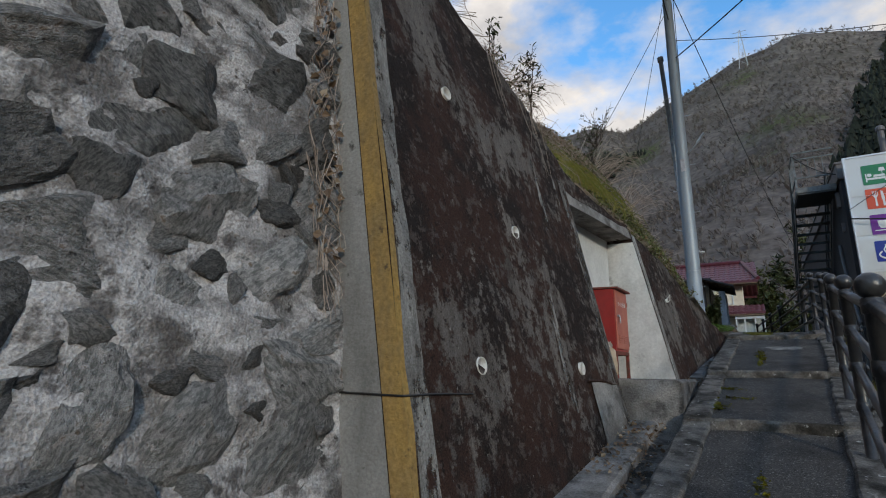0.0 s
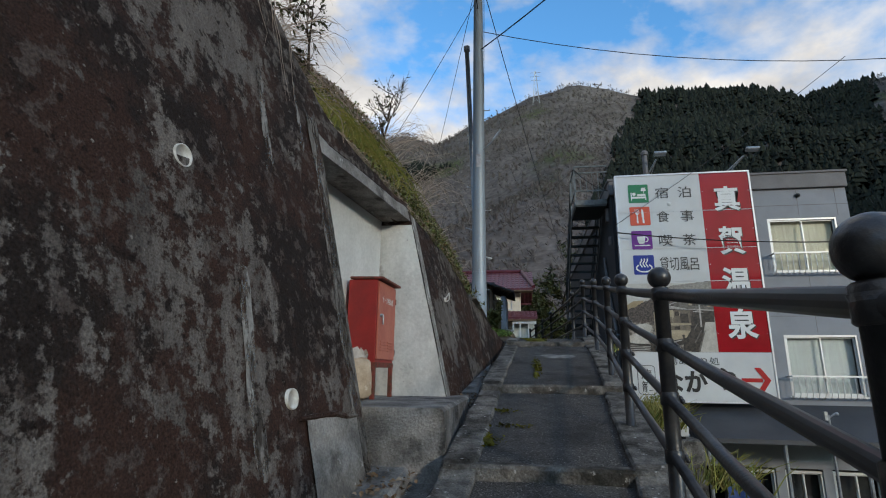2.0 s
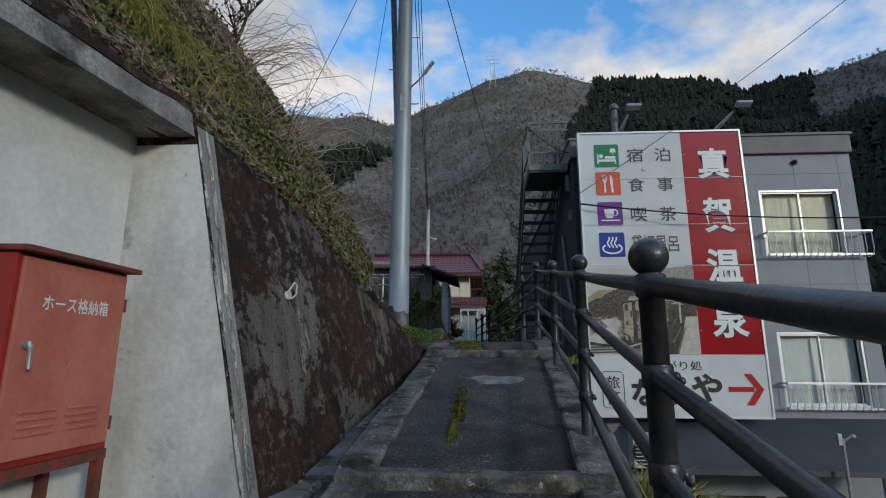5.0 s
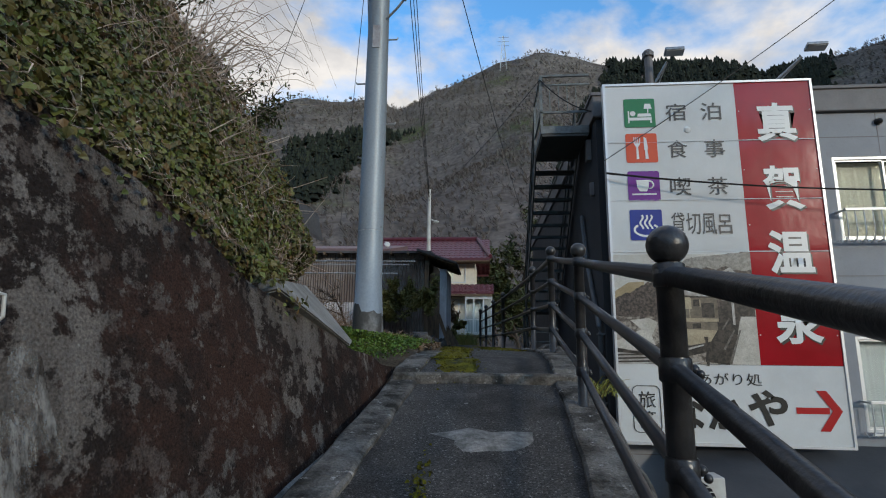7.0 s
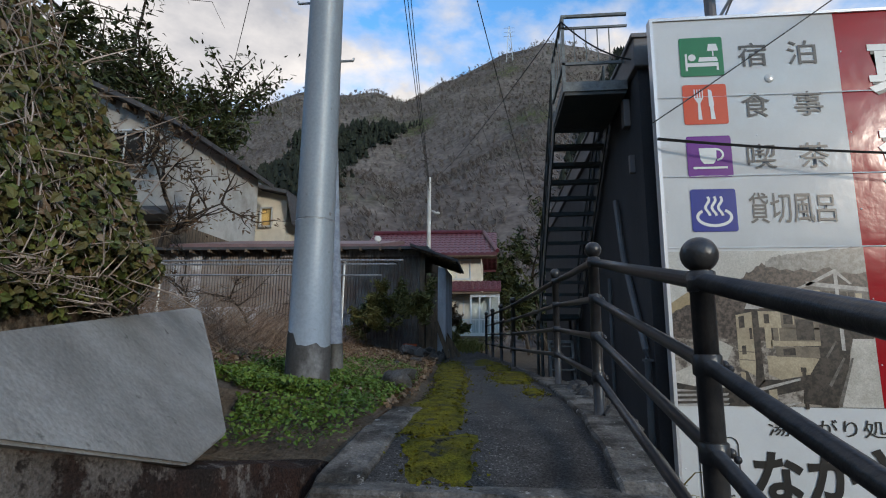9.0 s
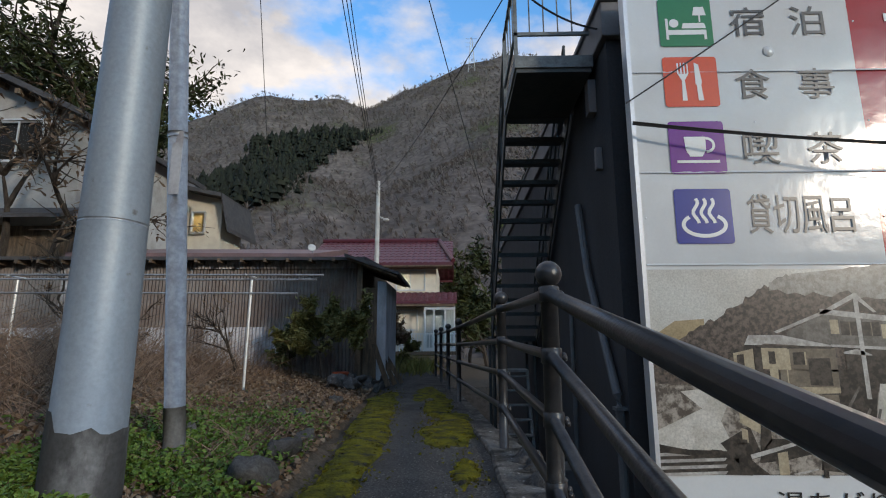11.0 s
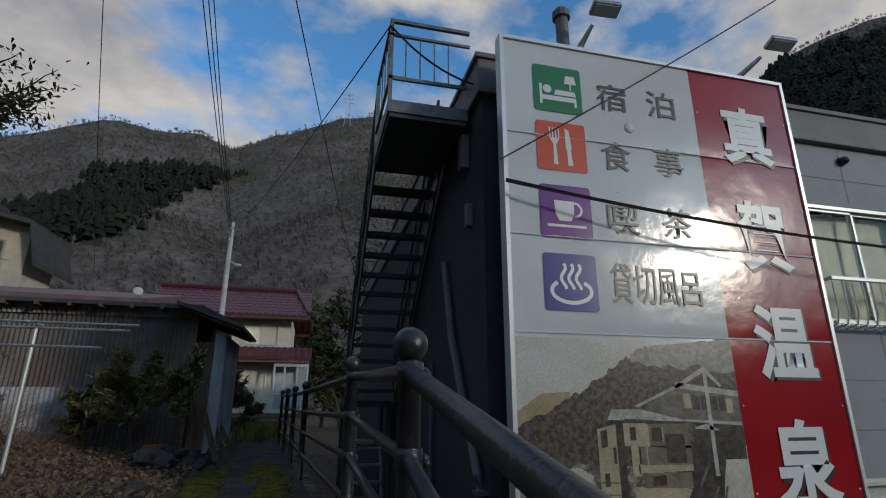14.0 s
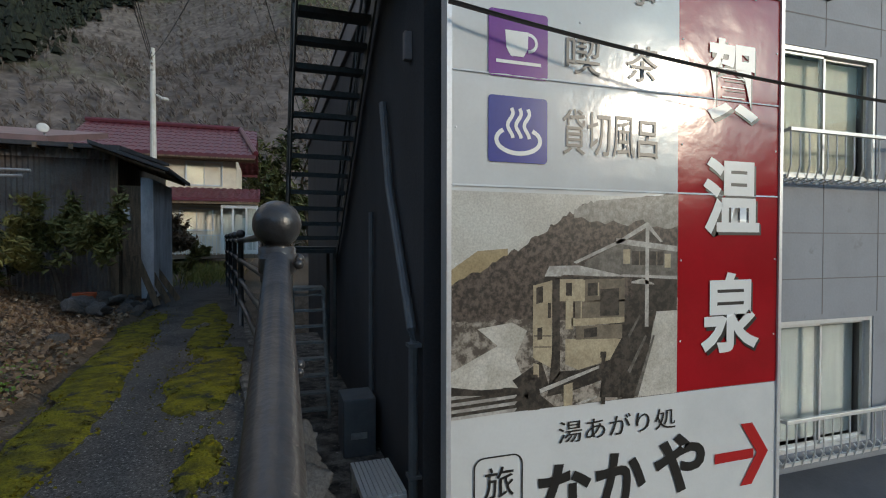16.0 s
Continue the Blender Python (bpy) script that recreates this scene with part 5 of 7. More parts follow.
def build_sign_photo(sign, put):
    """The sepia picture of an old inn printed on the board."""
    sep = lambda n, a, b, sc=14: material("print_" + n, a, 0.28, second=b, scale=sc, cut=(0.42, 0.58), grain=0.25, grain_scale=60, bump=0)
    sky, hill, pale, dark = sep("sky", (0.50, 0.49, 0.44), (0.44, 0.42, 0.37), 2), sep("hill", (0.13, 0.10, 0.08), (0.04, 0.033, 0.028), 22), sep("road", (0.52, 0.49, 0.43), (0.42, 0.39, 0.33), 5), sep("dark", (0.030, 0.026, 0.022), (0.075, 0.062, 0.05), 18)
    mid, wall, roof, sand = sep("ground", (0.09, 0.073, 0.058), (0.34, 0.30, 0.25), 17), sep("house", (0.42, 0.35, 0.235), (0.33, 0.27, 0.18), 6), sep("roof", (0.46, 0.44, 0.40), (0.30, 0.28, 0.25), 9), sep("field", (0.36, 0.28, 0.16), (0.30, 0.23, 0.13), 5)
    X = lambda u: 2.215 + (4.285 - 2.215) * u
    Z = lambda v: 3.57 - (3.57 - 1.86) * v

    def shape(mat, layer, *polys):
        for p in polys:
            bm = bmesh.new()
            flat(bm, [(X(u), Z(v)) for u, v in p], 0.006 + layer * 0.0006)
            put(part("print", bm, mat))
    rect = lambda a, b, c, d: [(a, b), (c, b), (c, d), (a, d)]
    rng = random.Random(4)
    rag = lambda a, b, n, amp: [(a[0] + (b[0] - a[0]) * k / n, a[1] + (b[1] - a[1]) * k / n + (rng.uniform(-amp, amp) if 0 < k < n else 0)) for k in range(n + 1)]
    shape(sky, 0, rect(0, 0.02, 1, 1))
    shape(sand, 1, [(0, 0.36), (0.10, 0.28), (0.22, 0.27), (0.22, 0.40), (0, 0.45)])
    shape(hill, 2, rag((0, 0.43), (0.22, 0.30), 14, 0.012) + rag((0.22, 0.30), (0.55, 0.06), 24, 0.015) + rag((0.55, 0.06), (1, 0.0), 14, 0.012) + [(1, 0.75), (0, 0.75)])
    shape(mid, 3, rag((0, 0.58), (0.40, 0.60), 12, 0.02) + [(1, 0.62), (1, 1), (0, 1)])
    shape(pale, 4, [(0.10, 0.62), (0.24, 0.60), (0.30, 0.64), (0.25, 0.76), (0.30, 0.90), (0.16, 0.90), (0.0, 0.88), (0.0, 0.80), (0.18, 0.70)], [(0.90, 0.55), (1.0, 0.52), (1, 1), (0.80, 1), (0.86, 0.75)])
    shape(dark, 5, rag((0, 0.88), (0.34, 0.92), 10, 0.02) + [(0.42, 1), (0.0, 1)], [(0.62, 0.98), (0.66, 0.62), (0.74, 0.52), (0.88, 0.50), (0.84, 0.74), (0.78, 1.0)], [(0.24, 0.86), (0.36, 0.78), (0.40, 0.92), (0.30, 0.95)])
    shape(roof, 6, *[[(0.0, 0.905 + 0.03 * k), (0.26, 0.895 + 0.03 * k), (0.25, 0.91 + 0.03 * k), (0.0, 0.92 + 0.03 * k)] for k in range(4)])
    # the inn itself, drawn on a sheet 765 wide and about 800 high
    def C(x, y):
        u = (x - 50) / 765
        return u, (y - 40 - 10 * u) / (810 - 90 * u)

    def draw(mat, layer, *polys):
        shape(mat, layer, *[[C(p[k], p[k + 1]) for k in range(0, len(p), 2)] for p in polys])
    band = lambda x0, y0, x1, y1: (x0, y0, x1, y0, x1, y1, x0, y1)
    shade, grey = sep("shade", (0.20, 0.165, 0.12), (0.14, 0.115, 0.085), 9), sep("grey", (0.17, 0.155, 0.135), (0.10, 0.09, 0.075), 12)
    mist = sep("mist", (0.30, 0.285, 0.25), (0.20, 0.185, 0.16), 20)
    shape(mist, 2.5, rag((0.50, 0.09), (0.60, 0.045), 8, 0.012) + [(1, 0.0), (1, 0.15)] + rag((1, 0.16), (0.50, 0.13), 14, 0.02))
    # upper inn with its gable
    draw(grey, 7, (470, 300, 600, 225, 810, 255, 810, 350, 600, 345, 470, 330))
    draw(dark, 7.4, (640, 350, 812, 350, 812, 470, 735, 475, 640, 460), (640, 215, 695, 175, 750, 222))
    draw(roof, 7.8, (430, 300, 585, 222, 695, 152, 755, 222, 745, 224, 693, 172, 600, 228, 440, 306), (580, 212, 812, 238, 812, 258, 580, 232), (600, 342, 812, 346, 812, 358, 600, 350))
    draw(wall, 8.0, band(606, 252, 632, 304), band(762, 266, 786, 316))
    draw(dark, 8.0, band(638, 258, 758, 308))
    draw(shade, 8.3, band(664, 258, 668, 308), band(698, 258, 702, 308), band(730, 260, 734, 308))
    # house on the slope: pale end wall, shaded middle, balconied front
    draw(roof, 7.8, (335, 352, 350, 315, 450, 312, 600, 345, 600, 354, 400, 345, 372, 358))
    draw(wall, 8.2, (298, 380, 360, 362, 360, 680, 298, 640), (385, 352, 465, 360, 465, 440, 385, 440), (405, 440, 430, 440, 430, 540, 405, 540), (425, 500, 612, 492, 612, 515, 425, 530), (450, 575, 560, 570, 600, 575, 560, 650, 450, 685), (405, 575, 450, 575, 450, 685, 405, 665))
    draw(shade, 8.5, (470, 362, 612, 356, 612, 440, 470, 440), (436, 440, 612, 432, 612, 495, 436, 502), (440, 530, 612, 520, 612, 572, 440, 577), band(300, 560, 358, 566), band(300, 600, 358, 605))
    draw(dark, 8.8, (362, 362, 384, 356, 388, 700, 350, 745, 362, 600), (524, 396, 592, 392, 592, 490, 524, 492), (480, 376, 518, 372, 518, 418, 480, 420), (468, 538, 514, 532, 514, 566, 468, 570), (308, 392, 330, 386, 330, 444, 308, 450), band(406, 374, 426, 420), band(346, 446, 356, 500), (312, 535, 328, 532, 328, 575, 312, 578), (278, 385, 340, 352, 600, 350, 600, 358, 372, 362, 300, 384), (386, 690, 450, 686, 540, 660, 540, 720, 430, 760, 345, 780, 350, 745))
    draw(wall, 9.1, band(462, 364, 470, 440), band(515, 372, 520, 420), band(456, 440, 460, 500), (400, 740, 430, 730, 430, 810, 400, 815), (300, 660, 318, 665, 318, 740, 300, 745))
    # posts and rail of the lane, telegraph pole, parasol
    draw(dark, 9.4, band(604, 515, 618, 790), band(530, 640, 544, 810), (285, 715, 318, 710, 320, 825, 282, 828), band(526, 620, 547, 642), band(288, 700, 314, 716), (48, 740, 130, 752, 280, 745, 280, 770, 130, 772, 48, 770), (618, 500, 728, 470, 700, 640, 650, 790, 618, 790))
    draw(grey, 9.6, (625, 560, 668, 486, 672, 492, 630, 572), (625, 690, 690, 560, 696, 566, 634, 700), (650, 780, 720, 560, 727, 562, 664, 785))
    draw(roof, 9.8, (320, 752, 470, 690, 522, 670, 522, 680, 470, 702, 322, 768), band(688, 155, 702, 530), (636, 368, 678, 356, 722, 374, 722, 378, 636, 374), (440, 806, 515, 780, 515, 785, 450, 812))


build_sign()


# ---- outside stair on the inn's side ----
def build_stair():
    st = empty("outside_stair", "dark steel outside stair with a railed top landing", "staircase", (1.65, 17.5, 3.0))
    put = lambda ob: under(ob, st)
    xa, xb = 1.25, 2.08
    y_top, z_top, y_bot, z_bot = 16.0, 5.98, 19.35, 3.05
    n = 13
    for k in range(n + 1):
        y, z = y_top + (y_bot - y_top) * (k + 0.25) / n, z_top + (z_bot - z_top) * (k + 0.25) / n
        bm = bmesh.new()
        box(bm, (xa + 0.02, y - 0.15, z - 0.015), (xb - 0.02, y + 0.11, z + 0.015))
        box(bm, (xa + 0.02, y - 0.15, z - 0.05), (xb - 0.02, y - 0.135, z - 0.0155))
        put(part("tread", bm, STAIR_STEEL))
    for x in (xa, xb):
        bm = bmesh.new()
        d = Vector((0, y_bot - y_top, z_bot - z_top)).normalized()
        u = Vector((0, -d.z, d.y)) * 0.11
        p, q = Vector((x, y_top - 0.05, z_top - 0.02)), Vector((x, y_bot + 0.12, z_bot - 0.12))
        vs = []
        for sx in (-0.012, 0.012):
            vs.append([bm.verts.new(v + Vector((sx, 0, 0))) for v in (p - u, p + u, q + u, q - u)])
        bm.faces.new(vs[0])
        bm.faces.new(vs[1][::-1])
        for k in range(4):
            bm.faces.new((vs[0][k], vs[1][k], vs[1][(k + 1) % 4], vs[0][(k + 1) % 4]))
        bmesh.ops.recalc_face_normals(bm, faces=bm.faces)
        put(part("stringer", bm, STAIR_STEEL))
        for h in (1.0, 0.55):
            bm = bmesh.new()
            tube(bm, [(x, y_top, z_top + h), (x, y_bot, z_bot + h)], 0.02, 8)
            put(part("handrail", bm, STAIR_STEEL))
        for k in range(0, 6):
            y, z = y_top + (y_bot - y_top) * k / 5, z_top + (z_bot - z_top) * k / 5
            bm = bmesh.new()
            tube(bm, [(x, y, z - 0.05), (x, y, z + 1.0)], 0.018, 8)
            put(part("baluster", bm, STAIR_STEEL))
    # top landing
    bm = bmesh.new()
    box(bm, (xa - 0.02, 14.72, 5.93), (xb + 0.02, 15.95, 6.07))
    put(part("landing", bm, STAIR_GREY))
    put(part("landing_underside", solid((xa, 14.74, 5.88), (xb, 15.94, 5.929)), STAIR_STEEL))
    pieces = []
    pieces.append(((xa - 0.02, 14.73, 7.06), (2.14, 14.77, 7.10)))
    pieces.append(((xa - 0.02, 14.73, 6.88), (2.14, 14.76, 6.91)))
    pieces.append(((xa - 0.02, 14.73, 6.33), (2.08, 14.76, 6.37)))
    pieces.append(((xa - 0.02, 14.77, 7.06), (xa + 0.02, 16.0, 7.10)))
    pieces.append(((xa - 0.02, 14.77, 6.33), (xa + 0.01, 16.0, 6.37)))
    for y in (14.75, 15.98):
        pieces.append(((xa - 0.02, y - 0.02, 6.07), (xa + 0.02, y + 0.02, 7.06)))
    for lo, hi in pieces:
        put(part("landing_rail", solid(lo, hi), STAIR_GREY))
    for k in range(1, 5):
        x = xa + 0.16 * k
        put(part("baluster", solid((x - 0.007, 14.74, 6.37), (x + 0.007, 14.755, 6.88)), STAIR_GREY))
        y = 14.75 + 0.25 * k
        put(part("baluster", solid((xa - 0.007, y - 0.007, 6.37), (xa + 0.007, y + 0.007, 7.06)), STAIR_GREY))
    # lower landing on posts, then a short open flight into the passage
    bm = bmesh.new()
    box(bm, (xa, 19.4, 2.94), (xb, 20.6, 3.05))
    put(part("landing", bm, STAIR_STEEL))
    for x, y in ((xa + 0.03, 19.45), (xb - 0.03, 19.45), (xa + 0.03, 20.55), (xb - 0.03, 20.55)):
        bm = bmesh.new()
        tube(bm, [(x, y, 0.78), (x, y, 2.95)], 0.035, 8)
        put(part("landing_post", bm, STAIR_STEEL))
    lad = empty("step_ladder", "grey open-tread step ladder in the side passage", "ladder", (1.5, 17.6, 0.78))
    for x in (1.27, 1.72):
        bm = bmesh.new()
        tube(bm, [(x, 17.35, 0.78), (x - 0.03 * (x > 1.5), 17.9, 2.48)], 0.028, 8)
        under(part("side_rail", bm, STAIR_GREY), lad)
    for k in range(8):
        u = (k + 0.6) / 8
        y, z = 17.35 + 0.55 * u, 0.78 + 1.7 * u
        under(part("tread", solid((1.28, y - 0.07, z - 0.012), (1.70, y + 0.07, z + 0.012)), STAIR_GREY), lad)
    under(part("top_plate", solid((1.26, 17.82, 2.46), (1.70, 18.2, 2.50)), STAIR_GREY), lad)
    tagged(part("passage_floor", solid((0.9, 13.95, 0.58), (2.15, 24, 0.78)), KERB), "dark concrete floor of the side passage", "floor", kind="structure")
    tagged(part("passage_wall", solid((1.0, 13.95, LOW), (2.15, 14.1, 0.58)), KERB), "concrete end wall below the side passage", "wall", kind="structure")


build_stair()


# ---- poles ----
def build_poles():
    pole = empty("utility_pole", "tall blue-grey steel utility pole with a dark base band", "utility pole", (-1.28, 12.0, 2.1))
    put = lambda ob: under(ob, pole)
    bm = bmesh.new()
    tube(bm, [(-1.28, 12, 2.0), (-1.28, 12, 3.5), (-1.28, 12, 12.5)], [0.174, 0.162, 0.105], 28)
    put(part("shaft", bm, POLE, smooth=True))
    bm = bmesh.new()
    tube(bm, [(-1.28, 12, 3.52), (-1.28, 12, 3.535)], 0.163, 28)
    put(part("joint_band", bm, GALV, smooth=True))
    bm = bmesh.new()
    rings = []
    for k in range(28):
        a = k * math.tau / 28
        rings.append((math.cos(a), math.sin(a), 2.50 + 0.07 * noise.noise((math.cos(a) * 2, math.sin(a) * 2, 1)) + (0.09 if 10 < k < 20 else 0)))
    lo = [bm.verts.new((-1.28 + 0.182 * c, 12 + 0.182 * s, 2.0)) for c, s, z in rings]
    hi = [bm.verts.new((-1.28 + 0.175 * c, 12 + 0.175 * s, z)) for c, s, z in rings]
    for k in range(28):
        bm.faces.new((lo[k], lo[(k + 1) % 28], hi[(k + 1) % 28], hi[k]))
    put(part("base_band", bm, POLE_DARK, label="dark peeling base band", smooth=True))
    for z, sgn in ((5.0, 1), (5.6, -1), (6.25, 1), (6.95, -1), (7.6, 1), (8.2, -1)):
        bm = bmesh.new()
        tube(bm, [(-1.28 + 0.14 * sgn, 12, z), (-1.28 + 0.27 * sgn, 12.0, z), (-1.28 + 0.275 * sgn, 12.0, z + 0.025)], 0.011, 6)
        put(part("climbing_peg", bm, GALV))
    put(part("number_plate", solid((-1.32, 11.846, 6.05), (-1.22, 11.853, 6.38)), PALE_TIN, label="small yellowed number plate"))
    bm = bmesh.new()
    tube(bm, [(-1.2, 11.95, 6.5), (-1.0, 11.85, 6.62), (-0.82, 11.78, 6.8)], 0.018, 6)
    tube(bm, [(-0.90, 11.81, 6.72), (-0.72, 11.74, 6.92)], 0.035, 8)
    put(part("bracket_lamp", bm, GALV))
    pole.location, pole.rotation_euler = (-1.26, 12.04, 2.1), (-0.012, 0, 0)
    thin = empty("conduit_pole", "slim galvanised pole beside the utility pole", "pole", (-1.30, 12.96, 2.1))
    foot, top = Vector((-1.295, 12.97, 2.03)), Vector((-1.584, 12.37, 9.62))
    up = lambda z: foot.lerp(top, (z - foot.z) / (top.z - foot.z))
    for name, z0, z1, r0, r1, mat in (("shaft", 2.5, 9.55, 0.066, 0.056, GALV), ("base_sleeve", 2.03, 2.5, 0.07, 0.069, POLE_DARK), ("cap", 9.5, 9.62, 0.08, 0.08, POLE_DARK), ("joint_collar", 4.32, 4.36, 0.068, 0.068, GALV)):
        bm = bmesh.new()
        tube(bm, [up(z0), up(z1)], [r0, r1], 16)
        under(part(name, bm, mat, smooth=name != "cap"), thin)
    p = up(4.1)
    under(part("name_plate", solid((p.x - 0.01, p.y - 0.075, 3.9), (p.x + 0.06, p.y - 0.068, 4.35)), PALE_TIN), thin)
    bm = bmesh.new()
    tube(bm, [up(4.72) + Vector((-0.05, 0, 0)), up(4.75) + Vector((-0.24, -0.06, 0.03))], 0.014, 6)
    under(part("stay_bracket", bm, GALV), thin)
    tv = empty("antenna_pole", "thin grey pole with a small lamp before the far house", "pole", (-2.33, 28, 2.3))
    bm = bmesh.new()
    tube(bm, [(-2.33, 28, 2.2), (-2.33, 28, 8.95)], [0.11, 0.07], 10)
    under(part("shaft", bm, AC_WHITE), tv)
    bm = bmesh.new()
    tube(bm, [(-2.33, 28, 7.6), (-2.05, 27.9, 7.45)], 0.03, 6)
    ball(bm, (-2.0, 27.9, 7.42), 0.09, (1.4, 1, 0.7), 8, 6)
    for z in (8.3, 8.5, 8.7):
        tube(bm, [(-2.33, 27.8, z), (-2.33, 28.2, z)], 0.04, 6)
    under(part("lamp", bm, AC_WHITE), tv)


build_poles()


def build_cables():
    def cable(a, b, sag, r=0.008, n=18, label="thin black overhead cable"):
        a, b = Vector(a), Vector(b)
        bm = bmesh.new()
        tube(bm, [a.lerp(b, k / n) - Vector((0, 0, 4 * sag * (k / n) * (1 - k / n))) for k in range(n + 1)], r, 5)
        tagged(part("overhead_cable", bm, CABLE), label, "cable", "overhead cables")
    cable((1.23, 14.73, 7.0), (-2.33, 28, 8.7), 0.25)
    cable((1.23, 14.73, 7.0), (2.15, 14.45, 6.2), 0.12, 0.012)
    cable((2.14, 13.78, 4.83), (7.9, 13.2, 4.32), 0.12, 0.012, label="twisted black service cable before the sign")
    cable((2.14, 13.77, 4.845), (7.9, 13.19, 4.335), 0.13, 0.007)
    cable((2.12, 13.85, 5.06), (7.5, 12.8, 8.8), 0.10, 0.007)
    cable((-1.26, 12.14, 9.3), (9.0, 1.0, 11.2), 0.7, 0.016)
    cable((-1.26, 12.14, 9.9), (16, 13, 9.6), 1.2, 0.010)
    cable((-1.26, 12.14, 10.5), (-1.2, -6, 9.8), 0.4, 0.014)
    for k in range(3):
        cable((-1.26 + 0.08 * k, 12.15, 11.2 + 0.3 * k), (-2.33, 28, 8.4 + 0.15 * k), 0.3, 0.010)
    cable((-1.26, 12.14, 11.8), (3.6, 40, 7.5), 0.5, 0.012)
    cable((-1.26, 12.14, 10.9), (-9.5, 24, 8.5), 0.4, 0.008)
    cable((-1.26, 12.14, 11.6), (-7.0, 30, 7.5), 0.4, 0.008)


build_cables()


# ---- hose cabinet and sack in the niche ----
def build_hose_box():
    x, y, z = -1.70, 5.43, 1.03           # front corner nearest the path's start
    turn = Matrix.Translation((x, y, z)) @ Matrix.Rotation(radians(-3.0), 4, "Z")
    thing = empty("hose_cabinet", "red steel fire-hose cabinet on legs, door coloured as sunlit, in the niche", "cabinet", (x, y, z))
    W, D, H, L = 0.58, 0.30, 0.82, 0.34     # along y, back from the front, height, legs
    put = lambda ob: under(ob, thing)
    bm = bmesh.new()
    box(bm, (-D, 0, L), (-0.004, W, L + H - 0.02), turn, 0.006)
    put(part("body", bm, BOX_RED))
    bm = bmesh.new()
    box(bm, (-D - 0.015, -0.02, L + H - 0.02), (0.03, W + 0.02, L + H + 0.004), turn @ Matrix.Rotation(radians(1.5), 4, "Y"), 0.006)
    put(part("lid", bm, BOX_RUST))
    bm = bmesh.new()
    box(bm, (-0.003, 0.02, L + 0.03), (0.014, W - 0.02, L + H - 0.035), turn, 0.005)
    # Door colour carries the light falling on the front.
    door = put(part("door", bm, BOX_DOOR, label="orange-red door, coloured lighter as if sunlit"))
    for k in range(4):
        for j in (0, 1):
            bm = bmesh.new()
            box(bm, (0.014, 0.09 + 0.22 * j, L + 0.11 + 0.028 * k), (0.022, 0.26 + 0.22 * j, L + 0.124 + 0.028 * k), turn, 0.003)
            part("louvre", bm, BOX_DOOR, door)
    bm = bmesh.new()
    m = turn
    tube(bm, [m @ Vector(p) for p in ((0.012, 0.07, L + 0.45), (0.035, 0.07, L + 0.45))], 0.016, 10)
    tube(bm, [m @ Vector(p) for p in ((0.035, 0.07, L + 0.46), (0.045, 0.07, L + 0.44), (0.045, 0.075, L + 0.36))], 0.009, 8)
    part("door_handle", bm, GALV, door)
    for k in (0.1, 0.75):
        bm = bmesh.new()
        tube(bm, [m @ Vector((0.01, W - 0.012, L + H * k)), m @ Vector((0.01, W - 0.012, L + H * k + 0.06))], 0.009, 8)
        part("hinge", bm, BOX_RUST, door)
    bm = bmesh.new()
    box(bm, (-D - 0.003, -0.003, L - 0.045), (0.004, W + 0.003, L), turn, 0.004)
    put(part("base_frame", bm, BOX_RUST))
    for a, b in ((-D, 0), (-0.04, 0), (-D, W - 0.04), (-0.04, W - 0.04)):
        bm = bmesh.new()
        box(bm, (a, b, -0.01), (a + 0.04, b + 0.04, L - 0.045), turn, 0.003)
        put(part("leg", bm, BOX_RUST))
    # the words on the door
    c = bpy.data.curves.new("lettering", "FONT")
    c.body, c.size, c.offset, c.resolution_u = "ホース格納箱", 1.0, 0.01, 2
    o = bpy.data.objects.new("lettering", c)
    scene.collection.objects.link(o)
    bpy.context.view_layer.update()
    me = bpy.data.meshes.new_from_object(o.evaluated_get(bpy.context.evaluated_depsgraph_get()))
    bpy.data.objects.remove(o)
    co = np.array([v.co[:] for v in me.vertices])
    lo, hi = co.min(0), co.max(0)
    for v in me.vertices:
        v.co = turn @ Vector((0.0165, 0.12 + (v.co.x - lo[0]) / (hi[0] - lo[0]) * 0.34, L + H - 0.235 + (v.co.y - lo[1]) / (hi[1] - lo[1]) * 0.065))
    me.materials.clear()
    me.materials.append(LETTER)
    ob = new("lettering", me)
    ob.parent = door
    # sack
    sack = empty("grain_sack", "full beige plastic sack leaning in the niche", "sack", (-1.80, 5.10, 1.03))
    bm = bmesh.new()
    bmesh.ops.create_uvsphere(bm, u_segments=28, v_segments=20, radius=1)
    for v in bm.verts:
        c = v.co.copy()
        q = Vector([math.copysign(abs(a) ** 0.42, a) for a in c])
        k = 1 + 0.10 * noise.noise((c.x * 2.2, c.y * 2.2, c.z * 2.2)) + 0.05 * noise.noise((c.x * 6, c.y * 6, c.z * 5))
        v.co = Vector((q.x * 0.115 * k * (1 - 0.22 * max(0, c.z)), q.y * 0.165 * k, q.z * 0.185 + 0.19))
    bmesh.ops.transform(bm, matrix=Matrix.Translation((-1.80, 5.10, 1.03)) @ Matrix.Rotation(radians(-48), 4, "Z") @ Matrix.Rotation(radians(-7), 4, "Y"), verts=bm.verts)
    under(part("bag", bm, SACK, smooth=True), sack)
    bm = bmesh.new()
    ring0, ring1 = [], []
    m = Matrix.Translation((-1.80, 5.10, 1.03)) @ Matrix.Rotation(radians(-48), 4, "Z") @ Matrix.Rotation(radians(-7), 4, "Y")
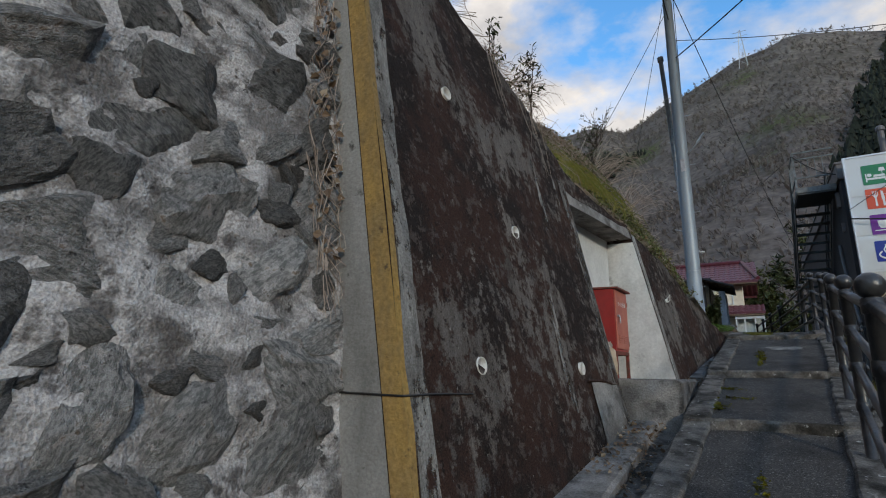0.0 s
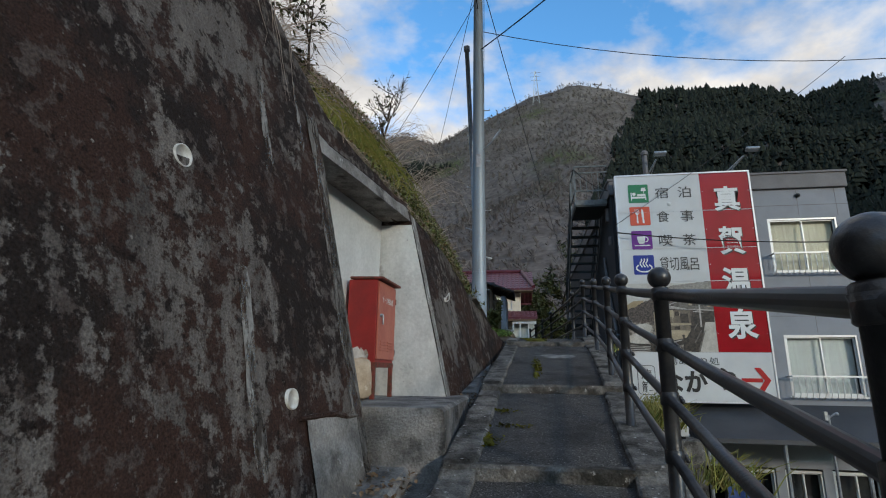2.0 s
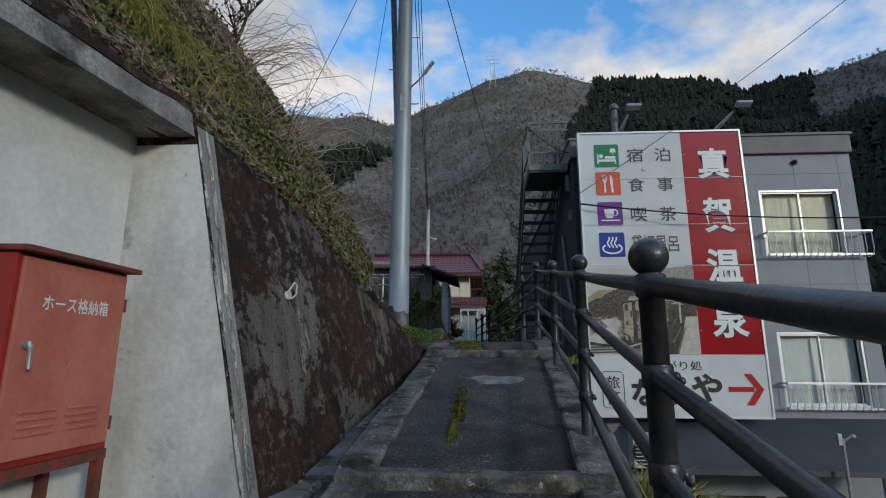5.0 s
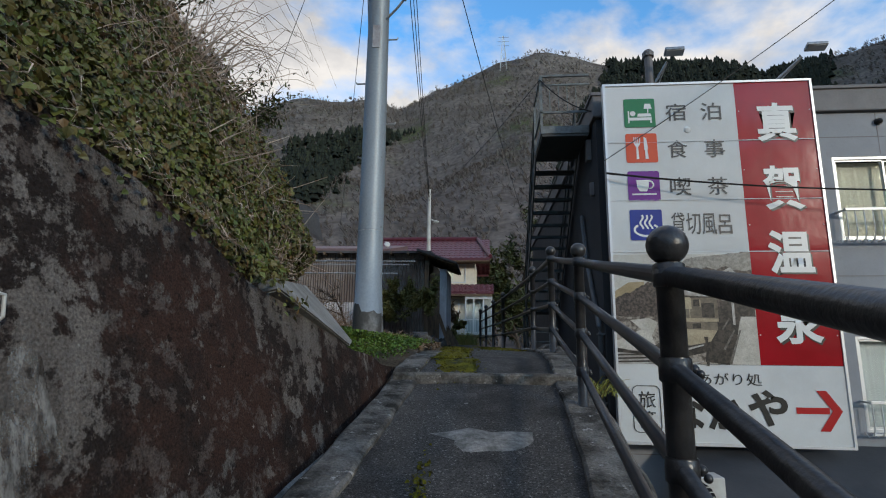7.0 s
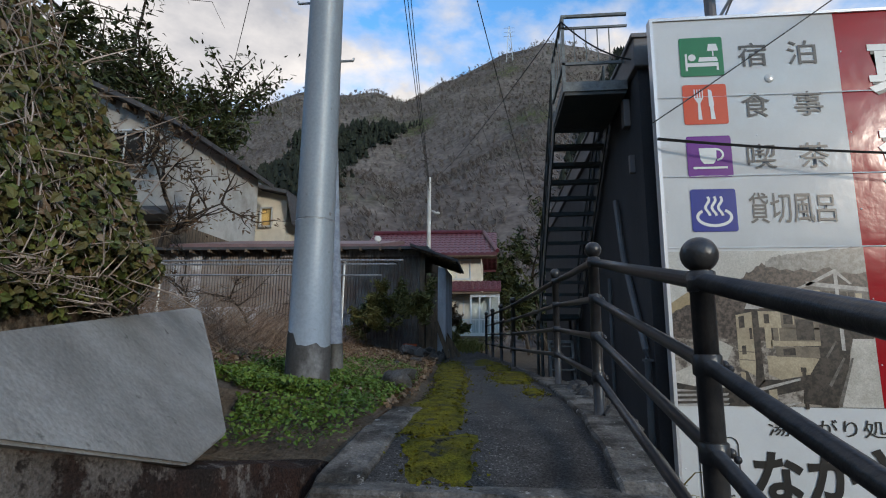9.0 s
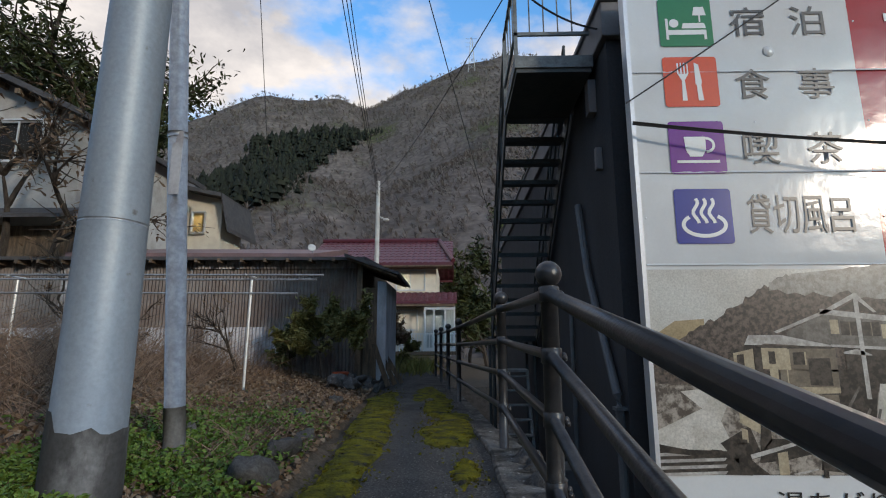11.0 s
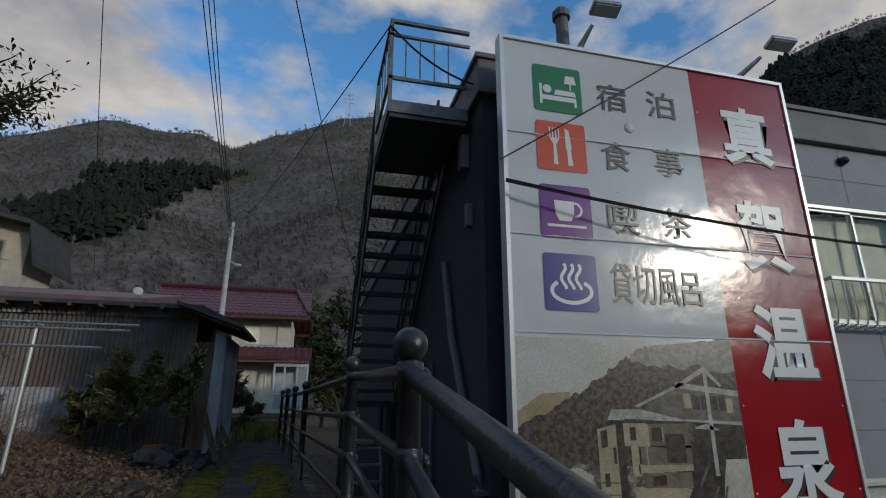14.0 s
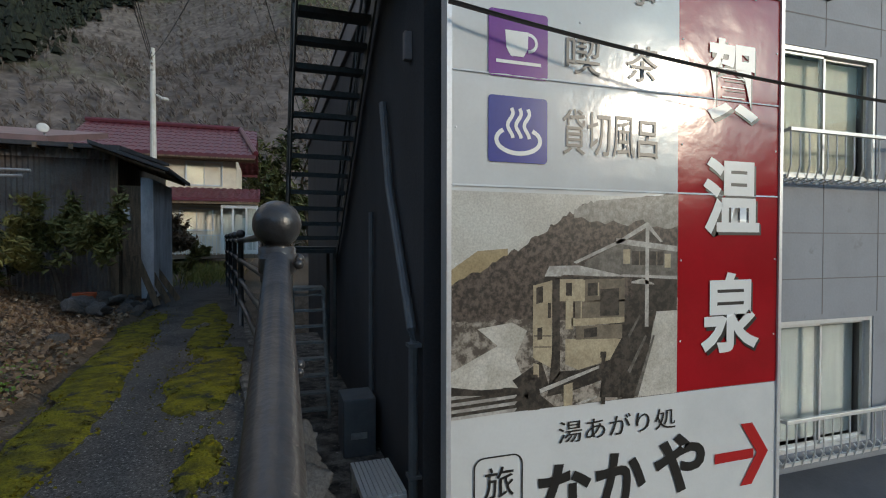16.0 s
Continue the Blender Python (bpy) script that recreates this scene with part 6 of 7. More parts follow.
    for k in range(26):
        a = k * math.tau / 26
        ring0.append(bm.verts.new(m @ Vector((0.085 * math.cos(a), 0.145 * math.sin(a), 0.34))))
        ring1.append(bm.verts.new(m @ Vector((0.03 * math.cos(a) + 0.015 * math.sin(5 * a), 0.16 * math.sin(a), 0.43 + 0.03 * math.sin(3 * a + 1) + 0.02 * math.sin(11 * a)))))
    for k in range(26):
        bm.faces.new((ring0[k], ring0[(k + 1) % 26], ring1[(k + 1) % 26], ring1[k]))
    under(part("bag_neck", bm, SACK_TOP, label="crumpled clear neck of the sack", smooth=True), sack)


build_hose_box()


# ---- far houses, shed and garden ----
def roof_slab(pts, t, mat, name="roof", parent=None):
    """A slab over four corner points, t thick."""
    bm = bmesh.new()
    a = [bm.verts.new(p) for p in pts]
    b = [bm.verts.new((p[0], p[1], p[2] - t)) for p in pts]
    bm.faces.new(a)
    bm.faces.new(b[::-1])
    for k in range(4):
        bm.faces.new((a[k], b[k], b[(k + 1) % 4], a[(k + 1) % 4]))
    bmesh.ops.recalc_face_normals(bm, faces=bm.faces)
    return part(name, bm, mat, parent)


def tiled_roof(name, x0, x1, y0, y1, z0, z1, mat, parent, pitch=0.30):
    """A roof plane rising from y0 to y1, with raised tile rows running up the slope."""
    n = int((x1 - x0) / pitch * 6)
    rows = []
    for i in range(n + 1):
        x = x0 + (x1 - x0) * i / n
        w = 0.045 * abs(math.sin(math.pi * i / 6))
        col = []
        for k in range(9):
            u = k / 8
            col.append((x, y0 + (y1 - y0) * u, z0 + (z1 - z0) * u + w))
            if k < 8:
                col.append((x, y0 + (y1 - y0) * (u + 0.124), z0 + (z1 - z0) * (u + 0.124) + w - 0.025))
        rows.append([(x, y0, z0 - 0.12)] + col)
    return part(name, grid(rows), mat, parent)


def build_far_house():
    h = empty("red_roof_house", "cream two-storey house with glazed dark red roofs", "house", (-2.0, 36, 2.6))
    put = lambda ob: under(ob, h)
    put(part("wall", solid((-6.3, 36.0, 4.9), (-0.45, 42, 7.05)), PLASTER))
    put(part("wall", solid((-5.2, 35.6, 2.3), (0.3, 42, 4.9)), PLASTER))
    put(tiled_roof("roof", -7.1, 0.45, 35.1, 38.6, 6.95, 8.72, ROOF_RED, None))
    put(tiled_roof("roof", -7.1, 0.45, 42.6, 38.6, 6.95, 8.72, ROOF_RED, None))
    bm = bmesh.new()
    tube(bm, [(-7.1, 38.6, 8.79), (-0.35, 38.6, 8.79)], 0.14, 8)
    tube(bm, [(-0.35, 38.6, 8.79), (0.45, 35.1, 7.05)], 0.12, 8)
    put(part("ridge", bm, ROOF_RED))
    put(tiled_roof("lower_roof", -5.6, 0.62, 34.5, 36.0, 4.95, 5.5, ROOF_RED, None))
    put(part("eave", solid((-7.1, 35.12, 6.76), (0.4, 36.0, 6.85)), OLD_WOOD))
    put(part("eave", solid((-5.6, 34.55, 4.72), (0.55, 35.6, 4.82)), OLD_WOOD))
    put(window(h, -2.55, -1.0, 5.6, 6.72, 35.96, BLIND))
    put(window(h, -2.75, -1.35, 3.55, 4.6, 35.56, UNLIT_AND_FOOT_BLACK))
    # glazed porch
    bm = bmesh.new()
    for x in (-0.95, -0.5, 0.05, 0.5):
        box(bm, (x - 0.04, 34.7, 2.6), (x + 0.04, 34.78, 4.7))
    box(bm, (-0.99, 34.69, 4.55), (0.54, 34.8, 4.72))
    box(bm, (-0.99, 34.69, 2.55), (0.54, 34.8, 2.72))
    put(part("porch_frame", bm, ALU, label="white porch frame"))
    pane = put(part("porch_glass", solid((-0.95, 34.73, 2.72), (0.5, 34.74, 4.55)), GLASS))
    pane.visible_shadow = False
    put(part("porch_back", solid((-0.95, 35.4, 2.6), (0.5, 35.5, 4.6)), BLIND))
    bm = bmesh.new()
    for k in range(26):
        x = -2.9 + 0.14 * k
        box(bm, (x - 0.012, 33.6, 2.55), (x + 0.012, 33.62, 3.35))
    box(bm, (-2.95, 33.59, 3.33), (0.65, 33.63, 3.38))
    put(part("veranda_rail", bm, ALU))
    tagged(part("veranda", solid((-3.0, 33.5, 2.4), (0.7, 35.6, 2.55)), OLD_WOOD), "low veranda deck before the far house", "deck", kind="structure")


def prism(points, y0, y1):
    """An upright outline in x and z, drawn out from y0 to y1."""
    bm = bmesh.new()
    a = [bm.verts.new((x, y0, z)) for x, z in points]
    b = [bm.verts.new((x, y1, z)) for x, z in points]
    bm.faces.new(a)
    bm.faces.new(b[::-1])
    for k in range(len(a)):
        j = (k + 1) % len(a)
        bm.faces.new((a[k], b[k], b[j], a[j]))
    bmesh.ops.recalc_face_normals(bm, faces=bm.faces)
    return bm


def build_left_houses():
    h = empty("hill_house", "old beige house with a yellow-boarded window on the slope", "house", (-10.5, 30, 5.5))
    put = lambda ob: under(ob, h)
    put(part("wall", prism([(-12.5, 3.0), (-9.15, 3.0), (-9.15, 8.85), (-10.5, 9.15), (-12.5, 10.7)], 30, 32), PLASTER))
    put(part("wall", solid((-15.0, 29.0, 3.0), (-11.35, 29.9, 7.9)), PLASTER_W))
    put(roof_slab([(-12.7, 29.4, 11.0), (-10.4, 29.4, 9.3), (-10.4, 32.4, 9.3), (-12.7, 32.4, 11.0)], 0.16, ROOF_DARK))
    put(roof_slab([(-10.4, 29.4, 9.3), (-8.95, 29.4, 8.98), (-8.95, 32.4, 8.98), (-10.4, 32.4, 9.3)], 0.16, ROOF_DARK))
    put(roof_slab([(-8.97, 29.4, 8.98), (-8.62, 29.4, 7.55), (-8.62, 32.4, 7.55), (-8.97, 32.4, 8.98)], 0.18, ROOF_DARK))
    put(window(h, -10.36, -9.76, 7.38, 8.32, 29.83, BOARD, split=1))
    put(part("board", solid((-12.2, 29.86, 8.65), (-11.8, 29.94, 9.8)), BOARD, label="yellow boarding"))
    put(roof_slab([(-13.0, 28.4, 8.5), (-10.95, 28.4, 7.55), (-10.95, 29.96, 7.75), (-13.0, 29.96, 8.7)], 0.12, ROOF_DARK, "lower_roof"))
    put(window(h, -11.85, -11.45, 6.5, 7.2, 28.83, UNLIT_AND_FOOT_BLACK, split=1))
    w = empty("white_house", "weathered white plaster house half hidden by shrubs", "house", (-11.5, 22.5, 4.2))
    put = lambda ob: under(ob, w)
    put(part("wall", prism([(-16.2, 6.0), (-9.62, 6.0), (-9.62, 9.0), (-12.9, 10.55), (-16.2, 9.0)], 22.5, 28), PLASTER_W))
    put(part("lower_wall", solid((-16.3, 22.42, 2.8), (-9.58, 28, 5.99)), OLD_WOOD, label="dark weathered timber lower storey"))
    put(roof_slab([(-9.2, 21.9, 8.98), (-9.2, 28.6, 8.98), (-12.9, 28.6, 10.76), (-12.9, 21.9, 10.76)], 0.16, ROOF_DARK))
    put(roof_slab([(-12.9, 21.9, 10.76), (-12.9, 28.6, 10.76), (-16.8, 28.6, 8.9), (-16.8, 21.9, 8.9)], 0.16, ROOF_DARK))
    for k in range(5):
        x = -9.6 - 0.8 * k
        put(part("purlin", solid((x - 0.06, 21.95, 8.78 + 0.385 * k), (x + 0.06, 22.5, 8.92 + 0.385 * k)), OLD_WOOD))
    put(roof_slab([(-9.2, 21.5, 6.1), (-9.2, 22.48, 6.5), (-17, 22.48, 6.5), (-17, 21.5, 6.1)], 0.1, ROOF_DARK, "lower_roof"))
    put(window(w, -12.1, -10.62, 7.74, 8.98, 22.33, UNLIT_AND_FOOT_BLACK))
    for x in (-9.8, -11.4, -13.0):
        put(part("post", solid((x - 0.07, 22.34, 2.8), (x + 0.07, 22.42, 6.0)), OLD_WOOD))


def build_shed():
    s = empty("garden_shed", "long rusty corrugated-tin shed with a lean-to door", "shed", (-5.0, 20.5, 2.3))
    put = lambda ob: under(ob, s)

    def tin(x0, x1, z0, z1, y, mat, name="tin_sheet", pitch=0.076):
        n = int((x1 - x0) / pitch * 4)
        bm = grid([[(x0 + (x1 - x0) * i / n, y + 0.016 * math.sin(i * math.tau / 4), z) for z in (z0, (z0 + z1) / 2, z1)] for i in range(n + 1)])
        put(part(name, bm, mat))
    x, k = -9.8, 0
    while x < -1.6:
        x2 = min(x + 0.82, -1.52)
        tin(x, x2 + 0.02, 3.22 - 0.05 * (k % 3 == 0), 4.72, 20.5 - 0.006 * (k % 2), (RUSTY_TIN, RUSTY_TIN, PALE_TIN, RUSTY_TIN, RUSTY_TIN)[k % 5] if x < -4.2 else RUSTY_TIN)
        tin(x, x2 + 0.02, 2.2, 3.26, 20.46 - 0.006 * (k % 2), (PALE_TIN, PALE_TIN, RUSTY_TIN)[k % 3] if x < -2.6 else RUSTY_TIN)
        x, k = x2, k + 1
        if x >= -1.53:
            break
    tin(-5.2, -1.6, 4.52, 4.70, 20.44, PALE_TIN)
    put(part("wall", solid((-9.8, 20.54, 2.0), (-1.5, 25, 4.74)), OLD_WOOD))
    put(roof_slab([(-10.1, 20.12, 4.78), (-1.35, 20.12, 4.72), (-1.35, 24.6, 5.05), (-10.1, 24.6, 5.1)], 0.07, ROOF_DARK))
    put(roof_slab([(-9.0, 21.6, 5.12), (-2.85, 21.6, 5.06), (-2.85, 25.4, 5.85), (-9.0, 25.4, 5.9)], 0.14, ROOF_PINK))
    for i in range(18):
        xx = -9.9 + 0.49 * i
        put(part("rafter_end", solid((xx, 20.1, 4.62), (xx + 0.06, 20.5, 4.70)), OLD_WOOD))
    put(roof_slab([(-1.75, 19.9, 4.76), (-0.60, 19.9, 4.36), (-0.60, 22.4, 4.36), (-1.75, 22.4, 4.76)], 0.06, ROOF_DARK, "lean_to_roof"))
    for k in range(6):
        yy = 20.0 + 0.42 * k
        bm = bmesh.new()
        tube(bm, [(-1.7, yy, 4.67), (-0.66, yy, 4.29)], 0.03, 5)
        put(part("rafter", bm, OLD_WOOD))
    put(part("post", solid((-1.56, 20.36, 2.2), (-1.44, 20.48, 4.65)), OLD_WOOD))
    put(part("door", solid((-1.42, 20.50, 2.2), (-1.12, 20.55, 4.1)), OLD_WOOD, label="bare weathered plank door"))
    bm = grid([[(-1.13, 20.48, z) for z in (2.15, 3.0, 4.25)], [(-0.93, 20.44, z) for z in (2.15, 3.0, 4.22)], [(-0.92, 22.2, z) for z in (2.15, 3.0, 4.22)]])
    put(part("metal_sheet", bm, SHEET, label="pale blue-grey metal sheet"))
    put(part("meter", solid((-1.40, 20.40, 3.5), (-1.28, 20.5, 3.72)), AC_WHITE))
    dish = empty("satellite_dish", "small white satellite dish on the shed roof", "satellite dish", (-3.05, 21.8, 4.95))
    bm = bmesh.new()
    bmesh.ops.create_uvsphere(bm, u_segments=14, v_segments=8, radius=0.10, matrix=Matrix.Translation((-2.95, 21.7, 5.22)) @ Euler((radians(70), 0, radians(25))).to_matrix().to_4x4() @ Matrix.Diagonal((1, 1, 0.25, 1)))
    under(part("reflector", bm, AC_WHITE, smooth=True), dish)
    bm = bmesh.new()
    tube(bm, [(-2.95, 21.8, 5.0), (-2.95, 21.75, 5.2)], 0.02, 6)
    under(part("mount", bm, GALV), dish)


def build_garden():
    rng = random.Random(11)
    # laundry poles
    d = empty("drying_rack", "galvanised laundry pole rack in the garden", "drying rack", (-2.43, 16.8, 2.3))
    for x in (-2.43, -5.9):
        bm = bmesh.new()
        tube(bm, [(x, 16.8, 2.2), (x + 0.02, 16.8, 3.84)], 0.022, 8)
        tube(bm, [(x, 16.62, 3.88), (x, 17.0, 3.88)], 0.014, 6)
        under(part("upright", bm, ALU), d)
    for z, x1, y in ((3.87, -1.32, 16.66), (3.84, -1.5, 16.95), (3.62, -1.72, 16.78)):
        bm = bmesh.new()
        tube(bm, [(-6.6, y, z + 0.03), (x1, y, z)], 0.016, 8)
        under(part("bar", bm, GALV), d)
    # flower pot and stones
    p = (-1.57, 19.1, yard_z(-1.57, 19.1))
    bm = bmesh.new()
    tube(bm, [(p[0], p[1], p[2]), (p[0], p[1], p[2] + 0.2), (p[0], p[1], p[2] + 0.21), (p[0], p[1], p[2] + 0.25)], [0.10, 0.135, 0.15, 0.15], 18)
    tagged(part("flower_pot", bm, TERRACOTTA), "orange terracotta flower pot beside the shed", "flower pot")
    meshes = [stone_mesh(40 + k) for k in range(6)]
    spots = [(-1.35 + rng.uniform(-0.28, 0.42), 19.4 + rng.uniform(-1.0, 1.0)) for _ in range(34)] + [(-0.75, 14.0), (-1.1, 15.0), (-0.72, 13.3), (-1.05, 16.5), (-0.62, 12.6), (-1.55, 13.6)]
    for i, (x, y) in enumerate(spots):
        ob = new("garden_stone", meshes[i % 6])
        s = rng.uniform(0.06, 0.13) if i < 34 else rng.uniform(0.07, 0.16)
        ob.matrix_world = Matrix.Translation((x, y, yard_z(x, y) + s * 0.25 + (0.10 if i < 14 else 0))) @ Euler((rng.random(), rng.random(), rng.uniform(0, 6))).to_matrix().to_4x4() @ Matrix.Diagonal((s * 1.3, s, s * 0.7, 1))
        tagged(ob, "grey fieldstone lying at the garden edge", "stone", "garden stones")
    for m in meshes:
        m.materials.append(ROCK)
    for i in range(16):
        x, y = 1.06 + rng.uniform(-0.04, 0.14), rng.uniform(11.7, 13.6)
        ob = new("broken_concrete", meshes[i % 6])
        q = rng.uniform(0.06, 0.13)
        ob.matrix_world = Matrix.Translation((x, y, path_z(y) - 0.03 - 0.5 * max(0, x - 1.08))) @ Euler((rng.random(), rng.random(), rng.uniform(0, 6))).to_matrix().to_4x4() @ Matrix.Diagonal((q * 1.2, q, q * 0.8, 1))
        tagged(ob, "broken lump of pale concrete at the path edge", "rubble", "path edge rubble")
    # planks against the shed
    for k in range(3):
        bm = bmesh.new()
        box(bm, (-0.05, -0.012, 0), (0.05, 0.012, 0.9 + 0.2 * k), Matrix.Translation((-0.82 + 0.1 * k, 20.1 + 0.4 * k, yard_z(-0.8, 20.2))) @ Euler((0, radians(-20 - 6 * k), 0)).to_matrix().to_4x4())
        tagged(part("loose_plank", bm, OLD_WOOD), "grey weathered plank leaning on the shed", "plank", "loose planks")


build_far_house()
build_left_houses()
build_shed()
build_garden()


# ---- odds and ends by the inn ----
def ac_unit(x, y, z, w=0.75, d=0.28, h=0.55, mat=None, label="white outdoor air-conditioner unit on a ledge"):
    a = empty("ac_unit", label, "air conditioner", (x, y, z))
    put = lambda ob: under(ob, a)
    mat = mat or AC_WHITE
    put(part("casing", solid((x, y, z + 0.05), (x + w, y + d, z + h), bevel=0.015), mat))
    # Flat disc whose near-black colour imitates the shade inside the fan.
    bm = bmesh.new()
    tube(bm, [(x + w * 0.38, y - 0.004, z + h * 0.52), (x + w * 0.38, y + 0.01, z + h * 0.52)], h * 0.40, 24)
    put(part("fan_opening", bm, UNLIT_AND_FOOT_BLACK))
    for k in range(7):
        zz = z + h * (0.2 + 0.1 * k)
        put(part("grille_bar", solid((x + 0.03, y - 0.012, zz), (x + w * 0.75, y - 0.005, zz + 0.012)), mat))
    for dx in (0.08, w - 0.12):
        put(part("foot", solid((x + dx, y + 0.02, z), (x + dx + 0.05, y + d - 0.02, z + 0.05)), UNLIT_AND_FOOT_BLACK))


tagged(part("concrete_pier", solid((2.25, 12.25, LOW), (3.25, 13.15, 0.02), bevel=0.02), KERB), "concrete pier below the sign", "pier", kind="structure")
ac_unit(2.50, 12.5, 0.02, 0.55, 0.30, 0.56)
boiler = empty("boiler_cabinet", "dark grey boiler cabinet in the side passage", "boiler", (1.9, 16.2, 0.78))
under(part("casing", solid((1.72, 16.0, 0.78), (2.08, 16.45, 1.42), bevel=0.015), PIPE_GREY), boiler)
under(part("vent", solid((1.80, 15.99, 0.98), (1.98, 15.998, 1.05)), GALV), boiler)
bench = empty("slatted_bench", "pale slatted aluminium bench in the passage", "bench", (1.87, 15.05, 0.78))
for k in range(9):
    under(part("slat", solid((1.68 + 0.042 * k, 14.55, 1.03), (1.712 + 0.042 * k, 15.25, 1.055)), ALU), bench)
under(part("seat_frame", solid((1.68, 14.54, 0.99), (2.05, 15.26, 1.03)), ALU), bench)
for x, y in ((1.69, 14.56), (2.0, 14.56), (1.69, 15.20), (2.0, 15.20)):
    under(part("leg", solid((x, y, 0.78), (x + 0.04, y + 0.04, 0.99)), ALU), bench)
bm = bmesh.new()
tube(bm, [(5.78, 12.6, LOW), (5.78, 12.6, 0.55)], 0.025, 8)
box(bm, (5.70, 12.57, 0.45), (5.76, 12.63, 0.62))
tube(bm, [(5.78, 12.6, 0.5), (5.9, 12.58, 0.58)], 0.02, 6)
ball(bm, (5.93, 12.58, 0.58), 0.04, u=8, v=6)
tagged(part("lamp_standard", bm, GALV), "slim metal lamp post before the awning", "lamp post")
curtain = part("blue_tarp", solid((4.05, 13.6, LOW), (4.75, 13.62, -0.9)), material("blue_sheet", (0.02, 0.06, 0.20), 0.6, second=(0.015, 0.04, 0.14), scale=6, stretch=(8, 1, 1), grain=0.15, bump=0.3), None)
tagged(curtain, "blue plastic sheet hanging under the awning", "tarpaulin")
hook = bmesh.new()
hx = wall_x(7.12, 2.2) + 0.02
tube(hook, [(hx, 7.08, 2.22), (hx + 0.03, 7.08, 2.26), (hx + 0.035, 7.10, 2.285), (hx + 0.035, 7.15, 2.275), (hx + 0.03, 7.16, 2.21), (hx, 7.16, 2.18)], 0.006, 6)
tagged(part("wall_ring", hook, AC_WHITE), "pale looped hook set in the wall", "hook")


# ---- plants ----
def leaves(name, places, normals, size, mat, label, category, seed, long=1.0, kind="stuff"):
    """Folded, pointed leaves at the places, turned loosely towards the normals."""
    rng = np.random.default_rng(seed)
    P, N = np.asarray(places, float), np.asarray(normals, float)
    n = len(P)
    N = N + rng.normal(0, 0.55, (n, 3))
    N /= np.linalg.norm(N, axis=1)[:, None]
    A = np.cross(N, rng.normal(0, 1, (n, 3)))
    A /= np.linalg.norm(A, axis=1)[:, None] + 1e-9
    B = np.cross(N, A)
    s = (size * rng.uniform(0.55, 1.25, n))[:, None]
    shape = ((-0.5, 0, 0.0), (-0.18, 0.46, 0.10), (0.22, 0.30, 0.08), (0.62 * long, 0, -0.10), (0.22, -0.30, 0.08), (-0.18, -0.46, 0.10))
    V = np.stack([P + s * (A * a * long + B * b / (0.6 + 0.4 * long) + N * c) for a, b, c in shape], 1).reshape(-1, 3)
    i = np.arange(n)[:, None] * 6
    F = np.concatenate([np.concatenate([i + 0, i + 1, i + 2, i + 3], 1), np.concatenate([i + 0, i + 3, i + 4, i + 5], 1)])
    ob = raw(name, V.tolist(), F.tolist(), mat)
    return tagged(ob, label, category, kind=kind)


def strands(name, lines, radius, mat, label, category, kind="stuff", sides=3, parent=None):
    """Thin tapering strands through the lines of points."""
    verts, faces = [], []
    for line in lines:
        r = radius * line[0] if isinstance(line[0], float) else radius
        pts = [Vector(p) for p in (line[1:] if isinstance(line[0], float) else line)]
        rows = []
        for k, p in enumerate(pts):
            d = (pts[min(k + 1, len(pts) - 1)] - pts[max(k - 1, 0)]).normalized()
            a = d.cross(Vector((0.3, 0.5, 0.8)))
            a = a.normalized() if a.length > 0.01 else Vector((1, 0, 0))
            b = d.cross(a)
            q = r * (1 - 0.75 * k / max(1, len(pts) - 1))
            rows.append(len(verts))
            verts.extend(tuple(p + (a * math.cos(j * math.tau / sides) + b * math.sin(j * math.tau / sides)) * q) for j in range(sides))
        for u, v in zip(rows, rows[1:]):
            faces.extend((u + j, u + (j + 1) % sides, v + (j + 1) % sides, v + j) for j in range(sides))
    ob = raw(name, verts, faces, mat, parent)
    return tagged(ob, label, category, kind=kind) if parent is None else ob


def bank(y, up):
    """A point on the overgrown bank, up metres above the wall's top; below 0 it hangs on the wall's face."""
    zt = wall_top(max(y, 0.8))
    x0 = wall_x(max(y, 0.8), zt) - 0.06
    if up < 0:
        return Vector((wall_x(y, zt + up) + 0.03, y, zt + up))
    f = 1.0 if y < 10.1 else max(0.25, 1 - (y - 10.1) / 0.9)
    dx = lerp(up / f, [(0, 0.0), (0.45, 0.16), (1.0, 0.34), (1.55, 0.46), (2.2, 0.64), (2.9, 1.05), (3.9, 3.0)])
    return Vector((x0 - dx - setback(y, up) - (1 - min(1.0, f)) * 0.9 * min(1, dx), y, zt + up))


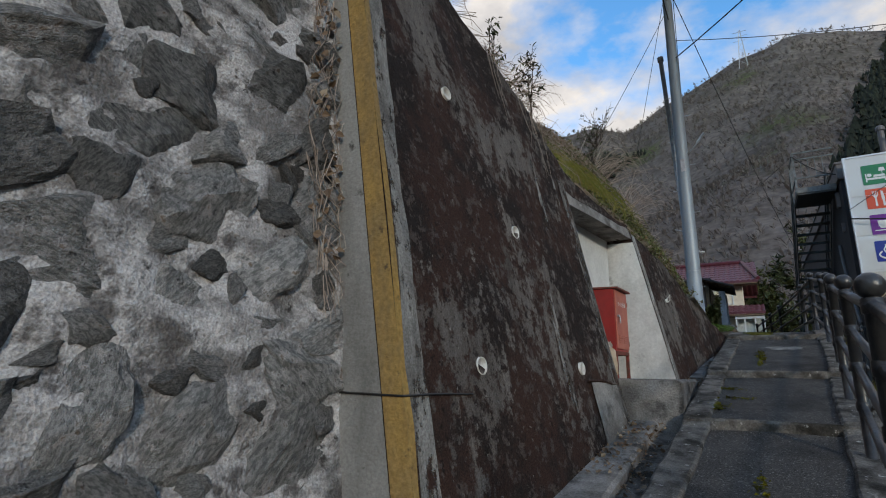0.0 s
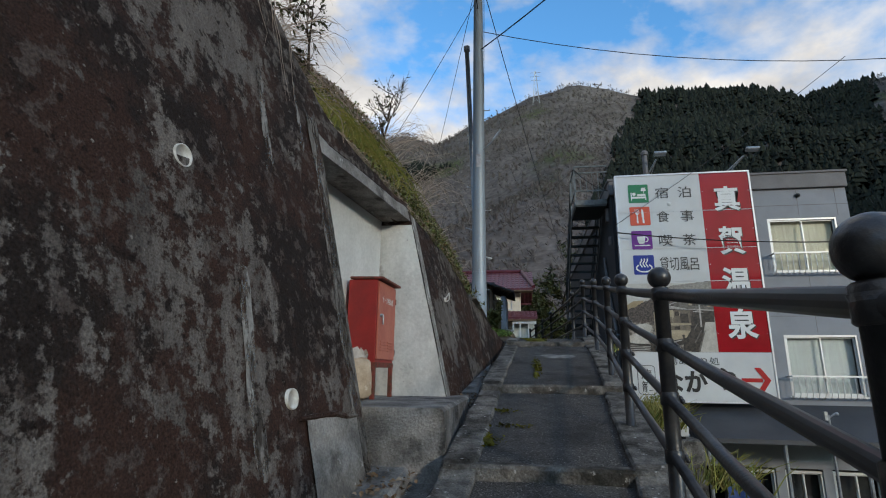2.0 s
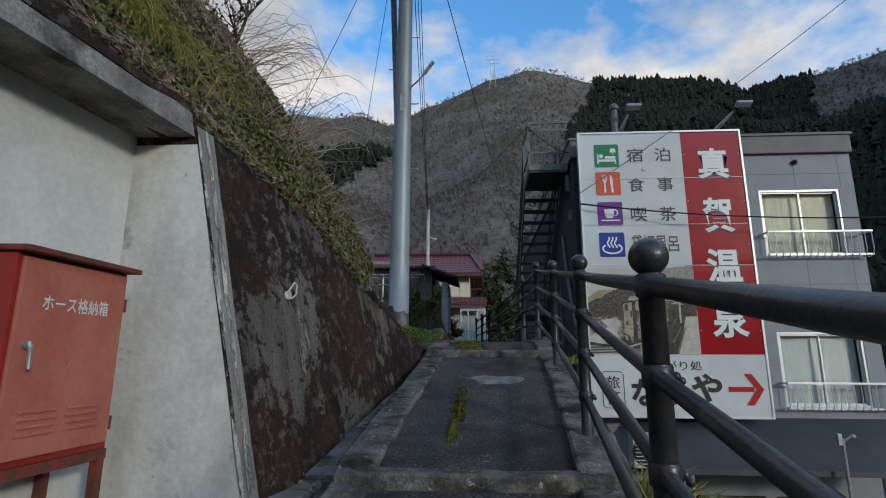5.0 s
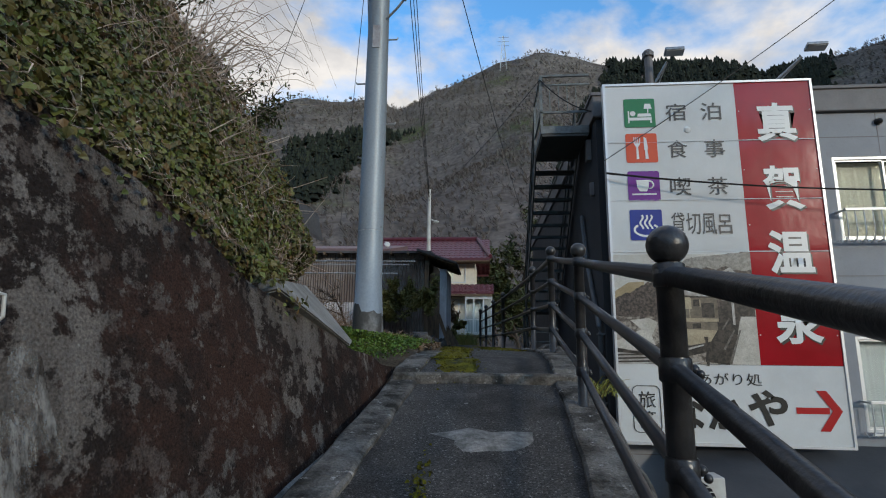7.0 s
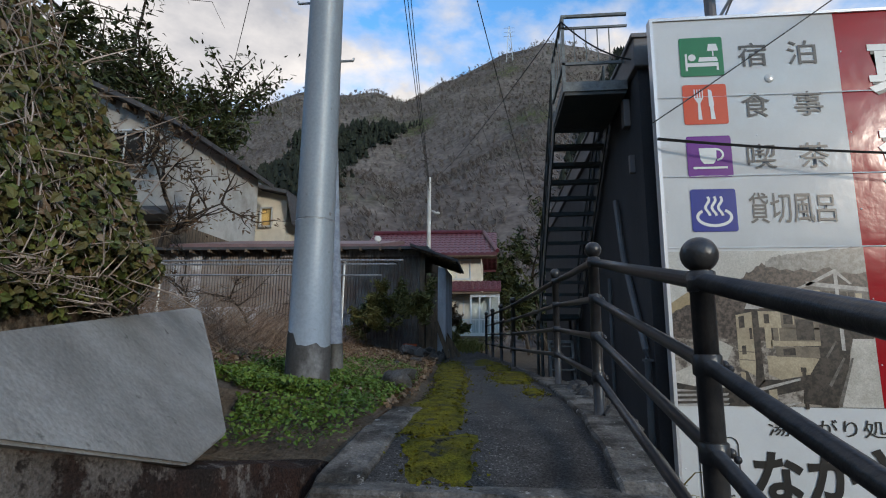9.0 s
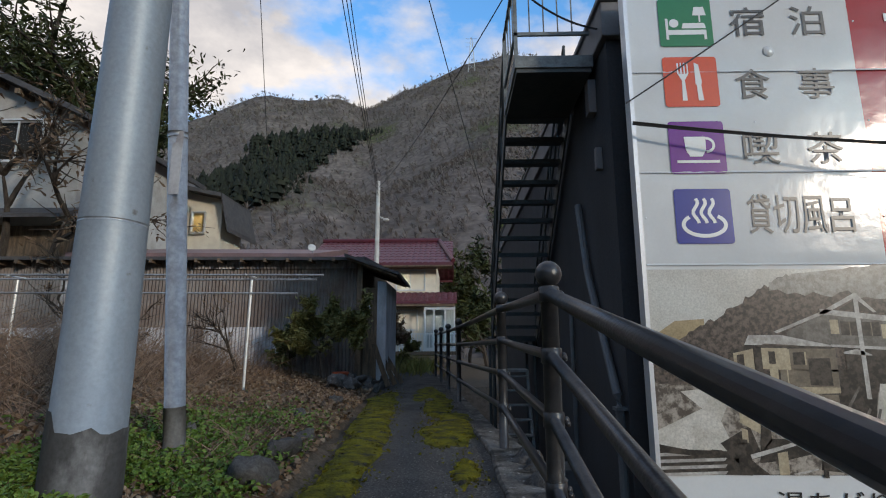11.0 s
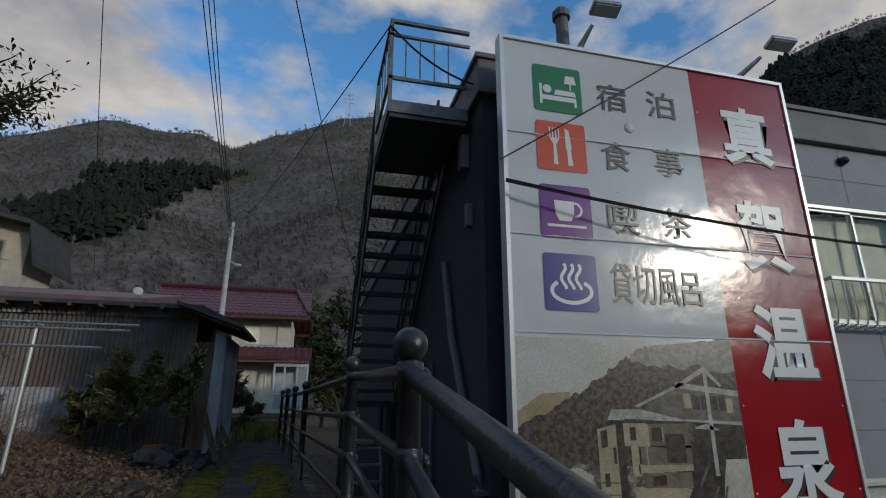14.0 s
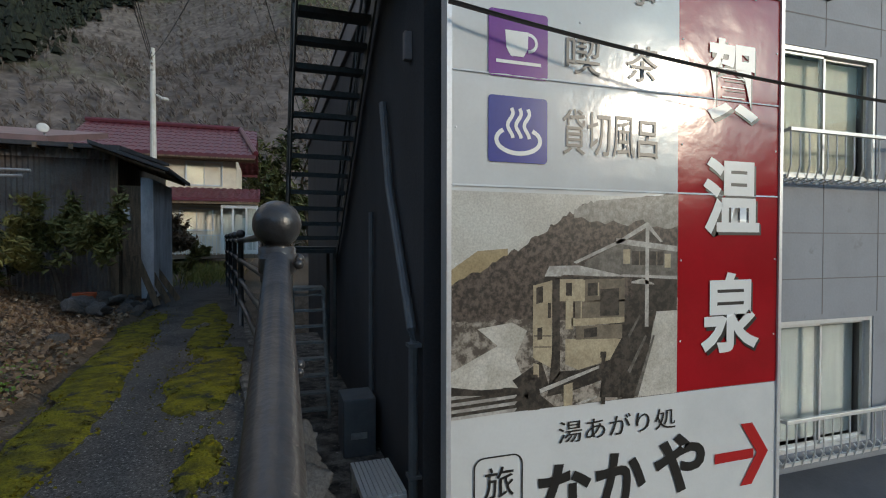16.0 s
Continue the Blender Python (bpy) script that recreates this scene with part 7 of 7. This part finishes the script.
def build_plants():
    rng = random.Random(21)
    out = Vector((0.9, -0.1, 0.35))
    # ivy: thick over the lower bank and spilling over the wall
    pts, nrm = [], []
    while len(pts) < 32000:
        y = rng.uniform(4.2, 10.6)
        up = rng.triangular(-0.2, 3.0, 0.7)
        if y > 8.9 and up < lerp(y, [(8.9, -0.1), (9.2, 0.25), (9.6, 0.48), (10.2, 0.66), (10.6, 0.75)]) + 0.12 * noise.noise((y * 6, 1, 2)):
            continue
        if y < 6.45 and up < 0.08 + 0.1 * noise.noise((y * 5, 3, 1)):
            continue
        if y < 7.2 and rng.random() > 0.22 + 0.25 * max(0.0, y - 5) / 2:
            continue
        dens = 0.5 + 0.9 * noise.noise((y * 0.9, up * 1.1, 3)) - (0.18 if up > 1.6 else 0)
        if up < 0:
            dens = 0.6 * noise.noise((y * 3.1, 2, 7)) + 0.25 + up * 1.2
        if rng.random() > dens + 0.25:
            continue
        p = bank(y, up)
        lift = rng.uniform(0.0, 0.14) + 0.10 * max(0, noise.noise((y * 2, up * 2, 1)))
        pts.append(p + Vector((lift, -0.3 * lift, 0.2 * lift)))
        nrm.append(out)
    leaves("ivy", pts, nrm, 0.040, IVY, "glossy green ivy over the bank and wall top", "ivy", 3)
    # dead leaves and stems
    pts = [bank(rng.uniform(2.5, 10.3), rng.uniform(0.7, 3.2)) + Vector((rng.uniform(0, 0.12), 0, 0)) for _ in range(7000)]
    leaves("dead_leaves", pts, [out] * len(pts), 0.06, DRY_LEAF, "brown dead leaves caught on the bank", "leaves", 4)
    lines = []
    for _ in range(2600):
        y, up = rng.uniform(1.2, 10.3), rng.uniform(0.3, 3.3)
        p = bank(y, up) + Vector((rng.uniform(0.02, 0.15), 0, 0))
        n, ln, dy = 7, rng.uniform(0.35, 1.3), rng.uniform(-0.5, 0.5)
        line = [float(rng.uniform(0.5, 1.5))]
        for k in range(n):
            u = k / (n - 1)
            q = bank(y + dy * u, max(up - ln * u * 0.9, (0.65 if y > 8.5 else 0.12 if y > 4.2 else -0.1) + 0.1 * noise.noise((y * 7, u, 3))))
            line.append(q + Vector((0.04 + 0.09 * math.sin(3.1 * u) + 0.05 * noise.noise((y * 3, u * 4, up)), 0.06 * noise.noise((u * 5, y, up * 2)), 0.05 * noise.noise((up, u * 6, y)))))
        lines.append(line)
    strands("dead_vines", lines, 0.0042, TWIG, "tangled grey-brown dead vines hanging over the bank", "vines")
    # long vines on the faces of the walls
    lines = []
    for _ in range(12):
        y = rng.uniform(3.0, 4.25)
        z, ln = wall_top(y) + 0.1, rng.uniform(0.3, 1.2)
        lines.append([Vector((wall_x(y, z - ln * u) + 0.03 + 0.03 * noise.noise((y * 9, u * 5, 1)), y + 0.10 * noise.noise((y * 5, u * 3, 4)), z - ln * u)) for u in (0, 0.2, 0.4, 0.6, 0.8, 1)])
    for _ in range(130):
        y, z, ln = 0.78 - rng.uniform(0.0, 0.16), rng.uniform(1.6, 5.2), rng.uniform(0.3, 1.1)
        z = min(z, 5)
        lines.append([Vector((stone_x(y, z) + rng.uniform(0.03, 0.08) + 0.04 * noise.noise((y * 9, u * 5 + z, 1)), y + 0.16 * noise.noise((y * 5 + z, u * 3, 4)), z - ln * u)) for u in (0, 0.2, 0.4, 0.6, 0.8, 1)])
    strands("wall_vines", lines, 0.004, TWIG, "dry creeper stems clinging to the wall joint", "vines")
    pts = []
    for _ in range(170):
        y, z = 0.78 - rng.uniform(0.0, 0.2), 5 - 3.4 * rng.random() ** 1.5
        pts.append((stone_x(y, z) + rng.uniform(0.03, 0.09), y, z))
    leaves("creeper_leaves", pts, [(0.6, -0.8, 0.2)] * len(pts), 0.05, DRY_LEAF, "withered creeper leaves in the wall joint", "leaves", 8)
    # bare twigs standing out of the bank
    lines = []
    for _ in range(900):
        y, up = rng.uniform(1.5, 10.4), rng.uniform(0.7, 3.2)
        p = bank(y, up)
        d = Vector((rng.uniform(0.1, 0.9), rng.uniform(-0.5, 0.9), rng.uniform(-0.2, 0.9))).normalized() * rng.uniform(0.15, 0.5)
        q = Vector((rng.gauss(0, 0.06), rng.gauss(0, 0.06), rng.gauss(-0.05, 0.06)))
        lines.append([float(rng.uniform(0.5, 1.3)), p, p + d * 0.5 + q * 0.5, p + d + q * 1.5])
    for cy, cup in ((9.6, 2.2), (8.9, 2.7), (6.3, 2.5), (4.9, 2.3), (3.6, 1.6)):
        for _ in range(70):
            p = bank(cy + rng.gauss(0, 0.2), cup)
            d = Vector((rng.gauss(0.45, 0.35), rng.gauss(0.25, 0.4), rng.uniform(0.3, 1.0))).normalized() * rng.uniform(0.5, 1.3)
            q = p + d * 0.7 + Vector((rng.gauss(0.1, 0.08), rng.gauss(0, 0.1), 0))
            lines.append([float(rng.uniform(0.5, 1.2)), p, p + d * 0.4, q, q + Vector((0.16, rng.gauss(0.05, 0.1), -0.06)), q + Vector((0.27, rng.gauss(0.1, 0.15), -rng.uniform(0.1, 0.4)))])
    strands("bare_twigs", lines, 0.006, TWIG, "bare twigs standing out of the overgrown bank", "twigs")
    # bamboo grass on the brow
    lines = []
    for _ in range(210):
        y = rng.gauss(6.2, 0.5)
        p = bank(y, rng.uniform(0.5, 1.1)) + Vector((0.1, 0, 0))
        ln, dx, dy = rng.uniform(0.22, 0.48), rng.uniform(0.3, 0.9), rng.uniform(-0.3, 0.7)
        lines.append([p, p + Vector((0.2 * dx, 0.2 * dy, 0.45)) * ln, p + Vector((0.6 * dx, 0.55 * dy, 0.42)) * ln, p + Vector((1.0 * dx, 0.9 * dy, 0.05)) * ln, p + Vector((1.15 * dx, 1.0 * dy, -0.3)) * ln])
    strands("bamboo_grass", lines, 0.009, BLADE, "yellow-green grass arching over the bank", "grass")
    # shrubs and a small tree on the bank
    def tree(name, base, h, spread, n_leaf, leaf_mat, leaf_size, label, seed, depth=3, lean=(0, 0), bare=0.0):
        r = random.Random(seed)
        thing = empty(name, label, "tree" if h > 1.5 else "shrub", base)
        trunk, tips = [], []

        def grow(p, d, ln, rad, lev):
            line, q = [float(rad)], p.copy()
            line.append(q.copy())
            for k in range(4):
                d = (d + Vector((r.gauss(0, 0.16), r.gauss(0, 0.16), r.gauss(0.04, 0.1)))).normalized()
                q = q + d * ln / 4
                line.append(q.copy())
                if lev >= 1:
                    tips.append((q.copy(), d.copy()))
            trunk.append(line)
            if lev < depth:
                for k in range(r.randint(3, 5)):
                    i = r.randint(2, 5)
                    nd = (d + Vector((r.gauss(0, spread), r.gauss(0, spread), r.gauss(0.1, spread * 0.5)))).normalized()
                    grow(line[i], nd, ln * r.uniform(0.5, 0.75), rad * 0.55, lev + 1)
        grow(Vector(base), Vector((lean[0], lean[1], 1)).normalized(), h * 0.5, 1.0, 0)
        o = strands("trunk", trunk, h * 0.022, BARK, "", "", sides=5, parent=thing)
        o.matrix_parent_inverse = Matrix.Translation(base).inverted()
        if n_leaf:
            pp, nn = [], []
            for _ in range(n_leaf):
                q, d = tips[r.randrange(len(tips))]
                pp.append(q + Vector((r.gauss(0, 0.05), r.gauss(0, 0.05), r.gauss(-0.03, 0.05))) * h * 0.4)
                nn.append((r.gauss(0, 0.5), r.gauss(0, 0.5), 1))
            c = leaves("crown", pp, nn, leaf_size, leaf_mat, "", "", seed, 1.6)
            for key in ("label", "category"):
                if key in c:
                    del c[key]
            c.parent = thing
            c.matrix_parent_inverse = Matrix.Translation(base).inverted()
        return thing
    tree("bank_tree", tuple(bank(5.6, 2.0)), 2.3, 0.75, 420, DARK_LEAF, 0.05, "nearly bare dark tree drooping over the bank", 5, lean=(0.25, 0.25))
    tree("bank_tree", tuple(bank(4.4, 2.4)), 2.4, 0.8, 300, DARK_LEAF, 0.07, "nearly bare tree on top of the bank", 9, lean=(0.4, 0.2))
    tree("bank_tree", tuple(bank(8.6, 2.6)), 1.5, 0.75, 150, DARK_LEAF, 0.04, "evergreen sapling on the brow of the bank", 15, lean=(0.2, 0.3))
    tree("bank_tree", tuple(bank(6.9, 2.3)), 1.6, 0.8, 260, DARK_LEAF, 0.045, "thin evergreen on the brow of the bank", 19, lean=(0.35, 0.1))
    bm = bmesh.new()
    p = bank(6.0, 1.55)
    tube(bm, [p - Vector((0, 0, 0.2)), p + Vector((0.02, 0, 0.2)), p + Vector((0.03, 0, 0.42))], [0.085, 0.075, 0.07], 10)
    tagged(part("tree_stump", bm, BARK), "sawn-off dark tree stump on the bank", "stump")
    g = lambda x, y: (x, y, yard_z(x, y))
    tree("garden_bush", g(-1.95, 19.4), 2.3, 1.0, 8500, OLIVE_LEAF, 0.065, "round evergreen bush before the shed", 25)
    tree("garden_bush", g(-2.7, 19.8), 1.2, 0.9, 500, DARK_LEAF, 0.08, "straggly dark bush before the shed", 27)
    tree("garden_shrub", g(-1.55, 24.6), 1.9, 1.0, 3000, DRY_LEAF, 0.07, "brown-leaved shrub by the path", 31)
    tree("garden_shrub", g(-1.25, 26.2), 1.3, 1.0, 2400, OLIVE_LEAF, 0.07, "low olive-green shrub by the path", 32)
    lines = []
    for _ in range(420):
        p = Vector((rng.gauss(-0.75, 0.35), rng.gauss(26.5, 1.2), 2.05))
        a, t, ln = rng.uniform(0, math.tau), rng.uniform(0.1, 0.8), rng.uniform(0.25, 0.6)
        q = Vector((math.cos(a) * t, math.sin(a) * t, 1)) * ln
        lines.append([p, p + q * 0.55, p + q + Vector((0.05 * math.cos(a), 0.05 * math.sin(a), -0.08))])
    strands("pale_grass", lines, 0.011, BLADE, "pale yellow-green grass at the end of the path", "grass")
    tree("garden_shrub", g(-3.3, 18.6), 1.7, 0.8, 60, DRY_LEAF, 0.05, "leafless brown shrub in the garden", 33)
    tree("garden_shrub", g(-4.6, 17.9), 1.8, 0.8, 60, DRY_LEAF, 0.05, "leafless brown shrub in the garden", 35)
    tree("garden_shrub", g(-6.2, 18.4), 2.0, 0.8, 80, DRY_LEAF, 0.05, "tall leafless shrub in the garden", 37)
    tree("garden_tree", (-9.3, 21.2, 3.3), 5.5, 0.7, 500, DRY_LEAF, 0.10, "half-bare tree before the white house", 39)
    tree("garden_tree", (-10.9, 21.9, 4.0), 6.4, 0.8, 500, DRY_LEAF, 0.09, "half-bare creeper shrub against the white house", 41)
    for k, (x, y, h, n) in enumerate(((-17.0, 30.5, 16.0, 4200), (-18.5, 30.0, 20.0, 4800), (-16.5, 33.0, 19.0, 3000), (-22.0, 32.0, 18.0, 2600), (-24.0, 34.0, 14.0, 1500))):
        tree("hillside_tree", g(x, y), h, 0.75, int(n * 1.7), DARK_LEAF, 0.2, "tall dark evergreen behind the white house", 61 + 2 * k)
    for k, (x, y, h) in enumerate(((2.7, 45.0, 8.5), (4.2, 47.0, 10.5), (1.6, 50.0, 7.5))):
        tree("valley_tree", (x, y, 1.2), h, 0.7, 2200, DARK_LEAF, 0.26, "dark evergreen beyond the red-roofed house", 81 + 2 * k)
    # dry scrub in the garden
    lines = []
    for _ in range(6000):
        x = -0.9 - abs(rng.gauss(0, 2.6))
        y = rng.uniform(12.4, 20.2)
        if x > left_x(y) - 0.35 or x < -10:
            continue
        tall = 0.07 + 0.28 * max(0.0, noise.noise((x * 0.7, y * 0.7, 2)) + 0.1) + 0.75 * min(1.0, max(0.0, (-x - 2.6) / 2.2))
        a, t = rng.uniform(0, math.tau), rng.uniform(0.3, 1.8)
        p = Vector(g(x, y)) - Vector((0, 0, 0.02))
        h = tall * rng.uniform(0.4, 1.2)
        q = Vector((math.cos(a) * t, math.sin(a) * t, 1)) * h
        lines.append([p, p + q * 0.4, p + q * 0.75 + Vector((0, 0, -0.03)), p + q + Vector((math.cos(a), math.sin(a), -0.8)) * h * 0.18])
    strands("dry_scrub", lines, 0.005, SCRUB, "brown dry scrub and dead weeds in the garden", "scrub")
    pts = []
    while len(pts) < 13000:
        y = rng.uniform(11.8, 20.5)
        x = left_x(y) - 0.1 - abs(rng.gauss(0, 2.2))
        if x > -9:
            pts.append(Vector(g(x, y)) + Vector((0, 0, rng.uniform(0.0, 0.06))))
    leaves("fallen_leaves", pts, [(0, 0, 1)] * len(pts), 0.05, DRY_LEAF, "dead brown leaves littering the garden", "leaves", 13)
    # green ground cover round the poles
    pts = []
    while len(pts) < 15000:
        x, y = rng.gauss(-1.35, 0.5), rng.gauss(11.9, 0.65)
        if rng.random() < 0.3:
            x, y = rng.gauss(-1.4, 0.5), rng.gauss(13.6, 0.9)
        if x > left_x(y) - 0.14 or y < 10.75 or (math.hypot(x + 1.28, y - 12) < 0.19):
            continue
        if noise.noise((x * 1.6, y * 1.6, 9)) < -0.22:
            continue
        z0 = yard_z(x, y) if y > 11.5 else lerp(y, [(10.7, 1.94), (11.5, 2.08)])
        pts.append(Vector((x, y, z0 + rng.uniform(0.01, 0.11))))
    leaves("ground_cover", pts, [(0, 0, 1)] * len(pts), 0.030, CLOVER, "fresh green clover-like weeds round the pole", "weeds", 17)
    # soil that carries them at the wall's end
    rows = [[(lerp(u, [(0, -2.6), (1, left_x(y) - 0.12)]), y, lerp(y, [(10.0, 1.60), (11.0, 1.95), (11.6, 2.06), (12.6, 2.06)]) + 0.05 * (1 - u) + 0.03 * rough(u * 3, y, 2, 2)) for u in (0, 0.25, 0.5, 0.75, 1)] for y in (10.0, 10.4, 10.8, 11.1, 11.5, 12.0, 12.6)]
    tagged(part("garden_bed", grid(rows), SOIL, smooth=True), "dark soil bed at the end of the wall", "soil", kind="structure")
    # loose moss along the path
    pts = []
    for cx, cy, rx, ry, n in ((-0.12, 8.0, 0.04, 0.55, 260), (-0.5, 5.75, 0.12, 0.05, 60), (-0.4, 5.2, 0.14, 0.05, 60), (-0.6, 4.8, 0.1, 0.14, 120), (-0.25, 2.7, 0.04, 0.3, 60), (-0.2, 11.7, 0.16, 0.6, 700), (-0.22, 12.9, 0.16, 0.9, 900), (-0.28, 14.4, 0.17, 0.9, 800), (-0.42, 16.0, 0.17, 1.0, 700), (-0.62, 18, 0.19, 1.2, 600), (0.45, 14.9, 0.22, 0.8, 700), (0.3, 17.0, 0.18, 1.2, 600), (0.62, 13.2, 0.1, 0.4, 260), (-0.05, 10.8, 0.16, 0.3, 320)):
        for _ in range(n):
            x, y = rng.gauss(cx, rx * 0.62), rng.gauss(cy, ry * 0.6)
            if left_x(y) - 0.05 < x < rail_x(y) - 0.1:
                pts.append((x, y, path_z(y) + rng.uniform(0.0, 0.012)))
    leaves("moss_crumbs", pts, [(0, 0, 1)] * len(pts), 0.028, MOSS, "yellow-green moss scattered over the asphalt", "moss", 23)
    # litter in the gutter, tufts at the kerb
    pts = []
    for _ in range(700):
        y = rng.uniform(1.0, 10.3)
        if noise.noise((y * 1.3, 1, 1)) < -0.1:
            continue
        pts.append((left_x(y) - rng.uniform(0.16, 0.42), y, ground_z(y) - 0.14 + rng.uniform(0, 0.015)))
    for _ in range(160):
        y = rng.uniform(2.8, 4.3)
        pts.append((wall_x(y, 0.6) + rng.uniform(0.02, 0.4), y, ground_z(y) - 0.04))
    leaves("gutter_leaves", pts, [(0, 0, 1)] * len(pts), 0.04, DRY_LEAF, "dead leaves lying in the gutter", "leaves", 19)
    for cx, cy, cz, n, ln in ((1.12, 6.6, 0.75, 200, 0.32), (1.15, 7.2, 0.85, 150, 0.28), (1.2, 5.2, 0.45, 120, 0.3), (1.2, 10.6, 1.7, 60, 0.2)):
        lines = []
        for _ in range(n):
            p = Vector((cx + rng.gauss(0, 0.10), cy + rng.gauss(0, 0.22), cz))
            a, t = rng.uniform(0, math.tau), rng.uniform(0.1, 0.9)
            q = Vector((math.cos(a) * t + 0.3, math.sin(a) * t, 0.9)) * ln * rng.uniform(0.5, 1.2)
            lines.append([p, p + q * 0.6, p + q + Vector((0, 0, -0.06))])
        strands("kerb_grass", lines, 0.006, BLADE, "yellow-green grass tuft growing from the path wall", "grass")


build_plants()


# ---- stones of the field-stone wall ----
def build_stones():
    rng = random.Random(3)
    meshes = [stone_mesh(k) for k in range(14)]
    for m in meshes:
        m.materials.append(STONE)
    spots, tries = [], 0
    while tries < 16000:
        tries += 1
        big = 0.25 - 0.185 * min(1.0, tries / 9000) ** 0.55
        r = big * rng.uniform(0.85, 1.1)
        y, z = rng.uniform(-3.5, 0.72), rng.uniform(-0.65, 4.95)
        if all(math.hypot((y - a) * 0.82, (z - b) * 1.12) > 0.80 * (r + c) for a, b, c in spots):
            spots.append((y, z, r))
    for y, z, r in spots:
        ob = new("stone", meshes[rng.randrange(14)])
        ob.parent = stone_wall
        deep = min(0.13, r * 0.7)
        tilt = rng.choice((0.0, 0.5, -0.5, 0.9)) + rng.gauss(0, 0.3)
        ob.matrix_world = Matrix.Translation((stone_x(y, z) - deep * 0.60 + rng.uniform(-0.035, 0.03), y, z)) @ Euler((tilt, rng.gauss(0, 0.12), rng.gauss(0, 0.12))).to_matrix().to_4x4() @ Matrix.Diagonal((deep * 1.2, r * 1.3, r * 0.96, 1))


build_stones()
